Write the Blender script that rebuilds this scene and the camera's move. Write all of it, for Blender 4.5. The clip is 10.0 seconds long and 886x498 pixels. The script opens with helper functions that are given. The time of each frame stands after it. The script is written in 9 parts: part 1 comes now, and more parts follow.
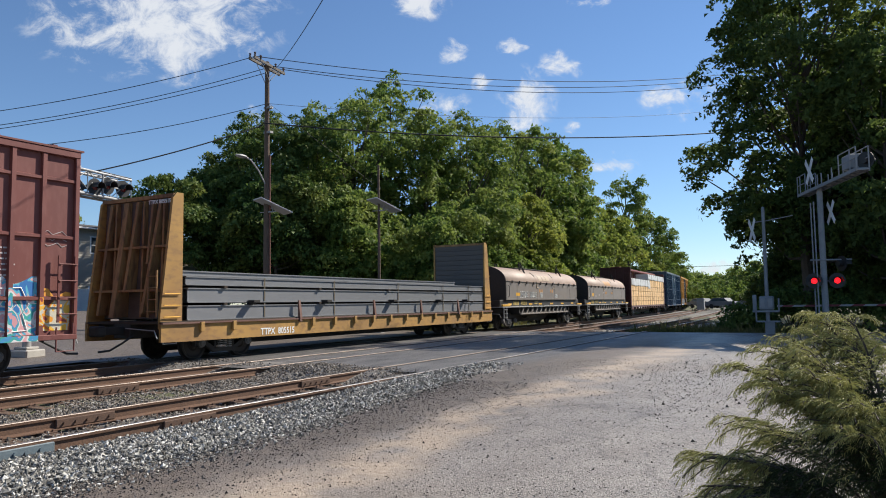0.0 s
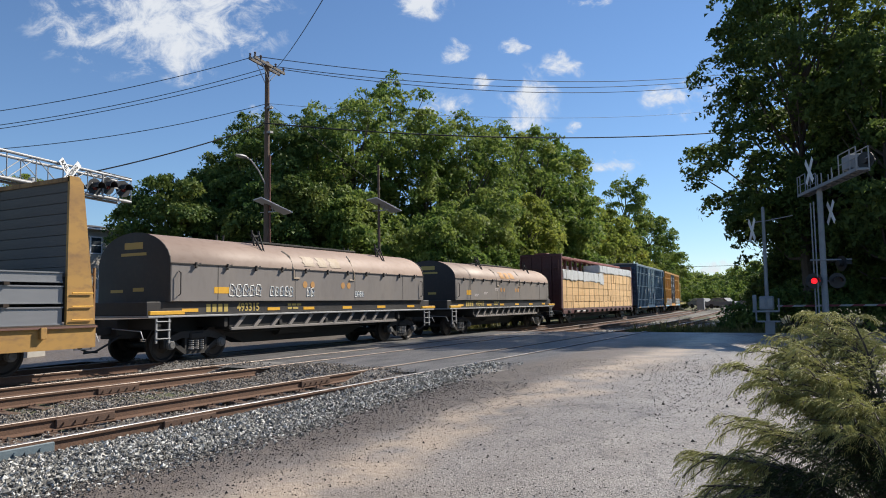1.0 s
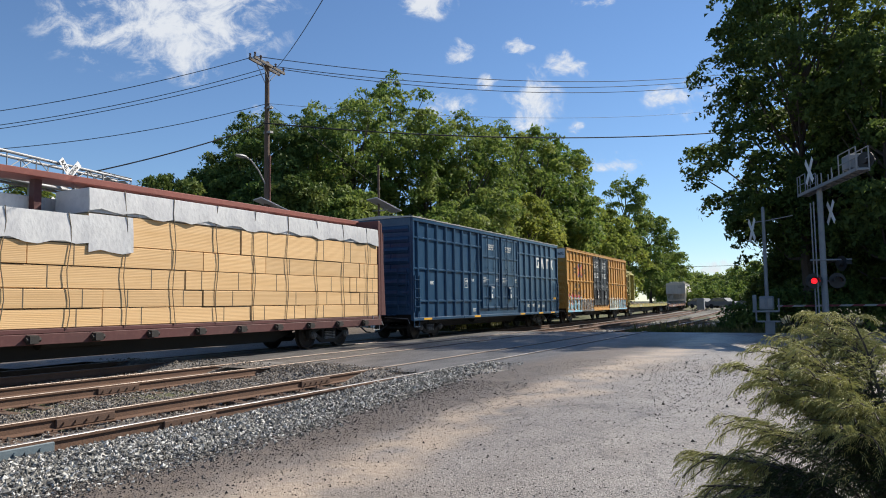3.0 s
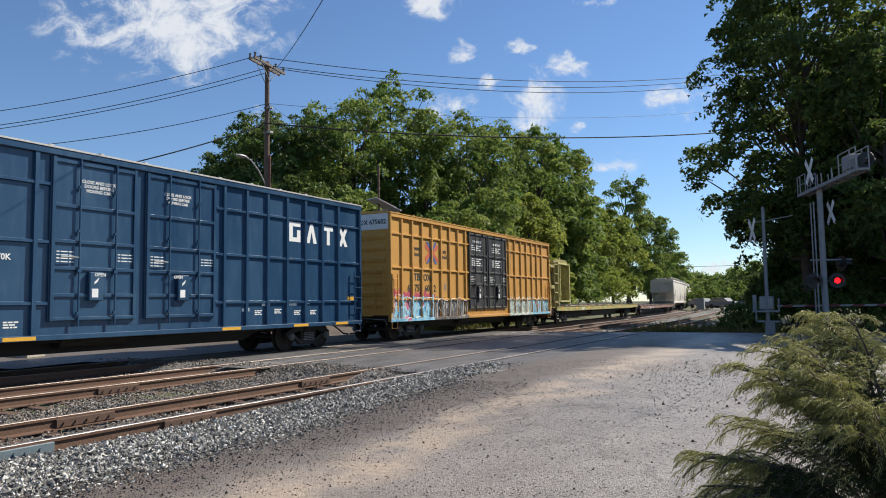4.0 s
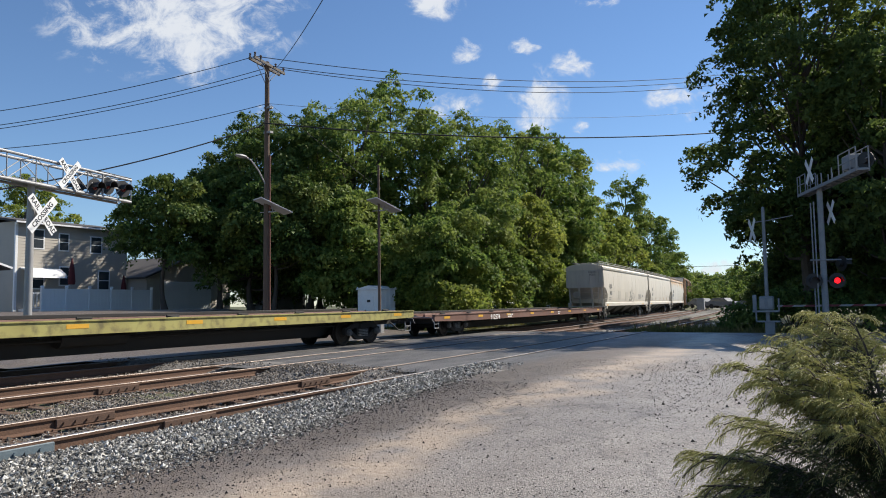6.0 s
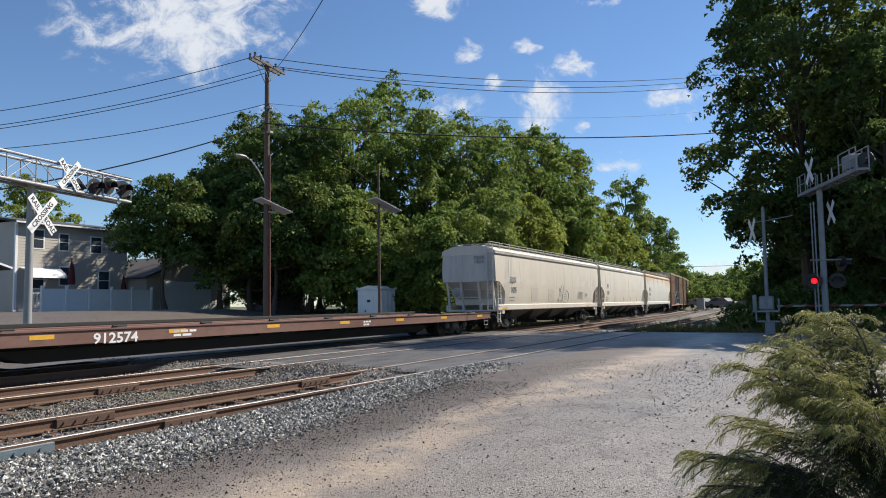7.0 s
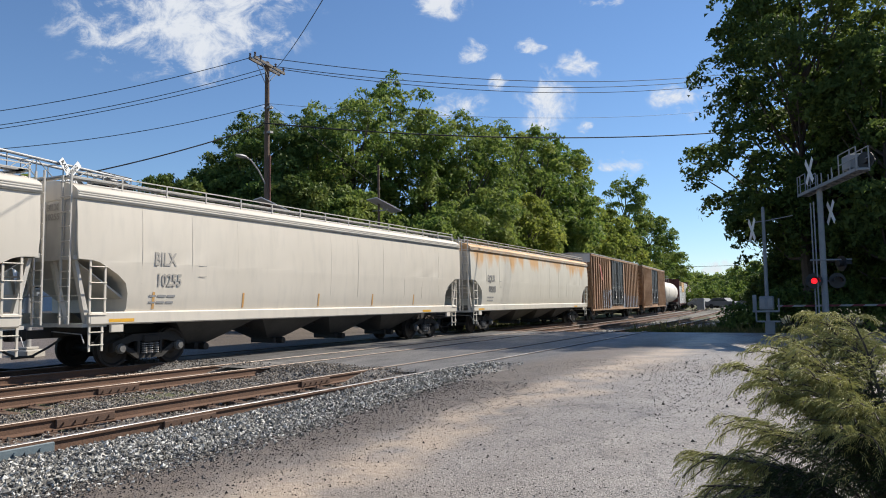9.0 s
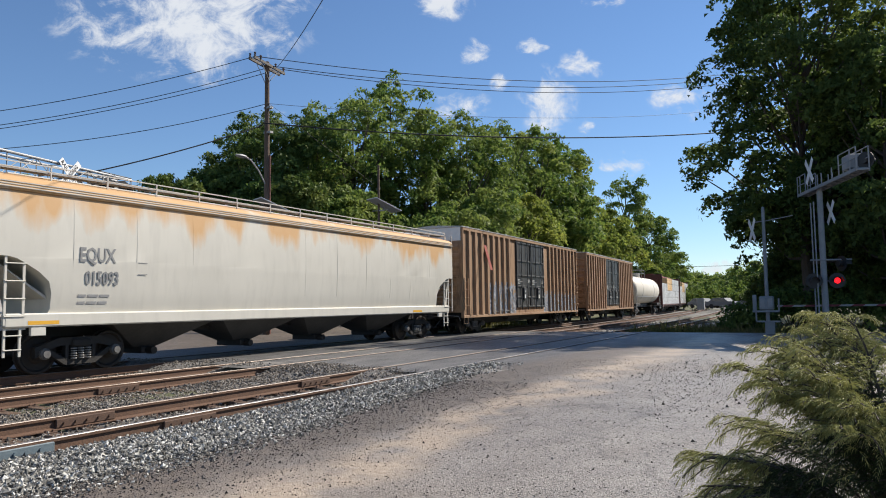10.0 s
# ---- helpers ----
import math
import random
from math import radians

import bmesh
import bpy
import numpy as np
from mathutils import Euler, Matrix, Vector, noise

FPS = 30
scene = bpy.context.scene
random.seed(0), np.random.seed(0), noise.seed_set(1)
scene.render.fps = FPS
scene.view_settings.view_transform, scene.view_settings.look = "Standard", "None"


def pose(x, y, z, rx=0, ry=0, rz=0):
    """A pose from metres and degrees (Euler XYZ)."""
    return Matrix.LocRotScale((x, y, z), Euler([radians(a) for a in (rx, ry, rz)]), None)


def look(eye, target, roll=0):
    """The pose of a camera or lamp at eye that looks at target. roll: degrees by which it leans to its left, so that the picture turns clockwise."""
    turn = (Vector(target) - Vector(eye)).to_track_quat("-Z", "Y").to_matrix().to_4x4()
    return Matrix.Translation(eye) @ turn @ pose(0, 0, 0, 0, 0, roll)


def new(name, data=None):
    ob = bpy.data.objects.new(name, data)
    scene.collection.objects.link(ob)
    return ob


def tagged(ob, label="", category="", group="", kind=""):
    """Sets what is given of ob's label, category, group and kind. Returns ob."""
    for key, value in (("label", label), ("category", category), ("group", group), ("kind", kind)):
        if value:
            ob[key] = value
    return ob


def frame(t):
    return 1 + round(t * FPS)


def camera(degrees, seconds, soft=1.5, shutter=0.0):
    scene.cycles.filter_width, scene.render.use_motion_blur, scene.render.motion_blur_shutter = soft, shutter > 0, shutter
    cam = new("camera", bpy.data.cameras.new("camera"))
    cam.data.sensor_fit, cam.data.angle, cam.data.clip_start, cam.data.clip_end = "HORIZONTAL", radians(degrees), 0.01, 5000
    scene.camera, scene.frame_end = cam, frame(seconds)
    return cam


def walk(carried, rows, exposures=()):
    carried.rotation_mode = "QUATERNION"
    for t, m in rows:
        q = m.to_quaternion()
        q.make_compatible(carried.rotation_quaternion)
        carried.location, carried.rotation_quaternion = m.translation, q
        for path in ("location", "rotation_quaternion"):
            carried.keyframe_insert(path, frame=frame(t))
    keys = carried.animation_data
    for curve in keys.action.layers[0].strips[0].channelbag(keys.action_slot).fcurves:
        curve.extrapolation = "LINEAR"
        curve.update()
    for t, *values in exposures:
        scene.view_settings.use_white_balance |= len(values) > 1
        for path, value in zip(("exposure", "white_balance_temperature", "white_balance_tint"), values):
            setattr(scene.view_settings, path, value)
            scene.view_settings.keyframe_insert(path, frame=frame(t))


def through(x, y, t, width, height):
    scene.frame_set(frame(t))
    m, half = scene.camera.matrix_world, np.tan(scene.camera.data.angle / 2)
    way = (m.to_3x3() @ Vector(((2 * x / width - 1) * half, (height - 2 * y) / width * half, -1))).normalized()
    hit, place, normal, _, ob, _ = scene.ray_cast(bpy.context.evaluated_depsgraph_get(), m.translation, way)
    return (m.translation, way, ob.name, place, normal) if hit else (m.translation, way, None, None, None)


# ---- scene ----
# ---- camera: stands still beside the level crossing ----
EYE = (0.0, 0.0, 1.44)
YAW, PITCH = 0.49906, 0.07614
AIM = (EYE[0] - math.sin(YAW) * math.cos(PITCH), EYE[1] + math.cos(YAW) * math.cos(PITCH), EYE[2] + math.sin(PITCH))
cam = camera(63.27, 10.0, soft=1.0)
walk(cam, [(0.0, look(EYE, AIM, -0.815)), (10.0, look(EYE, AIM, -0.815))], exposures=[(0.0, 0.5), (10.0, 0.5)])

# ---- world and sun ----
SUN_AZ, SUN_EL = radians(30.0), radians(41.0)      # azimuth from +Y towards +X
world = bpy.data.worlds.new("world")
scene.world = world
world.use_nodes = True
wn = world.node_tree
sky = wn.nodes.new("ShaderNodeTexSky")
sky.sky_type, sky.sun_disc = "NISHITA", False
sky.sun_elevation, sky.sun_rotation = SUN_EL, SUN_AZ
sky.altitude, sky.air_density, sky.dust_density, sky.ozone_density = 50, 1.0, 0.0, 5.0
tint = wn.nodes.new("ShaderNodeMix")
tint.data_type, tint.blend_type = "RGBA", "MULTIPLY"
tint.inputs[0].default_value, tint.inputs[7].default_value = 1.0, (0.93, 0.985, 1.05, 1)
wn.links.new(sky.outputs[0], tint.inputs[6])
wn.links.new(tint.outputs[2], wn.nodes["Background"].inputs[0])
wn.nodes["Background"].inputs[1].default_value = 0.085
sun = new("sun", bpy.data.lights.new("sun", "SUN"))
sun.data.energy, sun.data.angle, sun.data.color = 5.0, radians(0.55), (1.0, 0.93, 0.82)
sun.matrix_world = look((math.sin(SUN_AZ) * math.cos(SUN_EL) * 100, math.cos(SUN_AZ) * math.cos(SUN_EL) * 100, math.sin(SUN_EL) * 100), (0, 0, 0))

# ---- the three tracks: straight at first, then bending away ----
TRACKS = (8.574, 12.89, 16.56)
BEND, CURV = 12.83, 0.00111
SPEED = 22.177


def on_track(c, s, off=0.0, z=0.0):
    """Point at arc length s on the track whose centre line lies c from the camera; off: towards the camera's side."""
    r = 1.0 / CURV
    a = max(s - BEND, 0.0) * CURV
    return Vector((-c - r + (r + off) * math.cos(a), min(s, BEND) + (r + off) * math.sin(a), z))


def track_turn(s):
    return math.degrees(max(s - BEND, 0.0) * CURV)
# ---- mesh tools ----
class Mesh:
    def __init__(self):
        self.v, self.f = [], []

    def add(self, verts, faces):
        n = len(self.v)
        self.v += [tuple(p) for p in verts]
        self.f += [tuple(n + i for i in f) for f in faces]
        return self

    def box(self, x0, x1, y0, y1, z0, z1, b=0.0):
        """A box, with chamfered edges where b > 0."""
        if b <= 0:
            vs = [(x, y, z) for x in (x0, x1) for y in (y0, y1) for z in (z0, z1)]
            return self.add(vs, [(0, 1, 3, 2), (4, 6, 7, 5), (0, 4, 5, 1), (2, 3, 7, 6), (0, 2, 6, 4), (1, 5, 7, 3)])
        b = min(b, 0.45 * min(abs(x1 - x0), abs(y1 - y0), abs(z1 - z0)))
        lo, hi, vs, idx = (x0, y0, z0), (x1, y1, z1), [], {}
        for sx in (0, 1):
            for sy in (0, 1):
                for sz in (0, 1):
                    s = (sx, sy, sz)
                    for ax in range(3):
                        p = [(hi[i] if s[i] else lo[i]) + (0 if i == ax else (-b if s[i] else b)) for i in range(3)]
                        idx[s, ax] = len(vs)
                        vs.append(p)
        fs = []
        for ax in range(3):
            o = [i for i in range(3) if i != ax]
            for side in (0, 1):
                ring = []
                for a, c in ((0, 0), (1, 0), (1, 1), (0, 1)):
                    s = [0, 0, 0]
                    s[ax], s[o[0]], s[o[1]] = side, a, c
                    ring.append(idx[tuple(s), ax])
                fs.append(tuple(ring) if (side == 1) == (ax != 1) else tuple(reversed(ring)))
            for a in (0, 1):
                for c in (0, 1):
                    s, t = [0, 0, 0], [0, 0, 0]
                    s[o[0]] = t[o[0]] = a
                    s[o[1]] = t[o[1]] = c
                    t[ax] = 1
                    q = (idx[tuple(s), o[0]], idx[tuple(t), o[0]], idx[tuple(t), o[1]], idx[tuple(s), o[1]])
                    fs.append(q)
        for s in ((a, c, d) for a in (0, 1) for c in (0, 1) for d in (0, 1)):
            fs.append((idx[s, 0], idx[s, 1], idx[s, 2]))
        return self.add(vs, fs)

    def prism(self, profile, axis, a, b):
        """A closed profile of (p, q) pairs pushed along axis 'x', 'y' or 'z' from a to b."""
        n = len(profile)
        put = {"x": lambda p, q, t: (t, p, q), "y": lambda p, q, t: (p, t, q), "z": lambda p, q, t: (p, q, t)}[axis]
        vs = [put(p, q, a) for p, q in profile] + [put(p, q, b) for p, q in profile]
        fs = [(i, (i + 1) % n, n + (i + 1) % n, n + i) for i in range(n)]
        return self.add(vs, fs + [tuple(reversed(range(n))), tuple(range(n, 2 * n))])

    def cyl(self, p, q, r, n=10, r2=None, caps=True):
        """A round bar from p to q."""
        p, q = Vector(p), Vector(q)
        r2 = r if r2 is None else r2
        d = (q - p).normalized()
        u = d.orthogonal().normalized()
        w = d.cross(u)
        vs = []
        for c, rr in ((p, r), (q, r2)):
            for i in range(n):
                a = 2 * math.pi * i / n
                vs.append(c + (u * math.cos(a) + w * math.sin(a)) * rr)
        fs = [(i, (i + 1) % n, n + (i + 1) % n, n + i) for i in range(n)]
        if caps:
            fs += [tuple(reversed(range(n))), tuple(range(n, 2 * n))]
        return self.add(vs, fs)

    def tube(self, points, r, n=6):
        """A round bar bent along points, in one piece."""
        pts = [Vector(p) for p in points]
        rings, u = [], None
        for k, p in enumerate(pts):
            d = (pts[min(k + 1, len(pts) - 1)] - pts[max(k - 1, 0)]).normalized()
            u = d.orthogonal().normalized() if u is None else (u - d * u.dot(d)).normalized()
            w = d.cross(u)
            rings.append([p + (u * math.cos(6.28318 * i / n) + w * math.sin(6.28318 * i / n)) * r for i in range(n)])
        return self.sweep(rings)

    def sweep(self, rings, close=True, caps=True):
        """Joins rings of equal length into a skin."""
        n, m, base = len(rings[0]), len(rings), len(self.v)
        self.v += [tuple(p) for ring in rings for p in ring]
        for j in range(m - 1):
            for i in range(n if close else n - 1):
                k = (i + 1) % n
                self.f.append((base + j * n + i, base + j * n + k, base + (j + 1) * n + k, base + (j + 1) * n + i))
        if caps:
            self.f.append(tuple(base + i for i in reversed(range(n))))
            self.f.append(tuple(base + (m - 1) * n + i for i in range(n)))
        return self

    def lathe(self, profile, axis="x", n=20, at=(0, 0, 0)):
        """Turns (along, radius) pairs round an axis through at."""
        rings = []
        for t, r in profile:
            ring = []
            for i in range(n):
                a = 2 * math.pi * i / n
                c, s = r * math.cos(a), r * math.sin(a)
                o = {"x": (t, c, s), "y": (c, t, s), "z": (c, s, t)}[axis]
                ring.append((at[0] + o[0], at[1] + o[1], at[2] + o[2]))
            rings.append(ring)
        return self.sweep(rings)

    def data(self, name, material, smooth=False):
        me = bpy.data.meshes.new(name)
        me.from_pydata(self.v, [], self.f)
        bm = bmesh.new()
        bm.from_mesh(me)
        bmesh.ops.recalc_face_normals(bm, faces=bm.faces)
        bm.to_mesh(me)
        bm.free()
        me.materials.append(material)
        if smooth:
            me.shade_smooth()
            me.set_sharp_from_angle(angle=radians(38))
        return me


def part(name, mesh, material, parent, label="", at=None, smooth=False, kind=""):
    """Links a mesh as one part under its thing."""
    me = mesh if isinstance(mesh, bpy.types.Mesh) else mesh.data(name, material, smooth)
    ob = new(name, me)
    ob.parent = parent
    if at is not None:
        ob.matrix_basis = at if isinstance(at, Matrix) else Matrix.Translation(at)
    return tagged(ob, label=label, kind=kind)


def thing(name, label, category, m=None, group="", kind=""):
    ob = new(name)
    ob.empty_display_size = 0.3
    if m is not None:
        ob.matrix_basis = m
    return tagged(ob, label, category, group, kind)


def solid(name, mesh, material, label, category, m=None, group="", kind="", smooth=False):
    me = mesh if isinstance(mesh, bpy.types.Mesh) else mesh.data(name, material, smooth)
    ob = new(name, me)
    if m is not None:
        ob.matrix_basis = m
    return tagged(ob, label, category, group, kind)


def quick_mesh(name, verts, faces, material):
    """A large mesh from numpy arrays: verts (n, 3), faces (m, 3 or 4)."""
    me = bpy.data.meshes.new(name)
    n, k = faces.shape
    me.vertices.add(len(verts))
    me.vertices.foreach_set("co", np.ascontiguousarray(verts, dtype=np.float32).ravel())
    me.loops.add(n * k)
    me.loops.foreach_set("vertex_index", np.ascontiguousarray(faces, dtype=np.int32).ravel())
    me.polygons.add(n)
    me.polygons.foreach_set("loop_start", np.arange(0, n * k, k, dtype=np.int32))
    if k == 3:
        me.polygons.foreach_set("use_smooth", np.zeros(n, dtype=bool))
    me.update(calc_edges=True)
    me.materials.append(material)
    return me


def writing(text, size, material, parent, x, y, z, name="lettering", stretch=1.0, facing="side", tilt=0.0):
    """Letters with the built-in font as a thin mesh, on a car's side (facing +x), on its end (facing -y) or on a flat board."""
    cu = bpy.data.curves.new(name, "FONT")
    cu.body, cu.size, cu.extrude, cu.align_x, cu.align_y = text, size, 0.003, "CENTER", "CENTER"
    cu.resolution_u, cu.offset = 2, 0.022 * size
    tmp = bpy.data.objects.new("tmp", cu)
    me = bpy.data.meshes.new_from_object(tmp)
    bpy.data.objects.remove(tmp)
    me.materials.clear()
    me.materials.append(material)
    turn = Matrix(((0, 0, 1), (1, 0, 0), (0, 1, 0))).to_4x4() if facing == "side" else Matrix(((1, 0, 0), (0, 0, -1), (0, 1, 0))).to_4x4()
    ob = new(name, me)
    ob.parent = parent
    ob.matrix_basis = Matrix.Translation((x, y, z)) @ turn @ Matrix.Rotation(radians(tilt), 4, "X") @ Matrix.Diagonal((stretch, 1, 1, 1))
    return ob
# ---- materials ----
def rgb(h):
    """A linear colour from three sRGB values 0..255."""
    return tuple(((c / 255) / 12.92 if c <= 10 else ((c / 255 + 0.055) / 1.055) ** 2.4) for c in h)


def surface(name, base, second=None, third=None, rough=0.6, metal=0.0, scale=3.0, fine=60.0, amount=0.5, stain=0.35,
            bump=0.2, grain=(1, 1, 1), spec=0.5, jitter=0.0, seed=0.0):
    """A worn surface: base colour broken by a large mottling towards `second`, streaks towards `third`, and fine grain in the relief."""
    m = bpy.data.materials.new(name)
    m.use_nodes = True
    t = m.node_tree
    b = t.nodes["Principled BSDF"]
    second = second or tuple(c * 0.6 for c in base)
    third = third or tuple(c * 0.4 for c in base)
    co = t.nodes.new("ShaderNodeTexCoord")
    mp = t.nodes.new("ShaderNodeMapping")
    mp.inputs["Scale"].default_value = grain
    mp.inputs["Location"].default_value = (seed, seed * 1.7, seed * 0.6)
    t.links.new(co.outputs["Object"], mp.inputs[0])

    def noise_node(sc, detail):
        n = t.nodes.new("ShaderNodeTexNoise")
        n.inputs["Scale"].default_value, n.inputs["Detail"].default_value = sc, detail
        t.links.new(mp.outputs[0], n.inputs["Vector"])
        return n

    def ramp(src, lo, hi, top):
        r = t.nodes.new("ShaderNodeMapRange")
        r.inputs[1].default_value, r.inputs[2].default_value, r.inputs[4].default_value = lo, hi, top
        t.links.new(src.outputs[0], r.inputs[0])
        return r

    def mix(fac, a, c):
        x = t.nodes.new("ShaderNodeMix")
        x.data_type = "RGBA"
        t.links.new(fac.outputs[0], x.inputs[0])
        if isinstance(a, tuple):
            x.inputs[6].default_value = (*a, 1)
        else:
            t.links.new(a.outputs[2], x.inputs[6])
        x.inputs[7].default_value = (*c, 1)
        return x

    big, small = noise_node(scale, 5), noise_node(fine, 4)
    c = mix(ramp(big, 0.38, 0.68, amount), base, second)
    c = mix(ramp(small, 0.48, 0.72, stain), c, third)
    if jitter > 0:
        info = t.nodes.new("ShaderNodeObjectInfo")
        hsv = t.nodes.new("ShaderNodeHueSaturation")
        r = t.nodes.new("ShaderNodeMapRange")
        r.inputs[3].default_value, r.inputs[4].default_value = 1 - jitter, 1 + jitter
        t.links.new(info.outputs["Random"], r.inputs[0])
        t.links.new(r.outputs[0], hsv.inputs["Value"])
        t.links.new(c.outputs[2], hsv.inputs["Color"])
        t.links.new(hsv.outputs[0], b.inputs["Base Color"])
    else:
        t.links.new(c.outputs[2], b.inputs["Base Color"])
    rr = t.nodes.new("ShaderNodeMapRange")
    rr.inputs[3].default_value, rr.inputs[4].default_value = max(rough - 0.12, 0.03), min(rough + 0.15, 1)
    t.links.new(big.outputs[0], rr.inputs[0])
    t.links.new(rr.outputs[0], b.inputs["Roughness"])
    b.inputs["Metallic"].default_value = metal
    b.inputs["Specular IOR Level"].default_value = spec
    if bump > 0:
        bp = t.nodes.new("ShaderNodeBump")
        bp.inputs["Strength"].default_value, bp.inputs["Distance"].default_value = bump, 0.02
        t.links.new(small.outputs[0], bp.inputs["Height"])
        t.links.new(bp.outputs[0], b.inputs["Normal"])
    return m


def plain(name, base, rough=0.5, metal=0.0, emit=0.0):
    m = bpy.data.materials.new(name)
    m.use_nodes = True
    b = m.node_tree.nodes["Principled BSDF"]
    b.inputs["Base Color"].default_value = (*base, 1)
    b.inputs["Roughness"].default_value, b.inputs["Metallic"].default_value = rough, metal
    if emit:
        b.inputs["Emission Color"].default_value, b.inputs["Emission Strength"].default_value = (*base, 1), emit
    return m


def leaf_material(name, dark, light, lit, through=0.35):
    """Leaves: colour varies leaf by leaf, and light shines through them."""
    m = bpy.data.materials.new(name)
    m.use_nodes = True
    t = m.node_tree
    out, b = t.nodes["Material Output"], t.nodes["Principled BSDF"]
    geo = t.nodes.new("ShaderNodeNewGeometry")
    cr = t.nodes.new("ShaderNodeValToRGB")
    cr.color_ramp.elements[0].color, cr.color_ramp.elements[1].color = (*dark, 1), (*light, 1)
    t.links.new(geo.outputs["Random Per Island"], cr.inputs[0])
    n = t.nodes.new("ShaderNodeTexNoise")
    n.inputs["Scale"].default_value = 0.35
    co = t.nodes.new("ShaderNodeTexCoord")
    t.links.new(co.outputs["Object"], n.inputs["Vector"])
    mx = t.nodes.new("ShaderNodeMix")
    mx.data_type, mx.blend_type = "RGBA", "MIX"
    rg = t.nodes.new("ShaderNodeMapRange")
    rg.inputs[1].default_value, rg.inputs[2].default_value, rg.inputs[4].default_value = 0.45, 0.7, 0.6
    t.links.new(n.outputs[0], rg.inputs[0])
    t.links.new(rg.outputs[0], mx.inputs[0])
    t.links.new(cr.outputs[0], mx.inputs[6])
    mx.inputs[7].default_value = (*lit, 1)
    t.links.new(mx.outputs[2], b.inputs["Base Color"])
    b.inputs["Roughness"].default_value = 0.65
    b.inputs["Specular IOR Level"].default_value = 0.25
    tr = t.nodes.new("ShaderNodeBsdfTranslucent")
    t.links.new(mx.outputs[2], tr.inputs[0])
    ms = t.nodes.new("ShaderNodeMixShader")
    ms.inputs[0].default_value = through
    t.links.new(b.outputs[0], ms.inputs[1])
    t.links.new(tr.outputs[0], ms.inputs[2])
    t.links.new(ms.outputs[0], out.inputs[0])
    return m


M = {}
M["rail_side"] = surface("rusty_rail", (0.115, 0.062, 0.038), (0.075, 0.045, 0.032), (0.24, 0.12, 0.06), rough=0.85, scale=4, fine=50, bump=0.3)
M["rail_top"] = surface("worn_rail_head", (0.30, 0.25, 0.215), (0.22, 0.16, 0.12), (0.36, 0.33, 0.30), rough=0.5, metal=0.6, scale=3, fine=30, bump=0.05, grain=(4, 0.3, 4))
M["rail_bright"] = surface("polished_rail_head", (0.36, 0.34, 0.33), (0.27, 0.23, 0.20), (0.42, 0.40, 0.38), rough=0.48, metal=0.7, scale=3, fine=30, bump=0.04, grain=(4, 0.3, 4))
M["joint"] = surface("joint_bar_steel", (0.10, 0.055, 0.035), (0.05, 0.035, 0.03), (0.2, 0.1, 0.05), rough=0.8, scale=8, fine=60)
M["insulated"] = surface("grey_blue_joint", (0.13, 0.17, 0.19), (0.09, 0.12, 0.14), (0.2, 0.22, 0.22), rough=0.6, scale=8, fine=60)
M["tie"] = surface("tarred_wood", (0.10, 0.065, 0.045), (0.2, 0.11, 0.06), (0.05, 0.04, 0.035), rough=0.9, scale=3, fine=40, grain=(1, 6, 6), bump=0.5)
M["underframe"] = surface("grimy_steel", (0.020, 0.018, 0.017), (0.038, 0.032, 0.026), (0.015, 0.014, 0.013), rough=0.75, scale=3, fine=40)
M["wheel"] = surface("wheel_steel", (0.030, 0.025, 0.022), (0.055, 0.04, 0.03), (0.018, 0.016, 0.015), rough=0.6, metal=0.5, scale=6, fine=50)
M["tread"] = plain("bright_tread", (0.5, 0.48, 0.45), 0.3, 0.9)
M["hose"] = plain("rubber_hose", (0.02, 0.02, 0.02), 0.7)
M["white_paint"] = surface("white_paint", (0.72, 0.72, 0.70), (0.6, 0.59, 0.56), (0.5, 0.48, 0.45), rough=0.5, scale=3, fine=30, amount=0.4, stain=0.25, bump=0.05)
M["yellow_paint"] = surface("yellow_reflector", (0.75, 0.40, 0.03), (0.6, 0.3, 0.03), (0.5, 0.28, 0.05), rough=0.5, scale=6, fine=40, bump=0.05)
M["galv"] = surface("galvanised_steel", (0.34, 0.34, 0.34), (0.27, 0.27, 0.27), (0.20, 0.19, 0.18), rough=0.6, metal=0.35, scale=3, fine=30, bump=0.05)
M["black"] = plain("black_paint", (0.015, 0.015, 0.016), 0.5)
M["lettering_white"] = plain("white_lettering", (0.75, 0.75, 0.72), 0.6)
M["lettering_black"] = plain("black_lettering", (0.025, 0.025, 0.028), 0.6)
M["lettering_worn"] = plain("almost_worn_off_lettering", (0.37, 0.345, 0.31), 0.7)
M["lettering_dark"] = plain("faded_black_lettering", (0.075, 0.075, 0.078), 0.7)
M["lettering_grey"] = plain("faded_lettering", (0.22, 0.22, 0.22), 0.7)
M["lettering_faded"] = surface("faded_pale_paint", (0.44, 0.36, 0.27), (0.40, 0.30, 0.20), (0.33, 0.235, 0.18), rough=0.7, scale=2, fine=9, amount=0.8, stain=0.6)
M["lettering_ochre"] = surface("worn_orange_paint", (0.50, 0.25, 0.07), (0.42, 0.22, 0.08), (0.33, 0.22, 0.14), rough=0.7, scale=2, fine=9, amount=0.6, stain=0.5)
M["lettering_yellow"] = plain("yellow_lettering", (0.45, 0.33, 0.09), 0.6)
M["bark"] = surface("bark", (0.09, 0.07, 0.055), (0.05, 0.04, 0.032), (0.14, 0.12, 0.1), rough=0.95, scale=3, fine=18, grain=(3, 3, 0.6), bump=0.8)
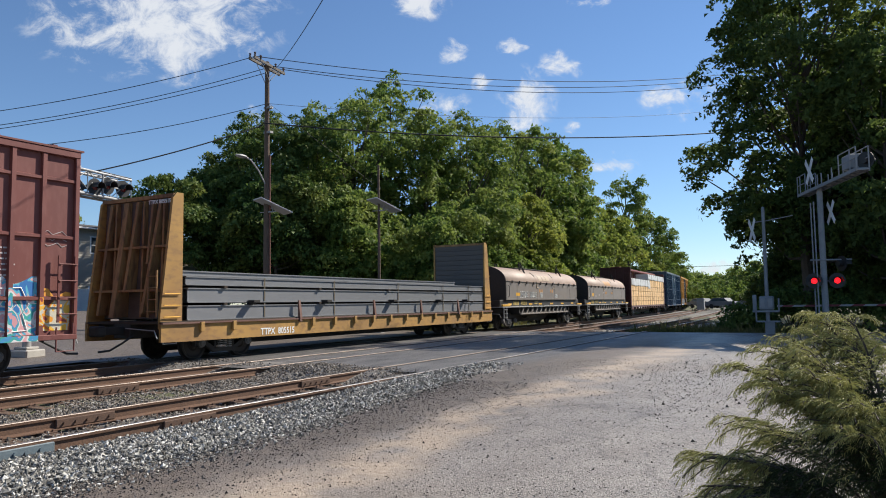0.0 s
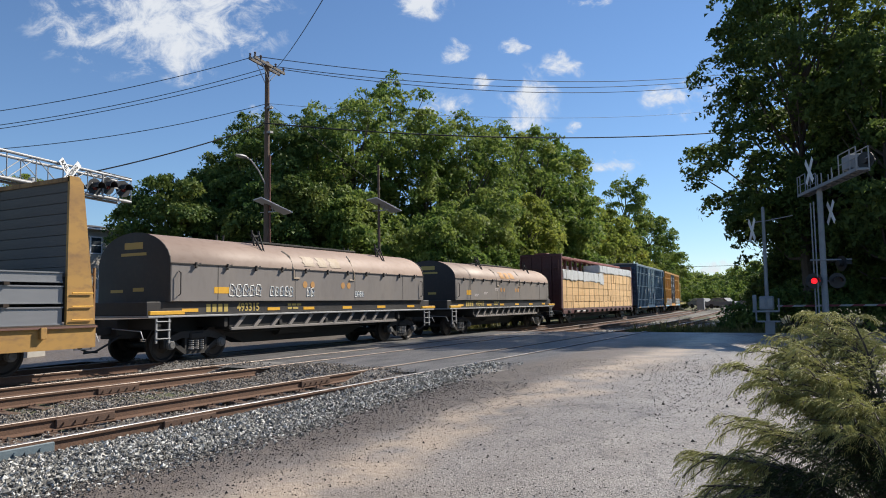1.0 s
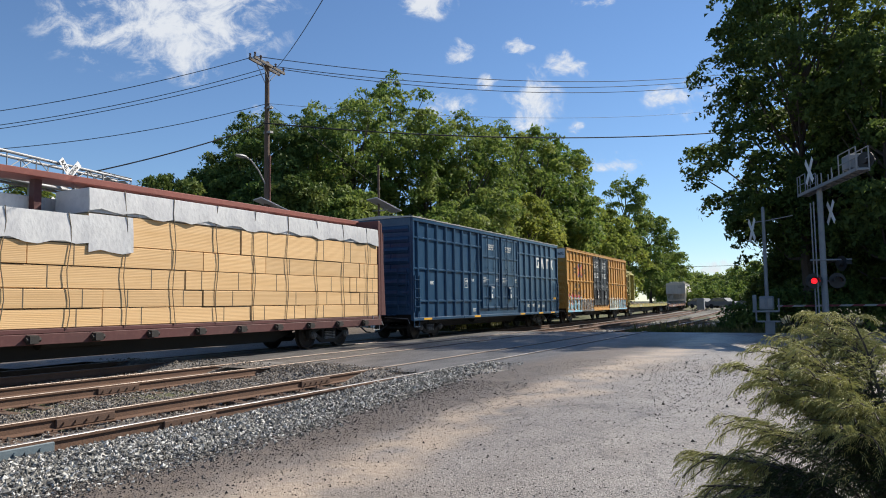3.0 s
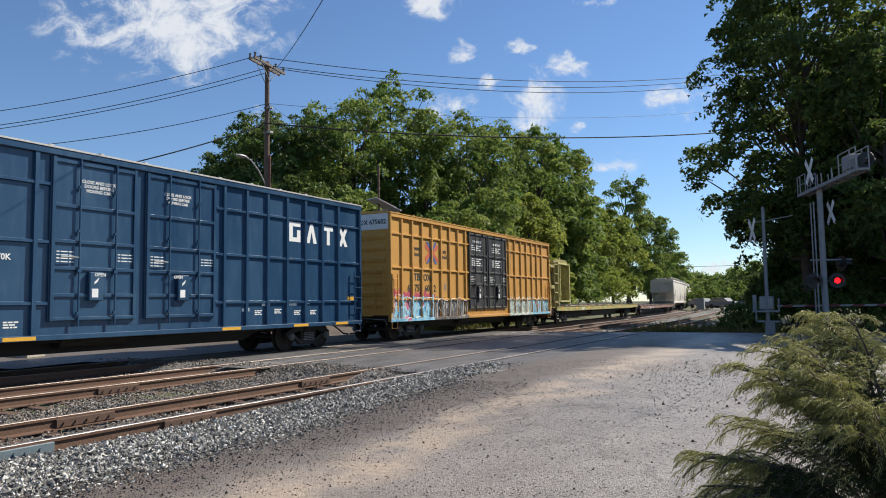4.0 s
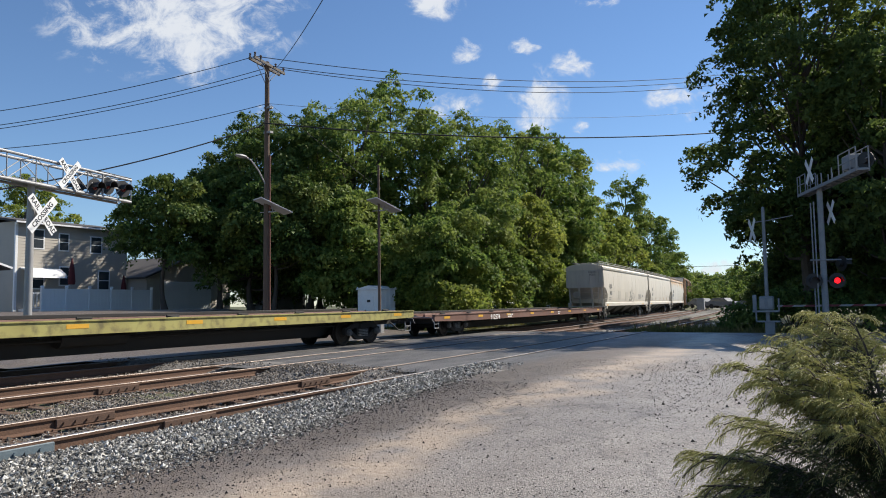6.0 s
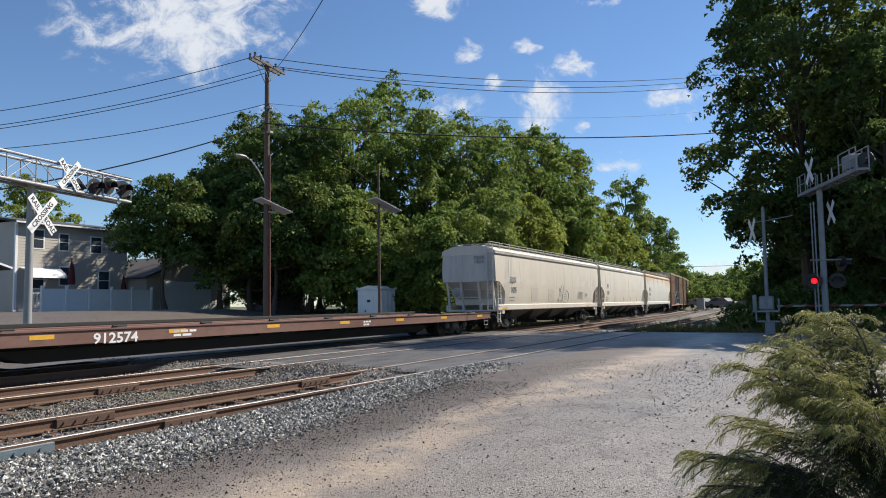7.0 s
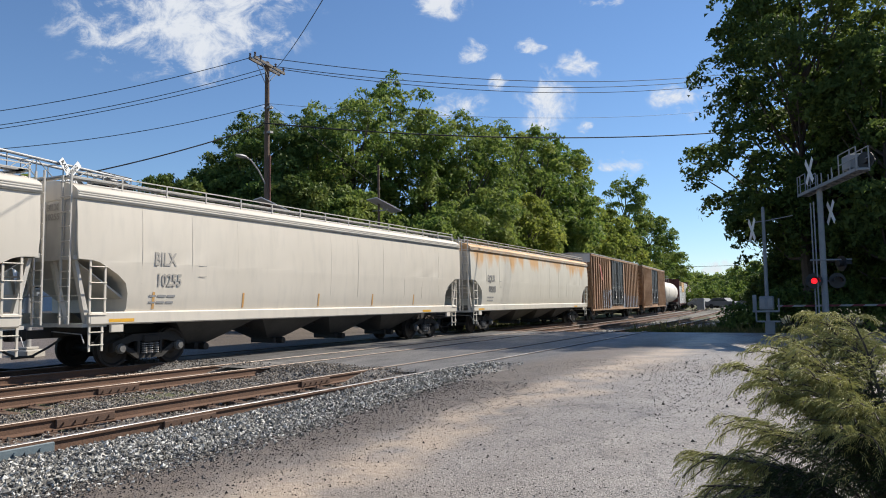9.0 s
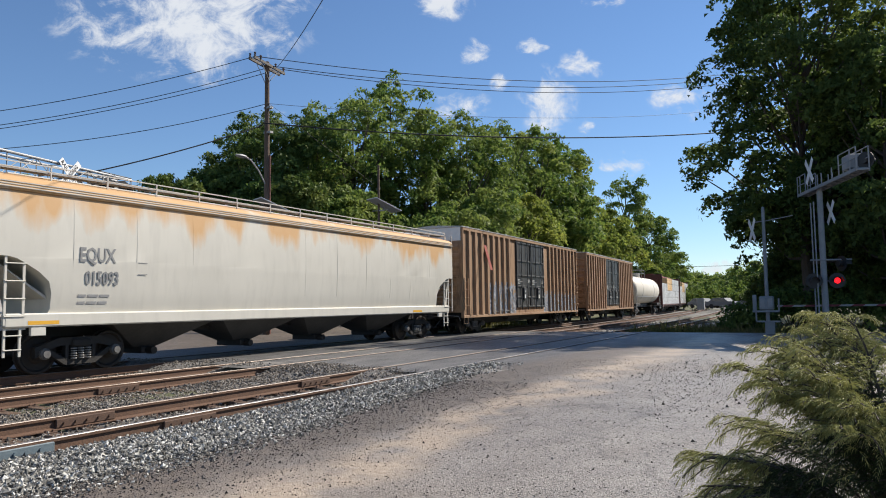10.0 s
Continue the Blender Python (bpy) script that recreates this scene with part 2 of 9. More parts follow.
M["pole"] = surface("weathered_pole", (0.13, 0.085, 0.06), (0.09, 0.065, 0.05), (0.2, 0.14, 0.1), rough=0.9, scale=3, fine=30, grain=(6, 6, 0.4), bump=0.5)
# galvanised steel in a darker tone, shade painted in for the right-hand signals
M["galv_shade_tone"] = surface("shade_toned_galvanised_steel", (0.29, 0.30, 0.31), (0.24, 0.25, 0.26), (0.18, 0.18, 0.18), rough=0.7, metal=0.2, scale=3, fine=30, bump=0.05)
M["pole_grey"] = surface("weathered_grey_timber", (0.19, 0.17, 0.15), (0.13, 0.11, 0.10), (0.25, 0.23, 0.21), rough=0.9, scale=3, fine=30, grain=(6, 0.4, 6), bump=0.4)
M["wire"] = plain("wire_black", (0.012, 0.012, 0.013), 0.6)
M["leaf"] = leaf_material("leaves_green", (0.072, 0.135, 0.028), (0.225, 0.30, 0.066), (0.38, 0.41, 0.10), 0.44)
M["leaf_dark"] = leaf_material("leaves_deep_green", (0.034, 0.076, 0.019), (0.125, 0.185, 0.040), (0.27, 0.30, 0.070), 0.31)
# a darker leaf tone that stands in for the trees' shaded side
M["leaf_shade"] = leaf_material("leaves_shaded_green", (0.045, 0.080, 0.022), (0.11, 0.155, 0.036), (0.17, 0.205, 0.048), 0.45)
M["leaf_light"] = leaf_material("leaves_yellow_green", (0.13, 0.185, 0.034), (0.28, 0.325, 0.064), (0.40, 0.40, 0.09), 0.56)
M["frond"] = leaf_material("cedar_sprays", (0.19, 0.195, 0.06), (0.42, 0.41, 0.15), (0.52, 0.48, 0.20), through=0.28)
# inner sprays: old growth, darkened further to stand in for self-shade
M["frond_inner_shade"] = leaf_material("old_shaded_cedar_sprays", (0.022, 0.036, 0.018), (0.065, 0.085, 0.032), (0.09, 0.10, 0.035), through=0.2)
# ---- ground, road, ballast, rails ----
def smooth(a, b, x):
    t = np.clip((x - a) / (b - a), 0, 1)
    return t * t * (3 - 2 * t)


def ground_height(x, y):
    rise = 1.35 * smooth(-20.5, -36.0, x)
    return -0.24 + rise + 0.5 * smooth(40, 120, y) * smooth(-14, -4, x)


def road_height(x, y):
    return -0.15 + 0.128 * smooth(6.0, 14.0, y) + 1.35 * smooth(-20.5, -36.0, x) - 0.02 * smooth(34, 36, y)


def asphalt():
    m = bpy.data.materials.new("worn_asphalt")
    m.use_nodes = True
    t = m.node_tree
    b = t.nodes["Principled BSDF"]
    co = t.nodes.new("ShaderNodeTexCoord")

    def noise_node(sc, detail=5, warp=(1, 1, 1)):
        mp = t.nodes.new("ShaderNodeMapping")
        mp.inputs["Scale"].default_value = warp
        t.links.new(co.outputs["Object"], mp.inputs[0])
        n = t.nodes.new("ShaderNodeTexNoise")
        n.inputs["Scale"].default_value, n.inputs["Detail"].default_value = sc, detail
        t.links.new(mp.outputs[0], n.inputs["Vector"])
        return n.outputs[0]

    def rng(src, lo, hi, top=1.0, low=0.0):
        r = t.nodes.new("ShaderNodeMapRange")
        r.inputs[1].default_value, r.inputs[2].default_value, r.inputs[3].default_value, r.inputs[4].default_value = lo, hi, low, top
        t.links.new(src, r.inputs[0])
        return r.outputs[0]

    def mix(fac, a, c, kind="MIX"):
        x = t.nodes.new("ShaderNodeMix")
        x.data_type, x.blend_type = "RGBA", kind
        t.links.new(fac, x.inputs[0])
        for s, v in ((6, a), (7, c)):
            if isinstance(v, tuple):
                x.inputs[s].default_value = (*v, 1)
            else:
                t.links.new(v, x.inputs[s])
        return x.outputs[2]

    patches = noise_node(0.28, 4, (1, 0.55, 1))
    specks = noise_node(70, 3)
    stones = t.nodes.new("ShaderNodeTexVoronoi")
    stones.inputs["Scale"].default_value = 55
    t.links.new(co.outputs["Object"], stones.inputs["Vector"])
    cracks = t.nodes.new("ShaderNodeTexVoronoi")
    cracks.feature = "DISTANCE_TO_EDGE"
    cracks.inputs["Scale"].default_value = 0.33
    warp = t.nodes.new("ShaderNodeTexNoise")
    warp.inputs["Scale"].default_value = 1.3
    warp.inputs["Detail"].default_value = 6
    add = t.nodes.new("ShaderNodeMix")
    add.data_type = "VECTOR"
    add.inputs[0].default_value = 0.55
    t.links.new(co.outputs["Object"], add.inputs[4])
    t.links.new(warp.outputs["Color"], add.inputs[5])
    t.links.new(co.outputs["Object"], warp.inputs["Vector"])
    t.links.new(add.outputs[1], cracks.inputs["Vector"])
    # dust lies in patches along the lot's middle
    sep = t.nodes.new("ShaderNodeSeparateXYZ")
    t.links.new(co.outputs["Object"], sep.inputs[0])
    dust = rng(patches, 0.44, 0.64)
    c = mix(rng(noise_node(1.6, 6), 0.3, 0.75), (0.185, 0.160, 0.140), (0.330, 0.290, 0.255))
    c = mix(rng(stones.outputs["Distance"], 0.12, 0.5, 1.0, 0.1), (0.52, 0.48, 0.435), c)
    c = mix(rng(specks, 0.52, 0.66, 0.8), c, (0.055, 0.048, 0.044))
    c = mix(rng(noise_node(16, 4), 0.55, 0.70, 0.6), c, (0.075, 0.064, 0.056))
    c = mix(rng(noise_node(34, 2), 0.56, 0.64, 0.9), c, (0.035, 0.031, 0.028))
    c = mix(rng(noise_node(42, 2), 0.62, 0.70, 0.7), c, (0.60, 0.55, 0.50))
    # dust: loose patches, and a swept strip beside the ballast
    wob = t.nodes.new("ShaderNodeMath")
    wob.operation = "MULTIPLY_ADD"
    t.links.new(noise_node(0.7, 5), wob.inputs[0])
    wob.inputs[1].default_value = 2.6
    t.links.new(sep.outputs[0], wob.inputs[2])
    gap = t.nodes.new("ShaderNodeMath")
    gap.operation = "ADD"
    gap.inputs[1].default_value = 3.1
    t.links.new(wob.outputs[0], gap.inputs[0])
    near = t.nodes.new("ShaderNodeMath")
    near.operation = "ABSOLUTE"
    t.links.new(gap.outputs[0], near.inputs[0])
    strip = t.nodes.new("ShaderNodeMath")
    strip.operation = "MULTIPLY"
    t.links.new(rng(near.outputs[0], 0.85, 0.15), strip.inputs[0])
    t.links.new(rng(noise_node(1.1, 5), 0.36, 0.54), strip.inputs[1])
    c = mix(rng(patches, 0.52, 0.66, 0.6), c, (0.25, 0.20, 0.155))
    c = mix(rng(strip.outputs[0], 0.0, 0.8, 0.82), c, mix(rng(noise_node(14, 4), 0.35, 0.7), (0.36, 0.275, 0.20), (0.51, 0.41, 0.31)))
    # the dirt shoulder beside the ballast
    edge = t.nodes.new("ShaderNodeMath")
    edge.operation = "MULTIPLY_ADD"
    t.links.new(noise_node(0.9, 6), edge.inputs[0])
    edge.inputs[1].default_value = 1.6
    t.links.new(sep.outputs[0], edge.inputs[2])
    c = mix(rng(edge.outputs[0], -3.75, -4.5, 0.8), c, mix(rng(noise_node(9, 5), 0.35, 0.7), (0.075, 0.058, 0.044), (0.165, 0.130, 0.098)))
    c = mix(rng(cracks.outputs[0], 0.003, 0.010, 0.0, 0.35), c, (0.05, 0.045, 0.04))
    # the newer black surfacing between the rails
    newer = t.nodes.new("ShaderNodeMath")
    newer.operation = "MULTIPLY"
    t.links.new(rng(sep.outputs[0], -6.4, -7.2), newer.inputs[0])
    t.links.new(rng(sep.outputs[0], -19.4, -18.6), newer.inputs[1])
    c2 = mix(rng(noise_node(2.2, 6, (1, 0.35, 1)), 0.35, 0.7), (0.085, 0.082, 0.080), (0.165, 0.156, 0.150))
    c = mix(newer.outputs[0], c, c2)
    t.links.new(c, b.inputs["Base Color"])
    t.links.new(rng(patches, 0.3, 0.7, 0.58, 0.36), b.inputs["Roughness"])
    bp = t.nodes.new("ShaderNodeBump")
    bp.inputs["Strength"].default_value, bp.inputs["Distance"].default_value = 0.8, 0.011
    h = t.nodes.new("ShaderNodeMath")
    t.links.new(stones.outputs["Distance"], h.inputs[0])
    t.links.new(specks, h.inputs[1])
    t.links.new(h.outputs[0], bp.inputs["Height"])
    t.links.new(bp.outputs[0], b.inputs["Normal"])
    return m


M["asphalt"] = asphalt()
M["soil"] = surface("weedy_soil", (0.085, 0.085, 0.035), (0.06, 0.075, 0.022), (0.17, 0.14, 0.085), rough=0.95, scale=0.5, fine=9, amount=0.8, bump=0.6)
M["ballast"] = surface("ballast_bed", (0.16, 0.15, 0.14), (0.11, 0.095, 0.08), (0.26, 0.25, 0.24), rough=0.95, scale=0.7, fine=22, amount=0.7, stain=0.8, bump=1.0)


def stone_material():
    m = surface("crushed_stone", (0.34, 0.34, 0.33), rough=0.9, scale=20, fine=80, bump=0.3)
    t = m.node_tree
    b = t.nodes["Principled BSDF"]
    geo = t.nodes.new("ShaderNodeNewGeometry")
    cr = t.nodes.new("ShaderNodeValToRGB")
    e = cr.color_ramp.elements
    e[0].color, e[1].color = (0.065, 0.061, 0.054, 1), (0.70, 0.69, 0.65, 1)
    mid = e.new(0.55)
    mid.color = (0.23, 0.222, 0.20, 1)
    brown = e.new(0.8)
    brown.color = (0.46, 0.435, 0.38, 1)
    t.links.new(geo.outputs["Random Per Island"], cr.inputs[0])
    # rust and brake dust dull the stones between the rails
    co, sep, dust = t.nodes.new("ShaderNodeTexCoord"), t.nodes.new("ShaderNodeSeparateXYZ"), t.nodes.new("ShaderNodeMapRange")
    dust.inputs[1].default_value, dust.inputs[2].default_value, dust.inputs[4].default_value = -7.55, -8.4, 0.62
    mx = t.nodes.new("ShaderNodeMix")
    mx.data_type = "RGBA"
    mx.inputs[7].default_value = (0.15, 0.115, 0.085, 1)
    t.links.new(co.outputs["Object"], sep.inputs[0])
    t.links.new(sep.outputs[0], dust.inputs[0])
    t.links.new(dust.outputs[0], mx.inputs[0])
    t.links.new(cr.outputs[0], mx.inputs[6])
    t.links.new(mx.outputs[2], b.inputs["Base Color"])
    return m


M["stone"] = stone_material()


def ground_sheet():
    k = np.linspace(-1, 1, 181)
    ax = np.sign(k) * (np.abs(k) * 40 + (np.abs(k) ** 5) * 2200)
    X, Y = np.meshgrid(ax - 8, ax + 20, indexing="ij")
    Z = ground_height(X, Y) + 0.03 * np.sin(X * 0.9) * np.cos(Y * 0.7)
    v = np.stack([X, Y, Z], -1).reshape(-1, 3)
    n = len(k)
    i, j = np.meshgrid(np.arange(n - 1), np.arange(n - 1), indexing="ij")
    a = (i * n + j).ravel()
    solid("ground", quick_mesh("ground", v, np.stack([a, a + n, a + n + 1, a + 1], -1), M["soil"]), None,
          "weedy soil with thin grass beside the railway", "ground", kind="structure")


def road_sheet():
    xs, ys = np.arange(-70, 60.1, 0.5), np.arange(-30, 35.1, 0.5)
    verts, faces, idx = [], [], {}

    def vert(i, j):
        if (i, j) not in idx:
            x, y = xs[i], ys[j]
            idx[i, j] = len(verts)
            verts.append((x, y, float(road_height(x, y))))
        return idx[i, j]

    for i in range(len(xs) - 1):
        for j in range(len(ys) - 1):
            x, y = xs[i] + 0.25, ys[j] + 0.25
            edge = 0.35 * math.sin(y * 1.3) + 0.2 * math.sin(y * 3.1)
            inside = (x > -6.45 + edge * 0.25 - 0.09 * max(y - 9.0, 0.0) and y < 34.6) or (-18.9 < x <= -5.5 and 13.6 + 0.5 * math.sin(x * 1.1) < y < 34.6) or (x < -18.4 and 11.0 < y < 34.6)
            if inside:
                faces.append((vert(i, j), vert(i + 1, j), vert(i + 1, j + 1), vert(i, j + 1)))
    solid("road", quick_mesh("road", np.array(verts), np.array(faces), M["asphalt"]), None,
          "worn grey asphalt of the lot and level crossing with dusty patches", "road", kind="structure")


def bed_height(off, s):
    """Ballast surface, off metres from the camera's side towards the tracks."""
    z = -0.225 + 0.02 * np.sin(off * 3.1 + s * 0.8) + 0.015 * np.sin(s * 2.3 - off)
    z += 0.035 * np.exp(-((off - 7.2) / 0.5) ** 2)
    z -= 0.10 * smooth(6.6, 5.2, off)
    z -= 0.5 * smooth(18.6, 20.5, off)
    near_road = smooth(12.4, 13.6, s) * smooth(35.8, 34.8, s) * smooth(5.2, 6.2, off)
    in_road = smooth(14.7, 15.4, s) * smooth(34.2, 33.6, s)
    return z + 0.19 * near_road - 0.4 * in_road


def ballast_bed():
    offs = np.concatenate([np.arange(5.0, 19.0, 0.35), [19.5, 20.5]])
    ss = np.concatenate([np.arange(-14, 45, 0.5), np.arange(45, 260, 3.0)])
    v = []
    for s in ss:
        for o in offs:
            p = on_track(0.0, s, -o)
            v.append((p.x, p.y, float(bed_height(o, s))))
    n, a = len(offs), []
    for i in range(len(ss) - 1):
        for j in range(n - 1):
            a.append((i * n + j, i * n + j + 1, (i + 1) * n + j + 1, (i + 1) * n + j))
    solid("ballast", quick_mesh("ballast", np.array(v), np.array(a), M["ballast"]), None,
          "grey crushed-stone ballast bed under the tracks", "ballast", kind="structure")


def ballast_stones():
    rng = np.random.default_rng(5)
    octa = np.array([(1, 0, 0), (-1, 0, 0), (0, 1, 0), (0, -1, 0), (0, 0, 1), (0, 0, -1)], float)
    tri = np.array([(0, 2, 4), (2, 1, 4), (1, 3, 4), (3, 0, 4), (2, 0, 5), (1, 2, 5), (3, 1, 5), (0, 3, 5)])
    spots = []
    for o0, o1, s0, s1, n in ((5.7, 7.75, 1.5, 8, 23000), (6.1, 7.75, 8, 16.2, 15500), (7.9, 9.2, 2, 14, 4200), (9.4, 12.05, 2, 14.5, 17000),
                              (12.25, 13.55, 5, 14, 1500), (13.7, 15.7, 5, 16, 4200), (15.9, 19.2, 6, 14, 2500), (6.0, 20, 35, 75, 5200)):
        spots.append(np.stack([rng.uniform(o0, o1, n), rng.uniform(s0, s1, n)], -1))
    spots = np.concatenate(spots)
    # the bed's near edge draws in towards the crossing and frays out
    edge = np.interp(spots[:, 1], (2, 4, 9, 11, 14.5, 15.5), (6.35, 6.2, 6.3, 6.65, 7.15, 7.5)) + rng.normal(0, 0.15, len(spots))
    spots = spots[(rng.random(len(spots)) < np.exp(np.minimum(spots[:, 0] - edge, 0) / 0.2)) | (spots[:, 1] > 20)]
    o, s = spots[:, 0], spots[:, 1]
    n = len(o)
    rad = 1.0 / CURV
    a = np.maximum(s - BEND, 0) * CURV
    x, y = -rad + (rad - o) * np.cos(a), np.minimum(s, BEND) + (rad - o) * np.sin(a)
    r = rng.uniform(0.011, 0.027, n) * np.where(o > 6.3, 1.0, 0.7) * np.where(s > 34, 1.5, 1)
    lot = road_height(x, y) - 0.005
    base = np.where((x > -7.7) & (s < 34), np.maximum(bed_height(o, s), lot), bed_height(o, s))
    q = octa[None] * (r[:, None] * rng.uniform(0.45, 1.45, (n, 3)))[:, None, :] + rng.normal(0, 0.34, (n, 6, 3)) * r[:, None, None]
    t = rng.uniform(0, 6.28, n)
    c, sn = np.cos(t)[:, None], np.sin(t)[:, None]
    q = np.stack([q[..., 0] * c - q[..., 1] * sn, q[..., 0] * sn + q[..., 1] * c, q[..., 2] * 0.85], -1)
    q += np.stack([x, y, base + r * 0.3 + rng.uniform(0, 0.034, n)], -1)[:, None, :]
    verts, faces = [q.reshape(-1, 3)], [(tri[None] + 6 * np.arange(n)[:, None, None]).reshape(-1, 3)]
    me = quick_mesh("ballast_stones", np.concatenate(verts), np.concatenate(faces), M["stone"])
    solid("ballast_stones", me, None, "loose angular grey and white crushed stones", "gravel", kind="stuff")


def loose_grit():
    """Scattered small stones on the lot's asphalt."""
    rng = np.random.default_rng(9)
    tetra = np.array([(1, 0, 0), (-0.6, 0.8, 0), (-0.6, -0.8, 0), (0, 0, 0.9)], float)
    tri = np.array([(0, 1, 3), (1, 2, 3), (2, 0, 3), (0, 2, 1)])
    n = 15000
    x, y = rng.uniform(-6.2, 1.0, n), 3.0 + 15 * rng.uniform(0, 1, n) ** 1.4
    heap = np.concatenate([rng.normal((-2.4, 15.6), (0.8, 2.2), (1300, 2)), rng.normal((-2.0, 11.0), (0.6, 1.6), (500, 2))])
    k = 14000      # the dirt shoulder beside the ballast is thick with small stones
    sh = np.stack([-6.4 + rng.exponential(0.6, k), 3.0 + 9.5 * rng.uniform(0, 1, k) ** 1.3], -1)
    x, y = np.concatenate([x, sh[:, 0], heap[:, 0]]), np.concatenate([y, sh[:, 1], heap[:, 1]])
    m = len(x)
    r = rng.uniform(0.003, 0.009, m) * np.where(np.arange(m) >= n + k, 1.9, np.where(np.arange(m) >= n, 1.25, 1)) * np.where(rng.random(m) < 0.04, 2.2, 1)
    q = tetra[None] * r[:, None, None] * rng.uniform(0.6, 1.3, (m, 4, 1)) + np.stack([x, y, road_height(x, y) + 0.001], -1)[:, None, :]
    verts, faces = [q.reshape(-1, 3)], [(tri[None] + 4 * np.arange(m)[:, None, None]).reshape(-1, 3)]
    me = quick_mesh("grit", np.concatenate(verts), np.concatenate(faces), M["grit"])
    solid("grit", me, None, "scattered dark grit and pebbles on the asphalt", "gravel", kind="stuff")


M["grit"] = surface("dark_grit", (0.06, 0.054, 0.05), (0.17, 0.15, 0.13), rough=0.9, scale=2, fine=30, amount=0.9)
_t = M["grit"].node_tree
_g, _c = _t.nodes.new("ShaderNodeNewGeometry"), _t.nodes.new("ShaderNodeValToRGB")
_c.color_ramp.elements[0].color, _c.color_ramp.elements[1].color = (0.035, 0.031, 0.028, 1), (0.40, 0.36, 0.31, 1)
_c.color_ramp.elements.new(0.62).color = (0.085, 0.075, 0.066, 1)
_t.links.new(_g.outputs["Random Per Island"], _c.inputs[0])
_t.links.new(_c.outputs[0], _t.nodes["Principled BSDF"].inputs["Base Color"])

RAIL_PROFILE = [(-0.07, -0.18), (0.07, -0.18), (0.07, -0.168), (0.014, -0.145), (0.010, -0.05), (0.036, -0.04), (0.037, -0.006),
                (-0.037, -0.006), (-0.036, -0.04), (-0.010, -0.05), (-0.014, -0.145), (-0.07, -0.168)]


def rails():
    ss = [-14 + 1.5 * i for i in range(60)] + [76 + 4 * i for i in range(46)]
    for c in TRACKS:
        for side in (0.7525, -0.7525):
            body, head = Mesh(), Mesh()
            rings, tops = [], []
            for s in ss:
                rings.append([on_track(c, s, side + a, z) for a, z in RAIL_PROFILE])
                tops.append([on_track(c, s, side + a, z) for a, z in ((-0.036, -0.0065), (0.036, -0.0065), (0.033, -0.001), (0.018, 0.002), (-0.018, 0.002), (-0.033, -0.001))])
            rail = solid("rail", body.sweep(rings), M["rail_side"], "long rusty steel rail with a worn bright top", "rail", group="rails")
            part("rail_head", head.sweep(tops), M["rail_bright" if c < 10 and side > 0 else "rail_top"], rail, "worn bright running surface")


def flangeways():
    """Black rubber strips along both sides of each rail where the road crosses."""
    for c in TRACKS:
        for side in (0.7525, -0.7525):
            for off, w in ((side + 0.075, 0.035), (side - 0.075, 0.035)):
                rings = [[on_track(c, 14.2 + 0.85 * k, off + a, z) for a, z in ((-w, -0.03), (w, -0.03), (w, -0.014), (-w, -0.014))] for k in range(25)]
                solid("flangeway", Mesh().sweep(rings), M["flange_rubber"], "black rubber strip beside a rail in the crossing", "rubber strip", group="flangeway strips")


M["flange_rubber"] = surface("crossing_rubber", (0.030, 0.029, 0.028), (0.05, 0.046, 0.042), (0.07, 0.065, 0.06), rough=0.75, scale=3, fine=30)


def ties():
    me = Mesh().box(-1.3, 1.3, -0.115, 0.115, -0.14, 0.0, 0.012).data("tie", M["tie"])
    plate = Mesh().box(-0.16, 0.16, -0.1, 0.1, 0.0, 0.016, 0.004)
    for dx in (-0.12, 0.12):
        plate.cyl((dx, 0.05, 0.016), (dx, 0.05, 0.045), 0.014, 6)
        plate.cyl((dx, -0.05, 0.016), (dx, -0.05, 0.045), 0.014, 6)
    pl = plate.data("tie_plate", M["joint"])
    rng = random.Random(3)
    for c, spans in ((TRACKS[0], ((1.5, 13.4), (35.3, 60))), (TRACKS[1], ((3, 13.6), (35.3, 62))), (TRACKS[2], ((5, 13.4), (35.3, 50)))):
        for a, b in spans:
            s = a
            while s < b:
                p = on_track(c, s, rng.uniform(-0.05, 0.05), -0.195)
                ob = tagged(new("railway_tie", me), "weathered brown wooden tie sunk in ballast", "railway tie", "railway ties")
                ob.matrix_basis = pose(p.x, p.y, p.z - rng.uniform(0, 0.012), 0, 0, track_turn(s) + rng.uniform(-1, 1))
                if s < 15 and c < 13:
                    for side in (-0.7525, 0.7525):
                        part("tie_plate", pl, None, ob, at=(side, 0, 0.001))
                s += 0.56


def joint_bars():
    """Bolted bars on the near rails, and the long wooden fillers against them."""
    def bar(length, mat, label):
        m = Mesh().box(-0.022, 0.022, -length / 2, length / 2, -0.06, 0.06, 0.01)
        for k in range(-2, 3):
            m.cyl((0.022, k * length / 5.2, 0), (0.05, k * length / 5.2, 0), 0.018, 6)
        return m.data("joint_bar", mat), label
    rust, grey = bar(0.9, M["joint"], "rusty bolted joint bar on a rail"), bar(1.5, M["insulated"], "grey insulated joint bar on a rail")
    for c, side, s, kind in ((TRACKS[0], 1, 4.35, grey), (TRACKS[0], 1, 7.05, rust), (TRACKS[0], 1, 12.45, rust), (TRACKS[0], -1, 6.55, rust),
                             (TRACKS[0], -1, 11.6, rust), (TRACKS[1], 1, 9.2, rust)):
        p = on_track(c, s, side * 0.7525 + 0.036, -0.095)
        ob = tagged(new("joint_bar", kind[0]), kind[1], "joint bar", "joint bars")
        ob.matrix_basis = pose(p.x, p.y, p.z, 0, 0, track_turn(s))


ground_sheet()
road_sheet()
ballast_bed()
rails()
flangeways()
ties()
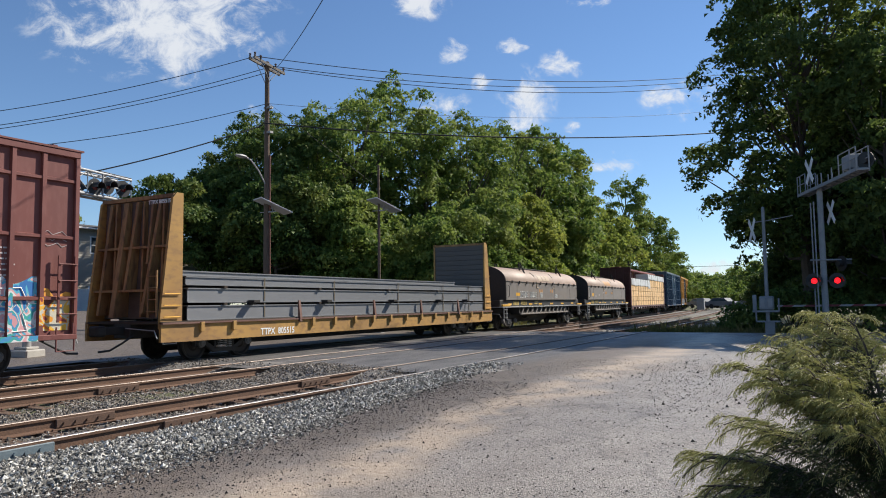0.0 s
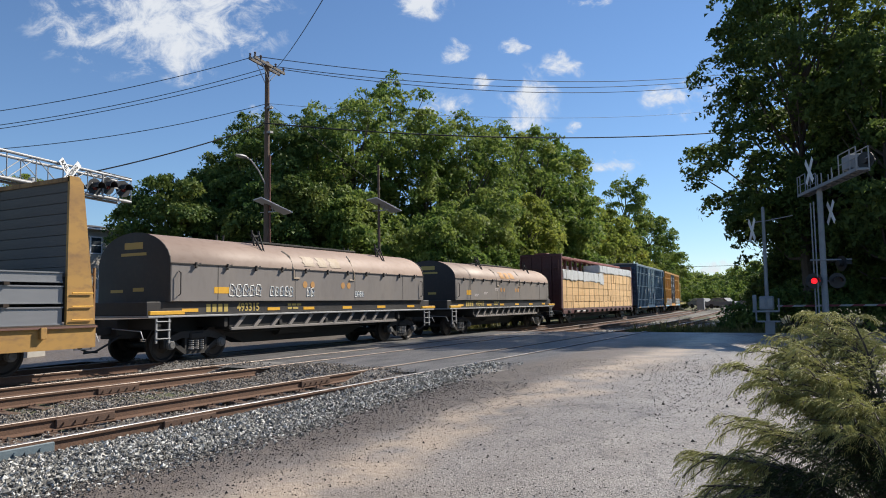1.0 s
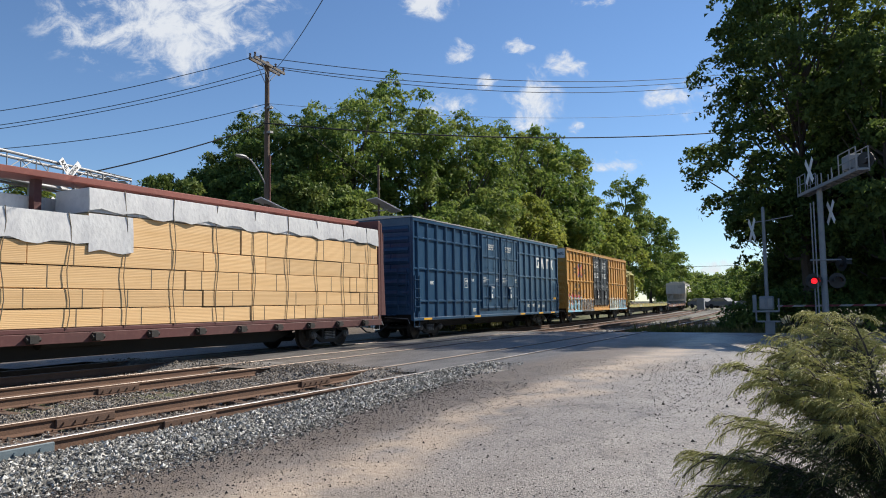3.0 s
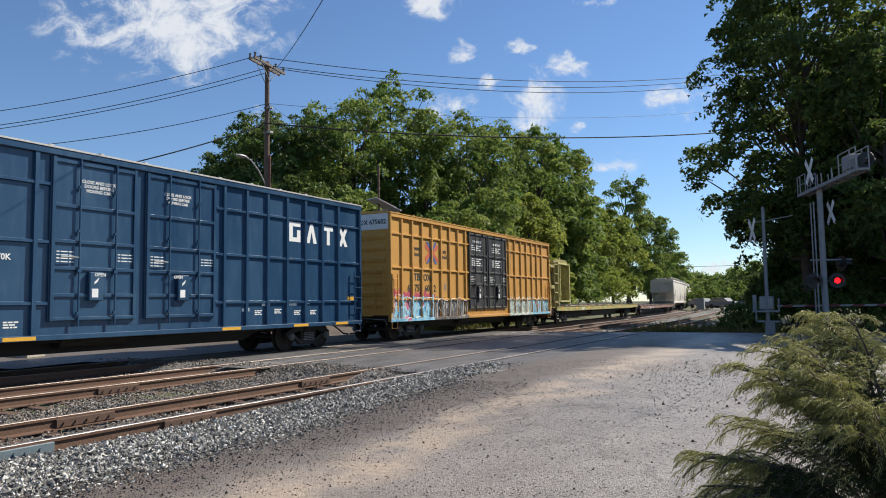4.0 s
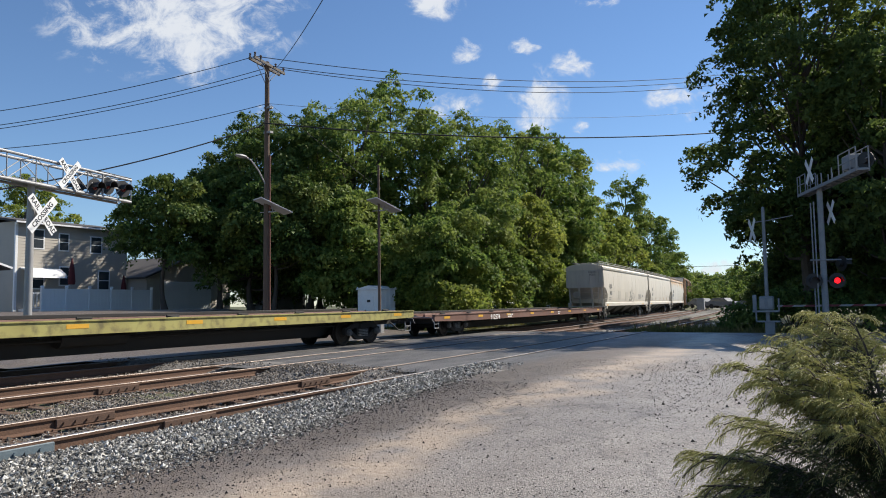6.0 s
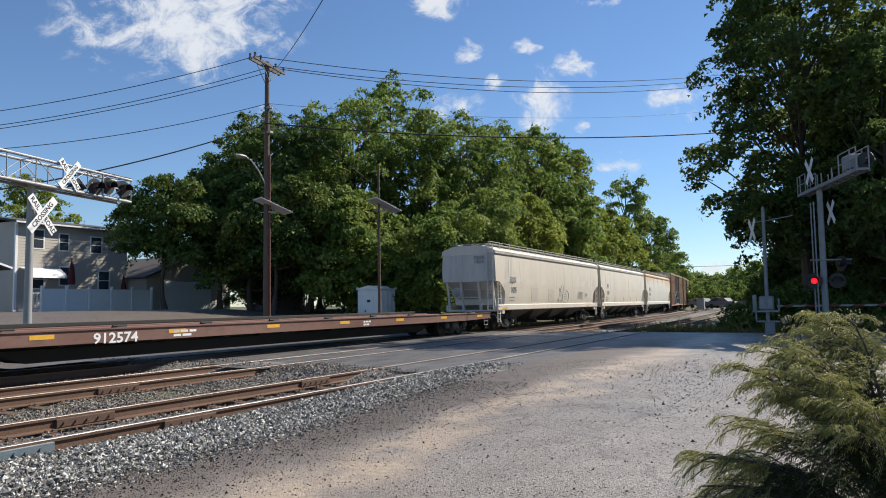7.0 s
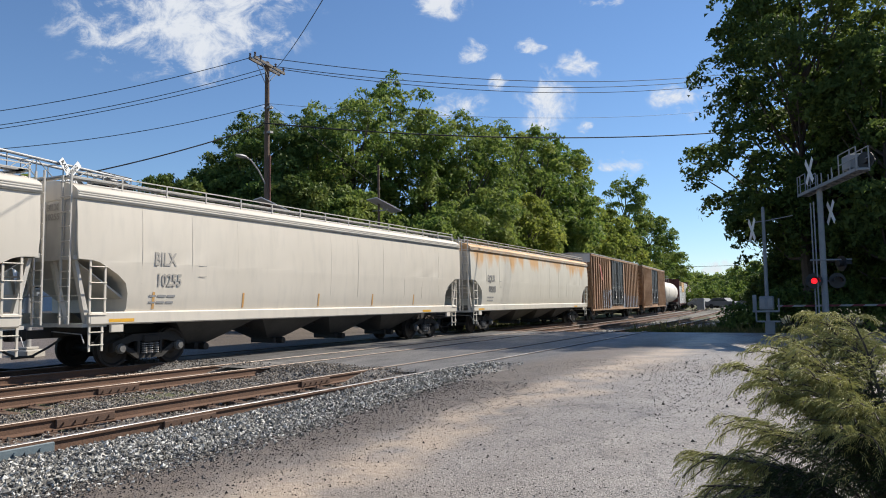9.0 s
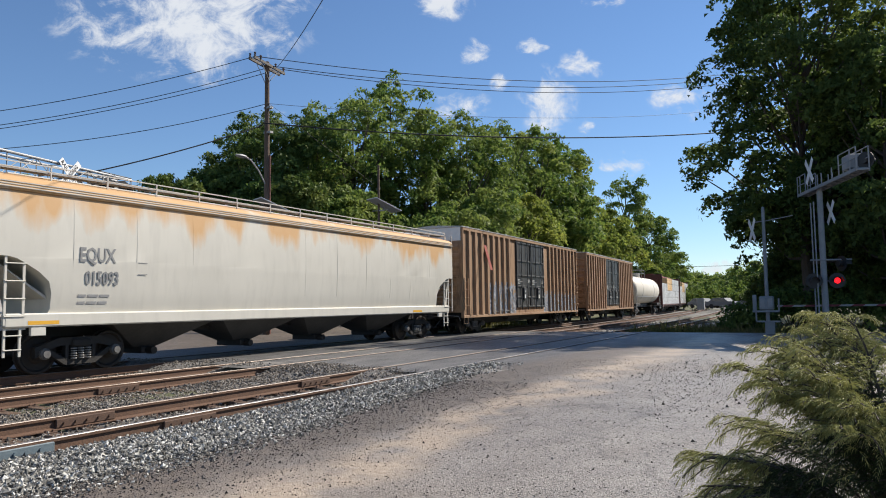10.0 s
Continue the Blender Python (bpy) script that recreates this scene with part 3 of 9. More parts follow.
joint_bars()
ballast_stones()
loose_grit()


def grass():
    """Thin grass and weeds on the verge past the crossing and along the wood."""
    rng = np.random.default_rng(21)
    n = 9000
    x = np.concatenate([rng.uniform(-9.0, 1.0, n), rng.uniform(-30, -20.5, 3000)])
    y = np.concatenate([35.0 + rng.exponential(2.2, n), rng.uniform(35.5, 52, 3000)])
    m = len(x)
    z = ground_height(x, y)
    a = rng.uniform(0, 6.28, m)
    h = rng.uniform(0.12, 0.42, m) * np.where(rng.random(m) < 0.1, 1.7, 1)
    w = rng.uniform(0.012, 0.03, m)
    lx, ly = rng.normal(0, 0.10, m), rng.normal(0, 0.10, m)
    p = np.stack([x, y, z], -1)
    side = np.stack([np.cos(a) * w, np.sin(a) * w, 0 * a], -1)
    v = np.stack([p - side, p + side, p + side * 0.5 + np.stack([lx * 0.4, ly * 0.4, h * 0.6], -1), p + np.stack([lx, ly, h], -1)], 1).reshape(-1, 3)
    f = np.arange(4 * m).reshape(-1, 4)
    solid("grass", quick_mesh("grass", v, f, M["grass"]), None, "dry yellow-green grass and weeds on the verge", "grass", kind="stuff")


M["grass"] = leaf_material("dry_grass", (0.09, 0.10, 0.03), (0.24, 0.22, 0.07), (0.30, 0.25, 0.10), 0.4)
grass()
# ---- the freight train ----
TRAIN = []      # (thing, its place along the train)

M["car_yellow"] = surface("boxcar_yellow", (0.56, 0.285, 0.055), (0.47, 0.235, 0.05), (0.36, 0.19, 0.06), rough=0.55, scale=0.8, fine=7, amount=0.55, stain=0.25, bump=0.05, grain=(1, 1, 0.35))
M["car_blue"] = surface("boxcar_blue", (0.012, 0.046, 0.104), (0.024, 0.076, 0.145), (0.060, 0.115, 0.18), rough=0.30, scale=0.8, fine=6, amount=0.7, stain=0.3, bump=0.05, grain=(1, 1, 0.3))
M["car_red"] = surface("boxcar_oxide_red", (0.175, 0.048, 0.038), (0.13, 0.04, 0.035), (0.27, 0.11, 0.09), rough=0.6, scale=0.8, fine=6, amount=0.7, stain=0.3, bump=0.06, grain=(1, 1, 0.4))
M["car_brown"] = surface("boxcar_dusty_brown", (0.36, 0.225, 0.13), (0.25, 0.14, 0.075), (0.16, 0.09, 0.05), rough=0.75, scale=0.9, fine=6, amount=0.8, stain=0.6, bump=0.08, grain=(1, 1, 0.25))
M["car_roof"] = surface("roof_silver", (0.48, 0.47, 0.45), (0.38, 0.36, 0.33), (0.30, 0.25, 0.2), rough=0.5, metal=0.3, scale=1, fine=8, bump=0.05)
M["door_black"] = surface("door_black", (0.028, 0.027, 0.028), (0.05, 0.047, 0.045), (0.09, 0.085, 0.08), rough=0.5, scale=1, fine=8, amount=0.7, stain=0.3, bump=0.06, grain=(1, 1, 0.4))
M["hopper_white"] = surface("hopper_off_white", (0.64, 0.585, 0.50), (0.57, 0.52, 0.44), (0.45, 0.42, 0.37), rough=0.55, scale=0.6, fine=5, amount=0.7, stain=0.3, bump=0.04, grain=(1, 1, 0.22))
M["hopper_grey"] = surface("hopper_grey", (0.55, 0.525, 0.48), (0.47, 0.445, 0.40), (0.33, 0.31, 0.28), rough=0.55, scale=0.7, fine=5, amount=0.7, stain=0.3, bump=0.04, grain=(1, 1, 0.25))
M["coil_hood"] = surface("hood_faded_brown", (0.33, 0.235, 0.18), (0.25, 0.175, 0.135), (0.20, 0.125, 0.08), rough=0.6, scale=0.7, fine=6, amount=0.7, stain=0.35, bump=0.05, grain=(1, 0.6, 1))
M["coil_side"] = surface("hood_grey", (0.19, 0.17, 0.158), (0.23, 0.20, 0.175), (0.15, 0.13, 0.115), rough=0.6, scale=0.8, fine=6, amount=0.7, stain=0.35, bump=0.05, grain=(1, 1, 0.4))
M["flat_yellow"] = surface("flatcar_dirty_yellow", (0.42, 0.235, 0.06), (0.27, 0.15, 0.06), (0.14, 0.08, 0.05), rough=0.75, scale=1.2, fine=8, amount=0.8, stain=0.5, bump=0.1, grain=(1, 0.5, 1))
M["green_yellow"] = surface("faded_lime_paint", (0.40, 0.36, 0.115), (0.27, 0.22, 0.075), (0.10, 0.08, 0.045), rough=0.7, scale=1.3, fine=5, amount=0.65, stain=0.7, bump=0.08)
M["flat_brown"] = surface("flatcar_brown", (0.155, 0.075, 0.055), (0.20, 0.11, 0.085), (0.08, 0.045, 0.035), rough=0.7, scale=1.0, fine=8, amount=0.8, stain=0.5, bump=0.08, grain=(1, 0.4, 1))
M["maroon"] = surface("centerbeam_maroon", (0.095, 0.028, 0.026), (0.07, 0.03, 0.028), (0.15, 0.06, 0.05), rough=0.65, scale=1.0, fine=8, amount=0.7, stain=0.4, bump=0.08)
M["steel_grey"] = surface("primed_steel", (0.21, 0.215, 0.225), (0.17, 0.175, 0.185), (0.27, 0.27, 0.27), rough=0.5, metal=0.2, scale=0.9, fine=9, amount=0.7, stain=0.3, bump=0.04, grain=(1, 0.2, 1))
M["plank"] = surface("dark_planks", (0.040, 0.026, 0.017), (0.026, 0.018, 0.013), (0.07, 0.045, 0.027), rough=0.9, scale=1.5, fine=14, grain=(0.3, 1, 3), bump=0.3)
M["plank_grey"] = surface("weathered_planks", (0.115, 0.105, 0.095), (0.08, 0.072, 0.064), (0.16, 0.145, 0.13), rough=0.9, scale=1.5, fine=14, grain=(0.3, 1, 3), bump=0.3)
M["wrap"] = surface("lumber_wrap", (0.62, 0.62, 0.61), (0.48, 0.48, 0.49), (0.36, 0.36, 0.38), rough=0.45, scale=1.6, fine=7, amount=0.7, stain=0.4, bump=0.5, grain=(1, 1.5, 1))
M["strap"] = plain("strap", (0.12, 0.095, 0.06), 0.6)
M["rust_stain"] = surface("rusty_streaks", (0.55, 0.29, 0.085), (0.62, 0.45, 0.22), (0.42, 0.2, 0.06), rough=0.7, scale=2, fine=10, grain=(1, 3, 0.5))


def lumber_material():
    """Sawn boards in packs: fine level courses, each board a little different."""
    m = surface("sawn_lumber", (0.70, 0.46, 0.225), (0.62, 0.38, 0.165), (0.50, 0.29, 0.115), rough=0.75, scale=1.0, fine=5, amount=0.6, stain=0.3, bump=0.0, grain=(1, 0.35, 14), jitter=0.10)
    t = m.node_tree
    b = t.nodes["Principled BSDF"]
    co = t.nodes.new("ShaderNodeTexCoord")
    w = t.nodes.new("ShaderNodeTexWave")
    w.bands_direction, w.inputs["Scale"].default_value, w.inputs["Distortion"].default_value = "Z", 8.2, 0.0
    t.links.new(co.outputs["Object"], w.inputs["Vector"])
    bp = t.nodes.new("ShaderNodeBump")
    bp.inputs["Strength"].default_value, bp.inputs["Distance"].default_value = 0.16, 0.02
    t.links.new(w.outputs[0], bp.inputs["Height"])
    t.links.new(bp.outputs[0], b.inputs["Normal"])
    return m


M["lumber"] = lumber_material()


def stained(name, clean, stain_color, lo, hi, scale=(1, 1.1, 0.30), top=0.80, seed=0.0):
    """A clean paint under streaks that run down the side, thinning out with their own ragged shape."""
    m = surface(name, clean, tuple(c * 0.88 for c in clean), tuple(c * 0.72 for c in clean), rough=0.55, scale=0.6, fine=5, amount=0.7, stain=0.3, bump=0.04, grain=(1, 1, 0.22))
    t = m.node_tree
    b = t.nodes["Principled BSDF"]
    src = b.inputs["Base Color"].links[0].from_socket
    co = t.nodes.new("ShaderNodeTexCoord")
    mp = t.nodes.new("ShaderNodeMapping")
    mp.inputs["Scale"].default_value, mp.inputs["Location"].default_value = scale, (seed, seed, 0)
    t.links.new(co.outputs["Object"], mp.inputs[0])
    n = t.nodes.new("ShaderNodeTexNoise")
    n.inputs["Scale"].default_value, n.inputs["Detail"].default_value = 1.1, 7
    t.links.new(mp.outputs[0], n.inputs["Vector"])
    sep = t.nodes.new("ShaderNodeSeparateXYZ")
    t.links.new(co.outputs["Object"], sep.inputs[0])
    ht = t.nodes.new("ShaderNodeMapRange")
    ht.inputs[1].default_value, ht.inputs[2].default_value, ht.inputs[3].default_value, ht.inputs[4].default_value = lo, hi, 0.0, 0.62
    t.links.new(sep.outputs[2], ht.inputs[0])
    ad = t.nodes.new("ShaderNodeMath")
    t.links.new(ht.outputs[0], ad.inputs[0])
    t.links.new(n.outputs[0], ad.inputs[1])
    rg = t.nodes.new("ShaderNodeMapRange")
    rg.inputs[1].default_value, rg.inputs[2].default_value, rg.inputs[4].default_value = 0.84, 1.02, top
    t.links.new(ad.outputs[0], rg.inputs[0])
    x = t.nodes.new("ShaderNodeMix")
    x.data_type = "RGBA"
    t.links.new(rg.outputs[0], x.inputs[0])
    t.links.new(src, x.inputs[6])
    x.inputs[7].default_value = (*stain_color, 1)
    t.links.new(x.outputs[2], b.inputs["Base Color"])
    return m


M["hopper_rusty"] = stained("hopper_rust_streaked", (0.60, 0.57, 0.50), (0.56, 0.29, 0.08), 2.5, 4.2)


def graffiti(name, colours, scale=1.6, seed=0.0):
    """Sprayed paint: bent bands of several colours."""
    m = bpy.data.materials.new(name)
    m.use_nodes = True
    t = m.node_tree
    b = t.nodes["Principled BSDF"]
    co = t.nodes.new("ShaderNodeTexCoord")
    mp = t.nodes.new("ShaderNodeMapping")
    mp.inputs["Location"].default_value = (seed, seed, seed)
    t.links.new(co.outputs["Object"], mp.inputs[0])
    n = t.nodes.new("ShaderNodeTexNoise")
    n.inputs["Scale"].default_value, n.inputs["Detail"].default_value, n.inputs["Distortion"].default_value = scale, 1.0, 2.6
    t.links.new(mp.outputs[0], n.inputs["Vector"])
    cr = t.nodes.new("ShaderNodeValToRGB")
    cr.color_ramp.interpolation = "CONSTANT"
    e = cr.color_ramp.elements
    e[0].color, e[1].color, e[1].position = (*colours[0], 1), (*colours[-1], 1), 0.64
    for k, c in enumerate(colours[1:-1]):
        x = e.new(0.36 + 0.26 * k / max(len(colours) - 2, 1))
        x.color = (*c, 1)
    t.links.new(n.outputs[0], cr.inputs[0])
    t.links.new(cr.outputs[0], b.inputs["Base Color"])
    b.inputs["Roughness"].default_value = 0.55
    return m


M["spray_blue"] = graffiti("spray_blue_pink", ((0.13, 0.38, 0.56), (0.16, 0.42, 0.60), (0.30, 0.58, 0.72), (0.22, 0.50, 0.66), (0.34, 0.60, 0.72), (0.52, 0.16, 0.22)), 0.8, 1.0)
M["spray_black"] = graffiti("spray_black_white", ((0.07, 0.065, 0.06), (0.16, 0.15, 0.14), (0.09, 0.085, 0.08), (0.30, 0.29, 0.27), (0.13, 0.12, 0.11)), 1.3, 4.0)
M["spray_pale"] = graffiti("spray_pale_blue_green", ((0.28, 0.40, 0.22), (0.72, 0.73, 0.70), (0.30, 0.50, 0.60), (0.60, 0.65, 0.5), (0.20, 0.28, 0.3)), 1.5, 7.0)
M["spray_mixed"] = graffiti("spray_many_colours", ((0.03, 0.16, 0.42), (0.10, 0.42, 0.55), (0.70, 0.36, 0.36), (0.66, 0.68, 0.66), (0.05, 0.36, 0.32), (0.06, 0.28, 0.5), (0.62, 0.30, 0.32)), 1.3, 2.0)
M["spray_warm"] = graffiti("spray_warm_colours", ((0.75, 0.16, 0.03), (0.80, 0.45, 0.05), (0.62, 0.58, 0.45), (0.78, 0.32, 0.03), (0.30, 0.05, 0.04)), 1.5, 3.0)
M["spray_grey"] = graffiti("spray_grey", ((0.26, 0.19, 0.13), (0.27, 0.29, 0.34), (0.13, 0.14, 0.17), (0.40, 0.40, 0.41), (0.20, 0.24, 0.32), (0.30, 0.21, 0.14)), 1.3, 9.0)
M["spray_crimson"] = plain("spray_crimson", (0.42, 0.06, 0.10), 0.6)
M["spray_orange"] = plain("spray_orange", (0.75, 0.33, 0.04), 0.6)

# -- shared running gear --
WHEEL = Mesh().lathe([(-0.065, 0.10), (-0.07, 0.17), (-0.03, 0.22), (-0.03, 0.36), (-0.065, 0.40), (-0.065, 0.452), (0.035, 0.459), (0.045, 0.486), (0.07, 0.484),
                      (0.072, 0.40), (0.035, 0.36), (0.02, 0.22), (0.075, 0.17), (0.075, 0.10)], "x", 28).data("wheel", M["wheel"], True)
AXLE = Mesh().cyl((-1.12, 0, 0), (1.12, 0, 0), 0.085, 12).data("axle", M["underframe"], True)


def truck_mesh():
    m = Mesh()
    for x in (-1.06, 0.92):
        m.prism([(-1.09, 0.37), (-1.10, 0.60), (-0.52, 0.80), (0.52, 0.80), (1.10, 0.60), (1.09, 0.37), (0.86, 0.52), (0.5, 0.62), (-0.5, 0.62), (-0.86, 0.52)], "x", x, x + 0.14)
        m.prism([(-0.86, 0.50), (-0.72, 0.53), (-0.33, 0.30), (0.33, 0.30), (0.72, 0.53), (0.86, 0.50), (0.38, 0.18), (-0.38, 0.18)], "x", x + 0.01, x + 0.13)
        for y in (-0.38, 0.30):
            m.box(x + 0.01, x + 0.13, y, y + 0.08, 0.28, 0.64)
        for y in (-0.20, 0.0, 0.20):
            for k in range(6):
                m.cyl((x + 0.07, y, 0.30 + k * 0.05), (x + 0.07, y, 0.325 + k * 0.05), 0.075, 8)
    m.box(-1.12, 1.12, -0.24, 0.24, 0.58, 0.76, 0.03)
    for y in (-0.36, 0.36):
        m.box(-0.9, 0.9, y - 0.05, y + 0.05, 0.33, 0.43)
    return m.data("truck", M["underframe"])


def cap_mesh():
    m = Mesh()
    m.lathe([(0, 0.13), (0.08, 0.125), (0.10, 0.09), (0.13, 0.085), (0.13, 0.03)], "x", 12)
    return m.data("bearing_cap", M["cap"])


M["cap"] = surface("bearing_cap_steel", (0.09, 0.085, 0.08), (0.2, 0.2, 0.2), (0.05, 0.045, 0.04), rough=0.6, scale=8, fine=40)
M["spring"] = surface("spring_steel", (0.30, 0.29, 0.28), (0.16, 0.14, 0.12), rough=0.6, scale=9, fine=40)
TRUCK, CAP = truck_mesh(), cap_mesh()
SPRING = Mesh()
for _k in range(5):
    for _y in (-0.18, 0.0, 0.18):
        SPRING.cyl((0, _y, 0.31 + _k * 0.055), (0, _y, 0.335 + _k * 0.055), 0.068, 8)
SPRING = SPRING.data("spring", M["spring"])


def gear(car, half, inset=2.0, coupler=0.85):
    """Two four-wheel trucks, couplers, hoses and brake gear under a car."""
    for y in (-half + inset, half - inset):
        tr = part("truck", TRUCK, None, car, "grimy cast-steel truck", at=(0, y, 0))
        part("spring", SPRING, None, tr, "grey coil springs", at=(1.065, 0, 0))
        for a in (-0.89, 0.89):
            part("axle", AXLE, None, tr, at=(0, a, 0.457))
            part("wheel", WHEEL, None, tr, at=pose(0.75, a, 0.457, 0, 0, 180))
            part("wheel", WHEEL, None, tr, at=(-0.75, a, 0.457))
            part("bearing_cap", CAP, None, tr, at=(1.04, a, 0.457))
            part("bearing_cap", CAP, None, tr, at=pose(-1.04, a, 0.457, 0, 0, 180))
    for sgn in (-1, 1):
        m = Mesh().box(-0.10, 0.10, min(sgn * (half - 0.3), sgn * (half + coupler - 0.25)), max(sgn * (half - 0.3), sgn * (half + coupler - 0.25)), 0.76, 0.96, 0.02)
        m.box(-0.20, 0.16, min(sgn * (half + coupler - 0.30), sgn * (half + coupler)), max(sgn * (half + coupler - 0.30), sgn * (half + coupler)), 0.72, 1.0, 0.05)
        part("coupler", m, M["underframe"], car, "grimy steel knuckle coupler")
        pts = [Vector((0.34, sgn * (half - 0.1), 0.74)), Vector((0.36, sgn * (half + 0.25), 0.55)), Vector((0.33, sgn * (half + 0.6), 0.38)), Vector((0.30, sgn * (half + coupler + 0.05), 0.36))]
        part("air_hose", Mesh().tube(pts, 0.028, 8), M["hose"], car, "drooping black rubber hose")
        lever = [Vector((0.25, sgn * (half + 0.08), 0.92)), Vector((1.35, sgn * (half + 0.1), 0.86)), Vector((1.45, sgn * (half + 0.1), 0.66))]
        part("uncoupling_lever", Mesh().tube(lever, 0.014, 6), M["galv"], car)


def sill_beam(car, half, mat, z0=0.62, z1=1.05, w=0.32):
    m = Mesh().box(-w, w, -half, half, z0 + 0.1, z1, 0.02)
    m.prism([(-half + 3.6, z0 + 0.12), (-half + 4.6, z0 - 0.22), (half - 4.6, z0 - 0.22), (half - 3.6, z0 + 0.12)], "x", -w + 0.05, w - 0.05)
    n = max(int(half * 2 / 2.4), 2)
    for k in range(n + 1):
        y = -half + 0.4 + (2 * half - 0.8) * k / n
        m.box(-1.40, 1.40, y - 0.06, y + 0.06, z1 - 0.26, z1 - 0.01)
    m.cyl((0.55, -1.6, 0.72), (0.55, 0.2, 0.72), 0.2, 12)
    m.cyl((-0.5, 0.6, 0.74), (-0.5, 1.1, 0.74), 0.24, 12)
    m.tube([(0.7, -half + 3.0, 0.7), (0.7, half - 3.0, 0.7)], 0.03, 6)
    part("underframe", m, mat, car, "grimy black steel underframe")


def ladder(car, x, y0, y1, z0, z1, rungs, mat, axis="y"):
    m = Mesh()
    if axis == "y":
        m.box(x, x + 0.035, y0, y0 + 0.05, z0, z1)
        m.box(x, x + 0.035, y1 - 0.05, y1, z0, z1)
        for k in range(rungs):
            z = z0 + (z1 - z0) * (k + 0.5) / rungs
            m.cyl((x + 0.05, y0, z), (x + 0.05, y1, z), 0.014, 6)
    else:
        m.box(y0, y0 + 0.05, x - 0.035, x, z0, z1)
        m.box(y1 - 0.05, y1, x - 0.035, x, z0, z1)
        for k in range(rungs):
            z = z0 + (z1 - z0) * (k + 0.5) / rungs
            m.cyl((y0, x - 0.05, z), (y1, x - 0.05, z), 0.014, 6)
    return part("ladder", m, mat, car)


def step(car, x, y, mat, w=0.42, z0=0.52, z1=1.05):
    m = Mesh().tube([(x, y, z1), (x, y, z0), (x, y + w, z0), (x, y + w, z1)], 0.02, 6)
    m.tube([(x, y, (z0 + z1) / 2), (x, y + w, (z0 + z1) / 2)], 0.016, 6)
    return part("step", m, mat, car, "bent steel footstep")


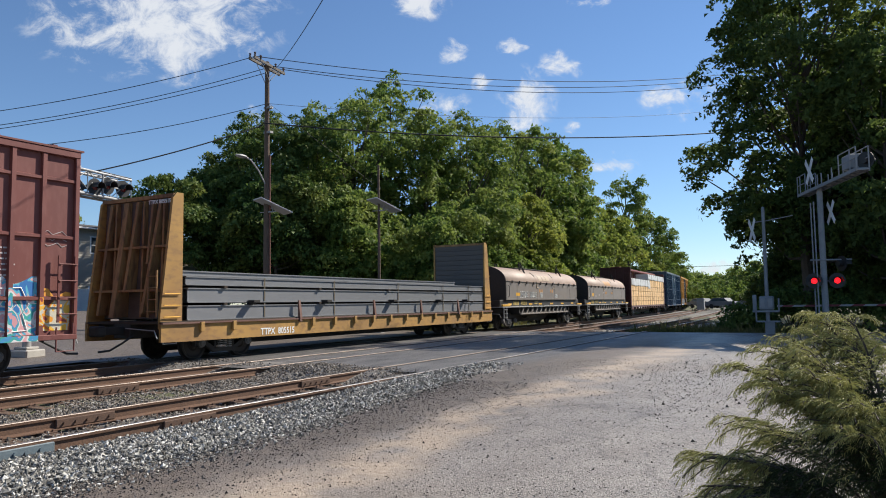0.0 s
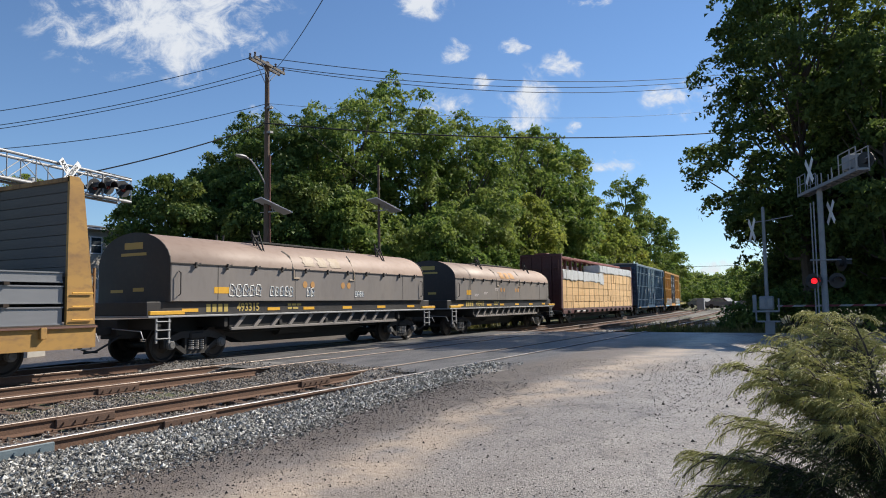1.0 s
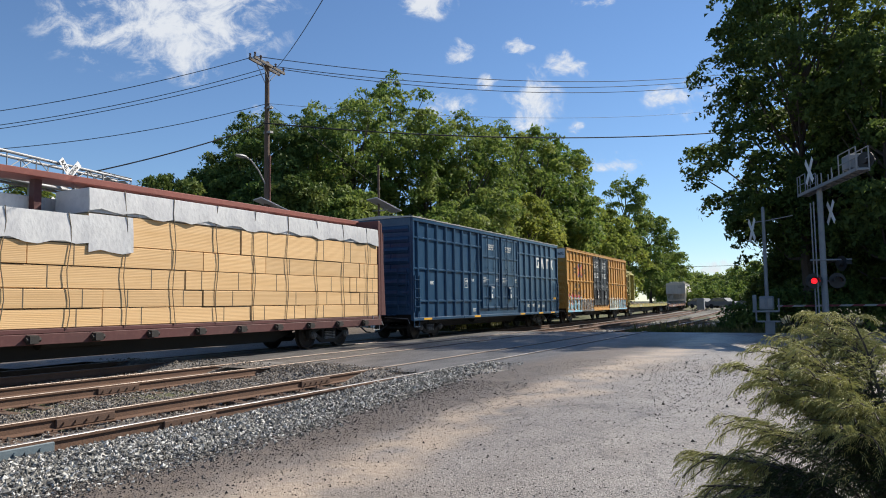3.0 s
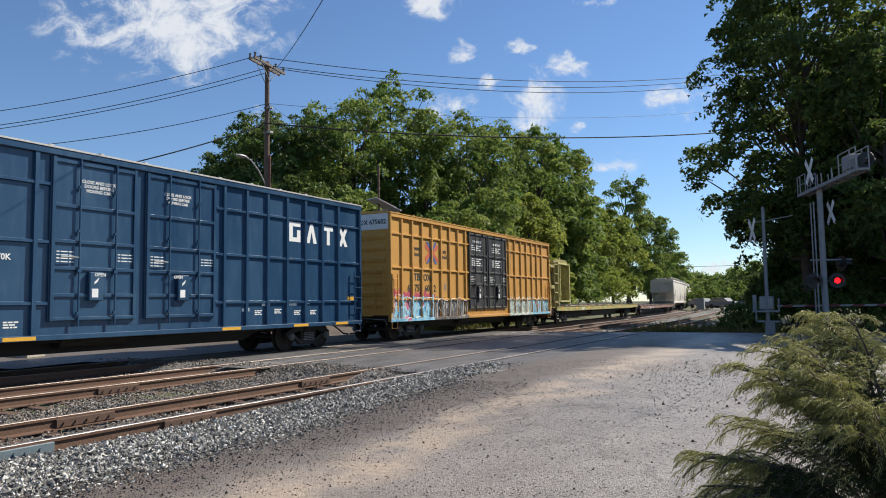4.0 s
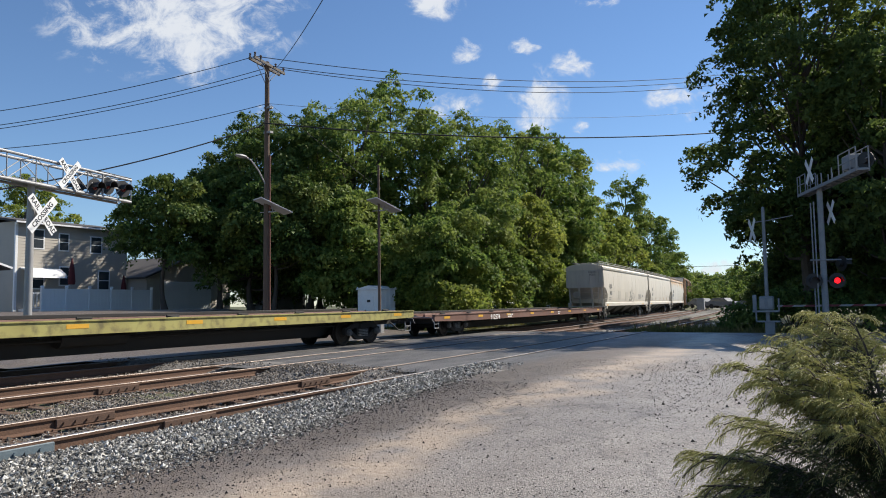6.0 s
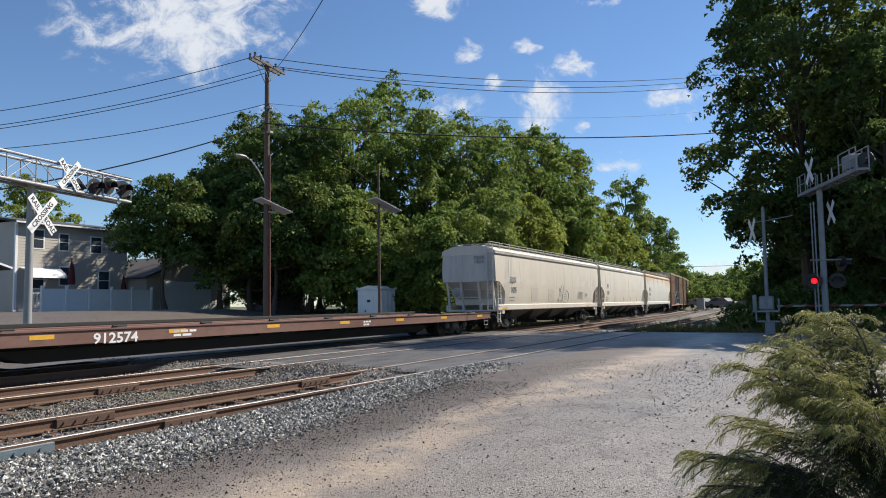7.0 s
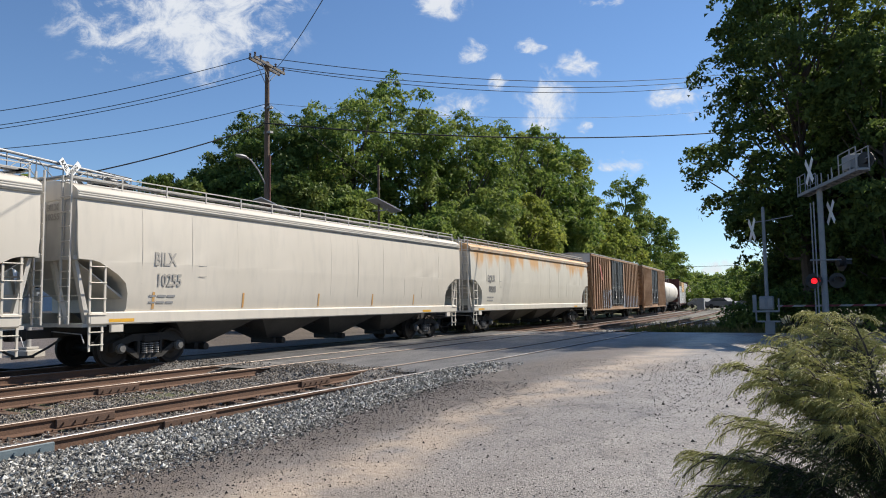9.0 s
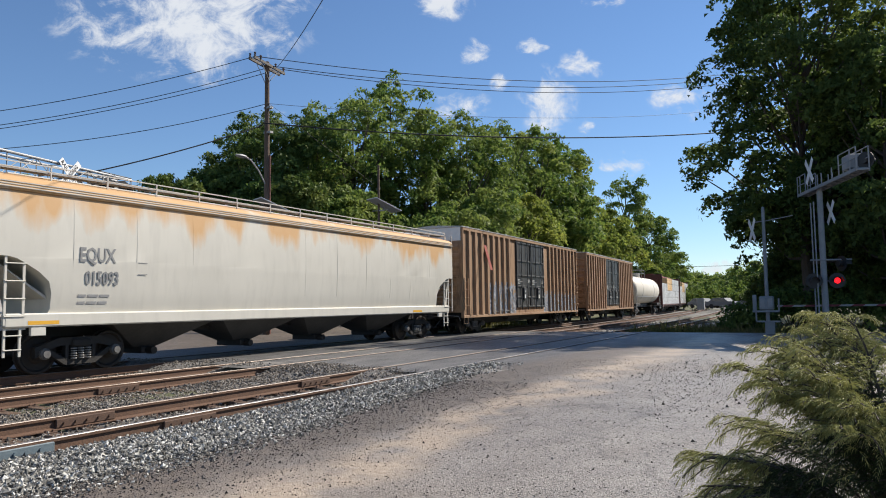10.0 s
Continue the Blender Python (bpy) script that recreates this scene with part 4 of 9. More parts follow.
def boxcar(u0, u1, name, label, side, posts, ribs, doors, door_mat, top=5.05, roof="car_roof", end_top=None, post_w=0.09, post_d=0.075, rod="door_black", end_mat=None):
    """Posts: positions as metres from the low end; ribs: heights of the level members; doors: (from, to) spans."""
    half = (u1 - u0) / 2
    car = thing(name, label, "boxcar", group="freight cars")
    low, skirt = 1.03, 0.77
    part("body", Mesh().box(-1.49, 1.49, -half, half, low, top - 0.03, 0.02), side, car)
    m = Mesh().prism([(-1.60, top - 0.05), (1.60, top - 0.05), (1.60, top - 0.01), (0.0, top + 0.09), (-1.60, top - 0.01)], "y", -half - 0.06, half + 0.06)
    for k in range(15):
        y = -half + 2 * half * (k + 0.5) / 15
        m.prism([(-1.58, top - 0.005), (1.58, top - 0.005), (1.58, top + 0.02), (0, top + 0.12), (-1.58, top + 0.02)], "y", y - 0.05, y + 0.05)
    part("roof", m, M[roof], car, "ribbed metal roof")
    for sx in (1, -1):
        a, b = (1.49, 1.585) if sx > 0 else (-1.585, -1.49)
        part("top_chord", Mesh().box(a, b, -half, half, top - 0.20, top - 0.055, 0.012), side, car)
        part("side_skirt", Mesh().box(min(1.45 * sx, 1.488 * sx), max(1.45 * sx, 1.488 * sx), -half, half, skirt + 0.02, low + 0.02), side, car)
        part("side_sill", Mesh().box(a, b, -half, half, skirt, skirt + 0.12, 0.012), side, car)
        part("corner_post", Mesh().box(a - 0.002 * sx, b - 0.01 * sx, -half, -half + 0.11, skirt + 0.12, top - 0.2, 0.012), side, car)
        part("corner_post", Mesh().box(a - 0.002 * sx, b - 0.01 * sx, half - 0.11, half, skirt + 0.12, top - 0.2, 0.012), side, car)
    d = post_d
    pm = Mesh().prism([(-0.003, -post_w / 2 - 0.02), (d, -post_w / 2), (d, post_w / 2), (-0.003, post_w / 2 + 0.02)], "z", skirt + 0.121, top - 0.201).data("post", side)
    for y in posts:
        part("post", pm, None, car, at=(1.49, -half + y, 0))
        part("post", pm, None, car, at=pose(-1.49, -half + y, 0, 0, 0, 180))
    spans = []
    edge = 0.11
    for a, b in sorted(doors) + [(2 * half, 2 * half)]:
        if a - edge > 0.3:
            spans.append((edge, a - 0.02))
        edge = b + 0.02
    spans = [(a, min(b, 2 * half - 0.11)) for a, b in spans]
    for z in ribs:
        for a, b in spans:
            part("rib", Mesh().prism([(1.487, z - 0.05), (1.49 + d * 0.8, z - 0.03), (1.49 + d * 0.8, z + 0.03), (1.487, z + 0.05)], "y", -half + a, -half + b), side, car)
    for a, b in doors:
        y0, y1 = -half + a, -half + b
        dr = part("door", Mesh().box(1.491, 1.535, y0, y1, low + 0.14, top - 0.22, 0.012), door_mat, car)
        m = Mesh()
        for z in (low + 0.2, 1.75, 2.35, 2.95, 3.75, top - 0.3):
            m.box(1.534, 1.575, y0 + 0.02, y1 - 0.02, z - 0.04, z + 0.04, 0.008)
        for y in (y0 + 0.06, y1 - 0.06):
            m.box(1.534, 1.577, y - 0.045, y + 0.045, low + 0.15, top - 0.23, 0.008)
        part("door_frame", m, door_mat, dr)
        m = Mesh()
        for f in (0.30, 0.72):
            y = y0 + (y1 - y0) * f
            m.cyl((1.60, y, low + 0.02), (1.60, y, top - 0.2), 0.022, 8)
            for z in (1.35, 2.3, 3.2, 4.2):
                m.box(1.57, 1.625, y - 0.05, y + 0.05, z - 0.03, z + 0.03)
        part("lock_rod", m, M[rod], dr)
        part("handle", Mesh().box(1.575, 1.63, y0 + (y1 - y0) * 0.45, y0 + (y1 - y0) * 0.6, 1.75, 2.2, 0.012), M[rod], dr)
        part("grab_rail", Mesh().tube([(1.58, y0 + 0.2, 2.6), (1.64, y0 + 0.2, 2.6), (1.64, y0 + 0.62, 2.6), (1.58, y0 + 0.62, 2.6)], 0.014, 6), M["galv"], dr)
        for ya, rows in ((y0 + 0.16, 4), (y1 - 0.52, 3)):
            bars = Mesh()
            for k in range(rows):
                zz, yy = 2.72 - 0.075 * k, ya
                for j in range(3):
                    ww = 0.07 + 0.05 * ((k * 3 + j * 5) % 3)
                    bars.box(1.536, 1.539, yy, yy + ww, zz - 0.012, zz + 0.012)
                    yy += ww + 0.03
            part("stencil", bars, M["lettering_white"], dr, "small white stencilled lines")
        c = y0 + (y1 - y0) * 0.5
        lock = part("lock_box", Mesh().box(1.537, 1.64, c - 0.20, c + 0.16, 1.62, 2.28, 0.02), door_mat, dr)
        part("placard", Mesh().box(1.640, 1.643, c - 0.14, c + 0.02, 1.70, 1.90), M["lettering_white"], lock, "small white card")
        part("arrow", Mesh().prism([(c - 0.08, 2.06), (c + 0.04, 2.16), (c - 0.0, 2.06), (c - 0.08, 2.0)], "x", 1.640, 1.643), M["lettering_white"], lock, "small white arrow")
    for sgn in (-1, 1):
        y = sgn * half
        m = Mesh().box(-1.50, 1.50, min(y, y + sgn * 0.045), max(y, y + sgn * 0.045), low, low + 0.16)
        m.box(-0.75, 0.75, min(y, y + sgn * 0.32), max(y, y + sgn * 0.32), 1.0, 1.05)
        end = part("end_wall", m.box(-1.46, 1.46, min(y, y + sgn * 0.01), max(y, y + sgn * 0.01), low + 0.16, top - 0.06), end_mat or side, car, "corrugated steel end")
        for k in range(8):
            z = low + 0.42 + k * 0.44
            if end_top and z > top - 0.75:
                continue
            pr = [(y, z - 0.15), (y + sgn * 0.045, z - 0.10), (y + sgn * 0.075, z), (y + sgn * 0.045, z + 0.10), (y, z + 0.15)]
            part("end_rib", Mesh().prism(pr, "x", -1.38, 1.38), end_mat or side, end)
        if end_top:
            part("end_panel", Mesh().box(-1.47, 1.47, min(y + sgn * 0.011, y + sgn * 0.024), max(y + sgn * 0.011, y + sgn * 0.024), top - 0.68, top - 0.06), M["white_paint"], car, "white painted top panel")
    for y in (-half + 0.06, half - 0.50):
        ladder(car, 1.58, y, y + 0.44, low + 0.12, 2.62, 4, side)
        step(car, 1.56, y + 0.02, side)
    ladder(car, -half - 0.05, 0.85, 1.3, 1.2, 2.9, 4, side, axis="x")
    sill_beam(car, half, M["underframe"])
    gear(car, half, 2.35)
    TRAIN.append((car, (u0 + u1) / 2))
    return car, half


def dashes(car, x, y, z, w, h, rows, mat, name="stencil", gap=0.4):
    m = Mesh()
    for k in range(rows):
        zz = z - h * k / rows
        ww = w * (0.75 + 0.25 * ((k * 7 + 3) % 5) / 4)
        yy, j = y, k
        while yy < y + ww - 0.03:
            word = min(w * (0.16 + 0.07 * ((j * 5 + 1) % 4)), y + ww - yy)
            m.box(x, x + 0.003, yy, yy + word, zz - h / rows * (1 - gap), zz)
            yy, j = yy + word + w * 0.06, j + 1
    return part(name, m, mat, car, "small stencilled lines")


def graff(car, x, spans, z0, z1, mat, name="graffiti", label="sprayed graffiti paint"):
    """Paint on the panels between posts, with an uneven top."""
    m = Mesh()
    rng = random.Random(int(z1 * 100) + len(spans))
    for a, b in spans:
        n = max(int((b - a) / 0.12), 2)
        tops = [z1 + rng.uniform(-0.16, 0.10) for _ in range(n + 1)]
        rings = [[(x, a + (b - a) * k / n, z0), (x, a + (b - a) * k / n, tops[k])] for k in range(n + 1)]
        base = len(m.v)
        for r in rings:
            m.v += r
        for k in range(n):
            m.f.append((base + 2 * k, base + 2 * k + 2, base + 2 * k + 3, base + 2 * k + 1))
    return part(name, m, mat, car, label)


def on_members(car, posts, y0, y1, z0, z1, mat, post_w=0.09, sill=True, x=1.5655):
    """The same paint where it runs over the posts, the low rib and the sill."""
    m = Mesh()
    for y in posts:
        m.box(x, x + 0.0035, y - post_w / 2, y + post_w / 2, z0 + 0.12, z1 - 0.05 * math.sin(y * 9))
    if sill:
        m.box(1.5855, 1.589, y0, y1, z0, z0 + 0.118)
    return part("graffiti", m, mat, car, "sprayed graffiti paint")


def outline(car, x, y0, y1, z0, z1, n, mat, seed):
    """Bold rounded letter-like strokes along a sprayed band."""
    rng, m = random.Random(seed), Mesh()
    for k in range(n):
        a, w, h = y0 + (y1 - y0) * (k + 0.08) / n, (y1 - y0) / n * 0.84, z1 - z0
        pts = [(0.02, rng.uniform(0, 0.15)), (rng.uniform(-0.05, 0.1), 0.55), (0.22, rng.uniform(0.85, 1.05)), (0.75, rng.uniform(0.85, 1.02)), (rng.uniform(0.9, 1.08), 0.6), (0.8, rng.uniform(0.3, 0.5)), (rng.uniform(0.85, 1.05), 0.05), (0.5, rng.uniform(-0.02, 0.12)), (0.02, rng.uniform(0, 0.15))]
        m.tube([(x, a + w * p, z0 + h * q) for p, q in pts], 0.017, 4)
        m.tube([(x, a + w * rng.uniform(0.3, 0.45), z0 + h * rng.uniform(0.5, 0.7)), (x, a + w * 0.5, z0 + h * 0.45), (x, a + w * rng.uniform(0.5, 0.7), z0 + h * rng.uniform(0.3, 0.62))], 0.014, 4)
    return part("graffiti_outline", m, mat, car, "pale sprayed outlines of bubble letters")


# red boxcar
M["lettering_dim"] = plain("worn_white_lettering", (0.48, 0.43, 0.41), 0.7)
LAB = "oxide-red steel boxcar with sprayed graffiti along its lower side"
P = [1.15 + 1.06 * k for k in range(6)] + [11.9 + 1.058 * k for k in range(6)]
car, half = boxcar(-8.4, 10.29, "boxcar", LAB, M["car_red"], P + [17.86], (4.31, 3.03, 1.68), ((7.3, 9.3), (9.34, 11.34)), M["car_red"], rod="car_red", roof="car_red")
graff(car, 1.494, [(half - 5.2, half - 0.90)], 0.9, 2.05, M["spray_mixed"])
graff(car, 1.494, [(half - 0.78, half - 0.14)], 0.98, 1.66, M["spray_warm"])
graff(car, 1.497, [(half - 0.78, half - 0.12)], 1.70, 1.84, M["spray_orange"])
on_members(car, [-half + y for y in P[-5:]], half - 5.2, half - 0.9, 0.77, 1.95, M["spray_mixed"])
on_members(car, [-half + 17.86, half - 0.06], half - 0.9, half, 0.98, 1.75, M["spray_warm"], sill=False)
outline(car, 1.497, half - 5.1, half - 0.95, 0.95, 1.95, 4, M["lettering_white"], 3)
dashes(car, 1.494, half - 1.75, 2.75, 0.36, 0.8, 7, M["lettering_dim"], gap=0.72)
m = Mesh()
for k in range(3):
    m.tube([Vector((1.495, half - 0.8 + 0.11 * j, 3.12 - 0.13 * k + 0.05 * math.sin(j * 2.1 + k))) for j in range(6)], 0.008, 4)
part("scrawl", m, M["lettering_dim"], car, "thin pale chalk scrawl")

# blue boxcar
MARKS = (-3.56, -2.73, -1.84, -1.01)
P = [0.45 + 0.855 * k for k in range(7)] + [6.5] + [11.95 + 0.88 * k for k in range(7)]
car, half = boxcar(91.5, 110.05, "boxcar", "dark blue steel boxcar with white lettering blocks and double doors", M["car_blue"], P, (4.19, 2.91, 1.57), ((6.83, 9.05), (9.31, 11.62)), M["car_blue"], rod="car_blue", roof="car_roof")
# four plain white shapes: a ring, a wedge, a capped bar and a cross
z0, z1 = 3.48, 4.11
m = Mesh()
y = half + MARKS[0]
m.box(1.494, 1.498, y - .27, y + .27, z1 - .14, z1).box(1.494, 1.498, y - .27, y + .27, z0, z0 + .14).box(1.494, 1.498, y - .27, y - .1, z0 + .14, z1 - .14).box(1.494, 1.498, y + .1, y + .27, z0 + .14, z0 + .38)
y = half + MARKS[1]
m.prism([(y - .27, z0), (y - .1, z0), (y + .07, z1), (y - .07, z1)], "x", 1.494, 1.498).prism([(y + .27, z0), (y + .1, z0), (y - .07, z1), (y + .07, z1)], "x", 1.4945, 1.4985)
y = half + MARKS[2]
m.box(1.494, 1.498, y - .26, y + .26, z1 - .15, z1).box(1.494, 1.498, y - .08, y + .08, z0, z1 - .15)
y = half + MARKS[3]
m.prism([(y - .26, z0), (y - .09, z0), (y + .26, z1), (y + .09, z1)], "x", 1.494, 1.498).prism([(y + .26, z0), (y + .09, z0), (y - .26, z1), (y - .09, z1)], "x", 1.4945, 1.4985)
part("lettering_blocks", m, M["lettering_white"], car, "large white painted blocks")
m = Mesh()
for y, z, w in ((4.4, 1.5, 0.35), (5.6, 1.5, 0.4), (3.55, 1.35, 0.3), (6.3, 1.55, 0.3)):
    m.box(1.494, 1.497, -half + 9.275 + y - w / 2 - 0.0, -half + 9.275 + y + w / 2, z - 0.05, z + 0.05)
part("stencil", m, M["lettering_white"], car, "small white stencilled lines")
for y in (-half + 1.2, -half + 6.2, -half + 12.2, -half + 15.2, half - 1.2):
    part("reflector", Mesh().box(1.586, 1.589, y - 0.35, y + 0.35, 0.79, 0.87), M["yellow_paint"], car, "yellow reflective strip")
part("placard", Mesh().box(1.494, 1.499, half - 0.75, half - 0.3, 1.62, 1.74), M["yellow_paint"], car, "yellow placard")
writing("PLATE\nF", 0.13, M["lettering_white"], car, 1.494, -half + 5.15, 2.42)
m = Mesh()
for a, b, c, d in ((-.17, .17, .19, .21), (-.17, .17, -.21, -.19), (-.17, -.15, -.19, .19), (.15, .17, -.19, .19)):
    m.box(1.492, 1.495, -half + 5.15 + a, -half + 5.15 + b, 2.40 + c, 2.40 + d)
part("frame_mark", m, M["lettering_white"], car, "thin white square outline")
writing("70K", 0.18, M["lettering_white"], car, 1.494, -half + 5.87, 2.54)
for y, z in ((1.75, 2.42), (6.05, 1.2), (13.35, 1.33), (14.2, 1.36), (15.1, 1.3), (15.9, 1.3)):
    dashes(car, 1.493, -half + y - 0.15, z, 0.34, 0.16, 3, M["lettering_white"])
writing("OPEN", 0.11, M["lettering_white"], car, 1.644, -half + 8.0, 2.22)
writing("OPEN", 0.11, M["lettering_white"], car, 1.644, -half + 10.25, 2.22)
writing("CLOSE AND LOCK\nDOORS BEFORE\nMOVING CAR", 0.105, M["lettering_white"], car, 1.539, -half + 8.0, 4.25)
writing("CLOSE AND LOCK\nDOORS BEFORE\nMOVING CAR", 0.105, M["lettering_white"], car, 1.539, -half + 10.3, 4.25)

# yellow boxcar
P = [0.91, 1.75, 2.56, 3.43, 4.27, 5.10, 5.94, 6.75, 12.11, 12.96, 13.86, 14.72, 15.59, 16.41, 17.26]
car, half = boxcar(111.97, 130.6, "boxcar", "bright yellow steel boxcar with black doors and sprayed graffiti", M["car_yellow"], P, (4.23, 2.90, 1.64), ((7.11, 9.25), (9.35, 11.70)), M["door_black"], end_top=True, roof="car_yellow")
y0 = -half
part("body_panel", Mesh().box(1.4915, 1.50, y0 + 0.12, y0 + 0.84, 0.9, 4.86), M["car_yellow"], car)
graff(car, 1.5025, [(y0 + 0.12, y0 + 0.86)], 0.8, 1.80, M["spray_blue"])
graff(car, 1.4935, [(y0 + 0.97, y0 + 3.6)], 0.8, 1.78, M["spray_blue"])
graff(car, 1.504, [(y0 + 0.14, y0 + 0.84)], 1.78, 2.02, M["spray_crimson"], label="crimson sprayed paint")
graff(car, 1.4945, [(y0 + 0.97, y0 + 1.7), (y0 + 1.8, y0 + 2.5), (y0 + 2.62, y0 + 3.38), (y0 + 3.5, y0 + 3.75)], 1.74, 1.98, M["spray_crimson"], label="crimson sprayed paint")
graff(car, 1.4945, [(y0 + 3.66, y0 + 6.95)], 0.8, 1.72, M["spray_black"])
graff(car, 1.4945, [(y0 + 12.05, y0 + 15.5)], 0.8, 1.78, M["spray_pale"])
graff(car, 1.4945, [(y0 + 15.5, y0 + 18.5)], 0.8, 1.66, M["spray_blue"])
on_members(car, [y0 + y for y in P[:4]] + [y0 + 0.05], y0, y0 + 3.55, 0.77, 1.82, M["spray_blue"])
on_members(car, [y0 + y for y in P[4:8]], y0 + 3.55, y0 + 6.95, 0.77, 1.66, M["spray_black"])
on_members(car, [y0 + y for y in P[8:12]], y0 + 12.05, y0 + 15.5, 0.77, 1.7, M["spray_pale"])
on_members(car, [y0 + y for y in P[12:]], y0 + 15.5, y0 + 18.5, 0.77, 1.6, M["spray_blue"])
outline(car, 1.572, y0 + 0.1, y0 + 3.55, 0.82, 1.8, 4, M["lettering_white"], 5)
outline(car, 1.572, y0 + 3.7, y0 + 6.9, 0.82, 1.7, 5, M["lettering_white"], 8)
outline(car, 1.572, y0 + 12.1, y0 + 18.4, 0.82, 1.72, 8, M["lettering_white"], 11)
for y in (8.03, 10.45):
    writing("IMPORTANT!", 0.16, M["lettering_white"], car, 1.539, y0 + y, 4.40)
    dashes(car, 1.5365, y0 + y - 0.6, 4.24, 1.2, 0.30, 3, M["lettering_white"], gap=0.5)
    dashes(car, 1.5365, y0 + y - 0.6, 3.60, 1.2, 0.40, 4, M["lettering_white"], gap=0.5)
for word, y, z in (("TB", 2.18, 2.55), ("OX", 3.04, 2.54), ("6", 1.50, 2.08), ("75", 2.18, 2.09), ("60", 3.05, 2.09), ("2", 3.73, 2.09)):
    writing(word, 0.40, M["lettering_black"], car, 1.495, y0 + y, z, stretch=1.05)
writing("next\nload", 0.24, M["lettering_black"], car, 1.495, y0 + 2.2, 3.62)
writing("any\nroad", 0.24, M["lettering_black"], car, 1.495, y0 + 4.68, 3.62)
writing("TBOX 675602", 0.26, M["lettering_black"], car, 0.62, -half - 0.026, 4.66, facing="end")
m = Mesh()
c, z = y0 + 3.47, 3.62
# two bent red chevrons with blue edges, meeting in the middle
for sy in (-1, 1):
    m.prism([(c + sy * .56, z + .40), (c + sy * .56, z + .20), (c + sy * .22, z), (c + sy * .56, z - .20), (c + sy * .56, z - .40), (c + sy * .05, z - .06), (c + sy * .05, z + .06)], "x", 1.568 if sy > 3 else 1.494, 1.500)
part("emblem", m, plain("emblem_red", (0.55, 0.10, 0.05), 0.6), car, "red painted bar of a cross emblem")
m = Mesh()
for sy in (-1, 1):
    for sz in (-1, 1):
        m.prism([(c + sy * .50, z + sz * .46), (c + sy * .30, z + sz * .46), (c, z + sz * .12), (c, z + sz * .0), (c + sy * .08, z + sz * .06)], "x", 1.4945, 1.5005)
part("emblem", m, plain("emblem_blue", (0.06, 0.10, 0.30), 0.6), car, "blue painted bar of a cross emblem")
dashes(car, 1.495, y0 + 4.6, 2.3, 0.26, 0.26, 3, M["lettering_grey"])
dashes(car, 1.495, y0 + 13.2, 2.92, 4.2, 0.2, 1, M["lettering_grey"])

# two dusty brown boxcars
for a, b in ((251.33, 269.6), (272.2, 289.0)):
    L = b - a
    P = [0.75 + 0.72 * k for k in range(8)] + [L - 0.75 - 0.72 * k for k in range(8)]
    car, half = boxcar(a, b, "boxcar", "dusty brown ribbed boxcar with dark double doors", M["car_brown"], P, (), ((L / 2 - 2.25, L / 2 - 0.04), (L / 2 + 0.04, L / 2 + 2.25)), M["door_black"],
                       end_top=a < 260, post_w=0.2, post_d=0.11, roof="car_roof")
    if a < 260:
        graff(car, 1.4945, [(-half + 3.2, -half + L / 2 - 2.3)], 0.85, 2.5, M["spray_grey"])
        graff(car, 1.4945, [(-half + L / 2 + 2.3, half - 0.5)], 0.85, 2.1, M["spray_grey"])
        on_members(car, [-half + y for y in P if 3.2 < y < L / 2 - 2.3], 0, 0, 0.78, 2.4, M["spray_grey"], 0.2, False, 1.6005)
        on_members(car, [-half + y for y in P if y > L / 2 + 2.3], 0, 0, 0.78, 1.9, M["spray_grey"], 0.2, False, 1.6005)
        outline(car, 1.606, -half + 3.3, -half + L / 2 - 2.4, 0.95, 2.3, 4, M["lettering_grey"], 21)
        c, z = -half + 2.9, 3.7
        m = Mesh().prism([(c - .55, z + .6), (c - .25, z + .6), (c + .55, z - .6), (c + .25, z - .6)], "x", 1.602, 1.606)
        part("emblem", m, plain("faded_red", (0.42, 0.12, 0.09), 0.7), car, "faded red painted bar")
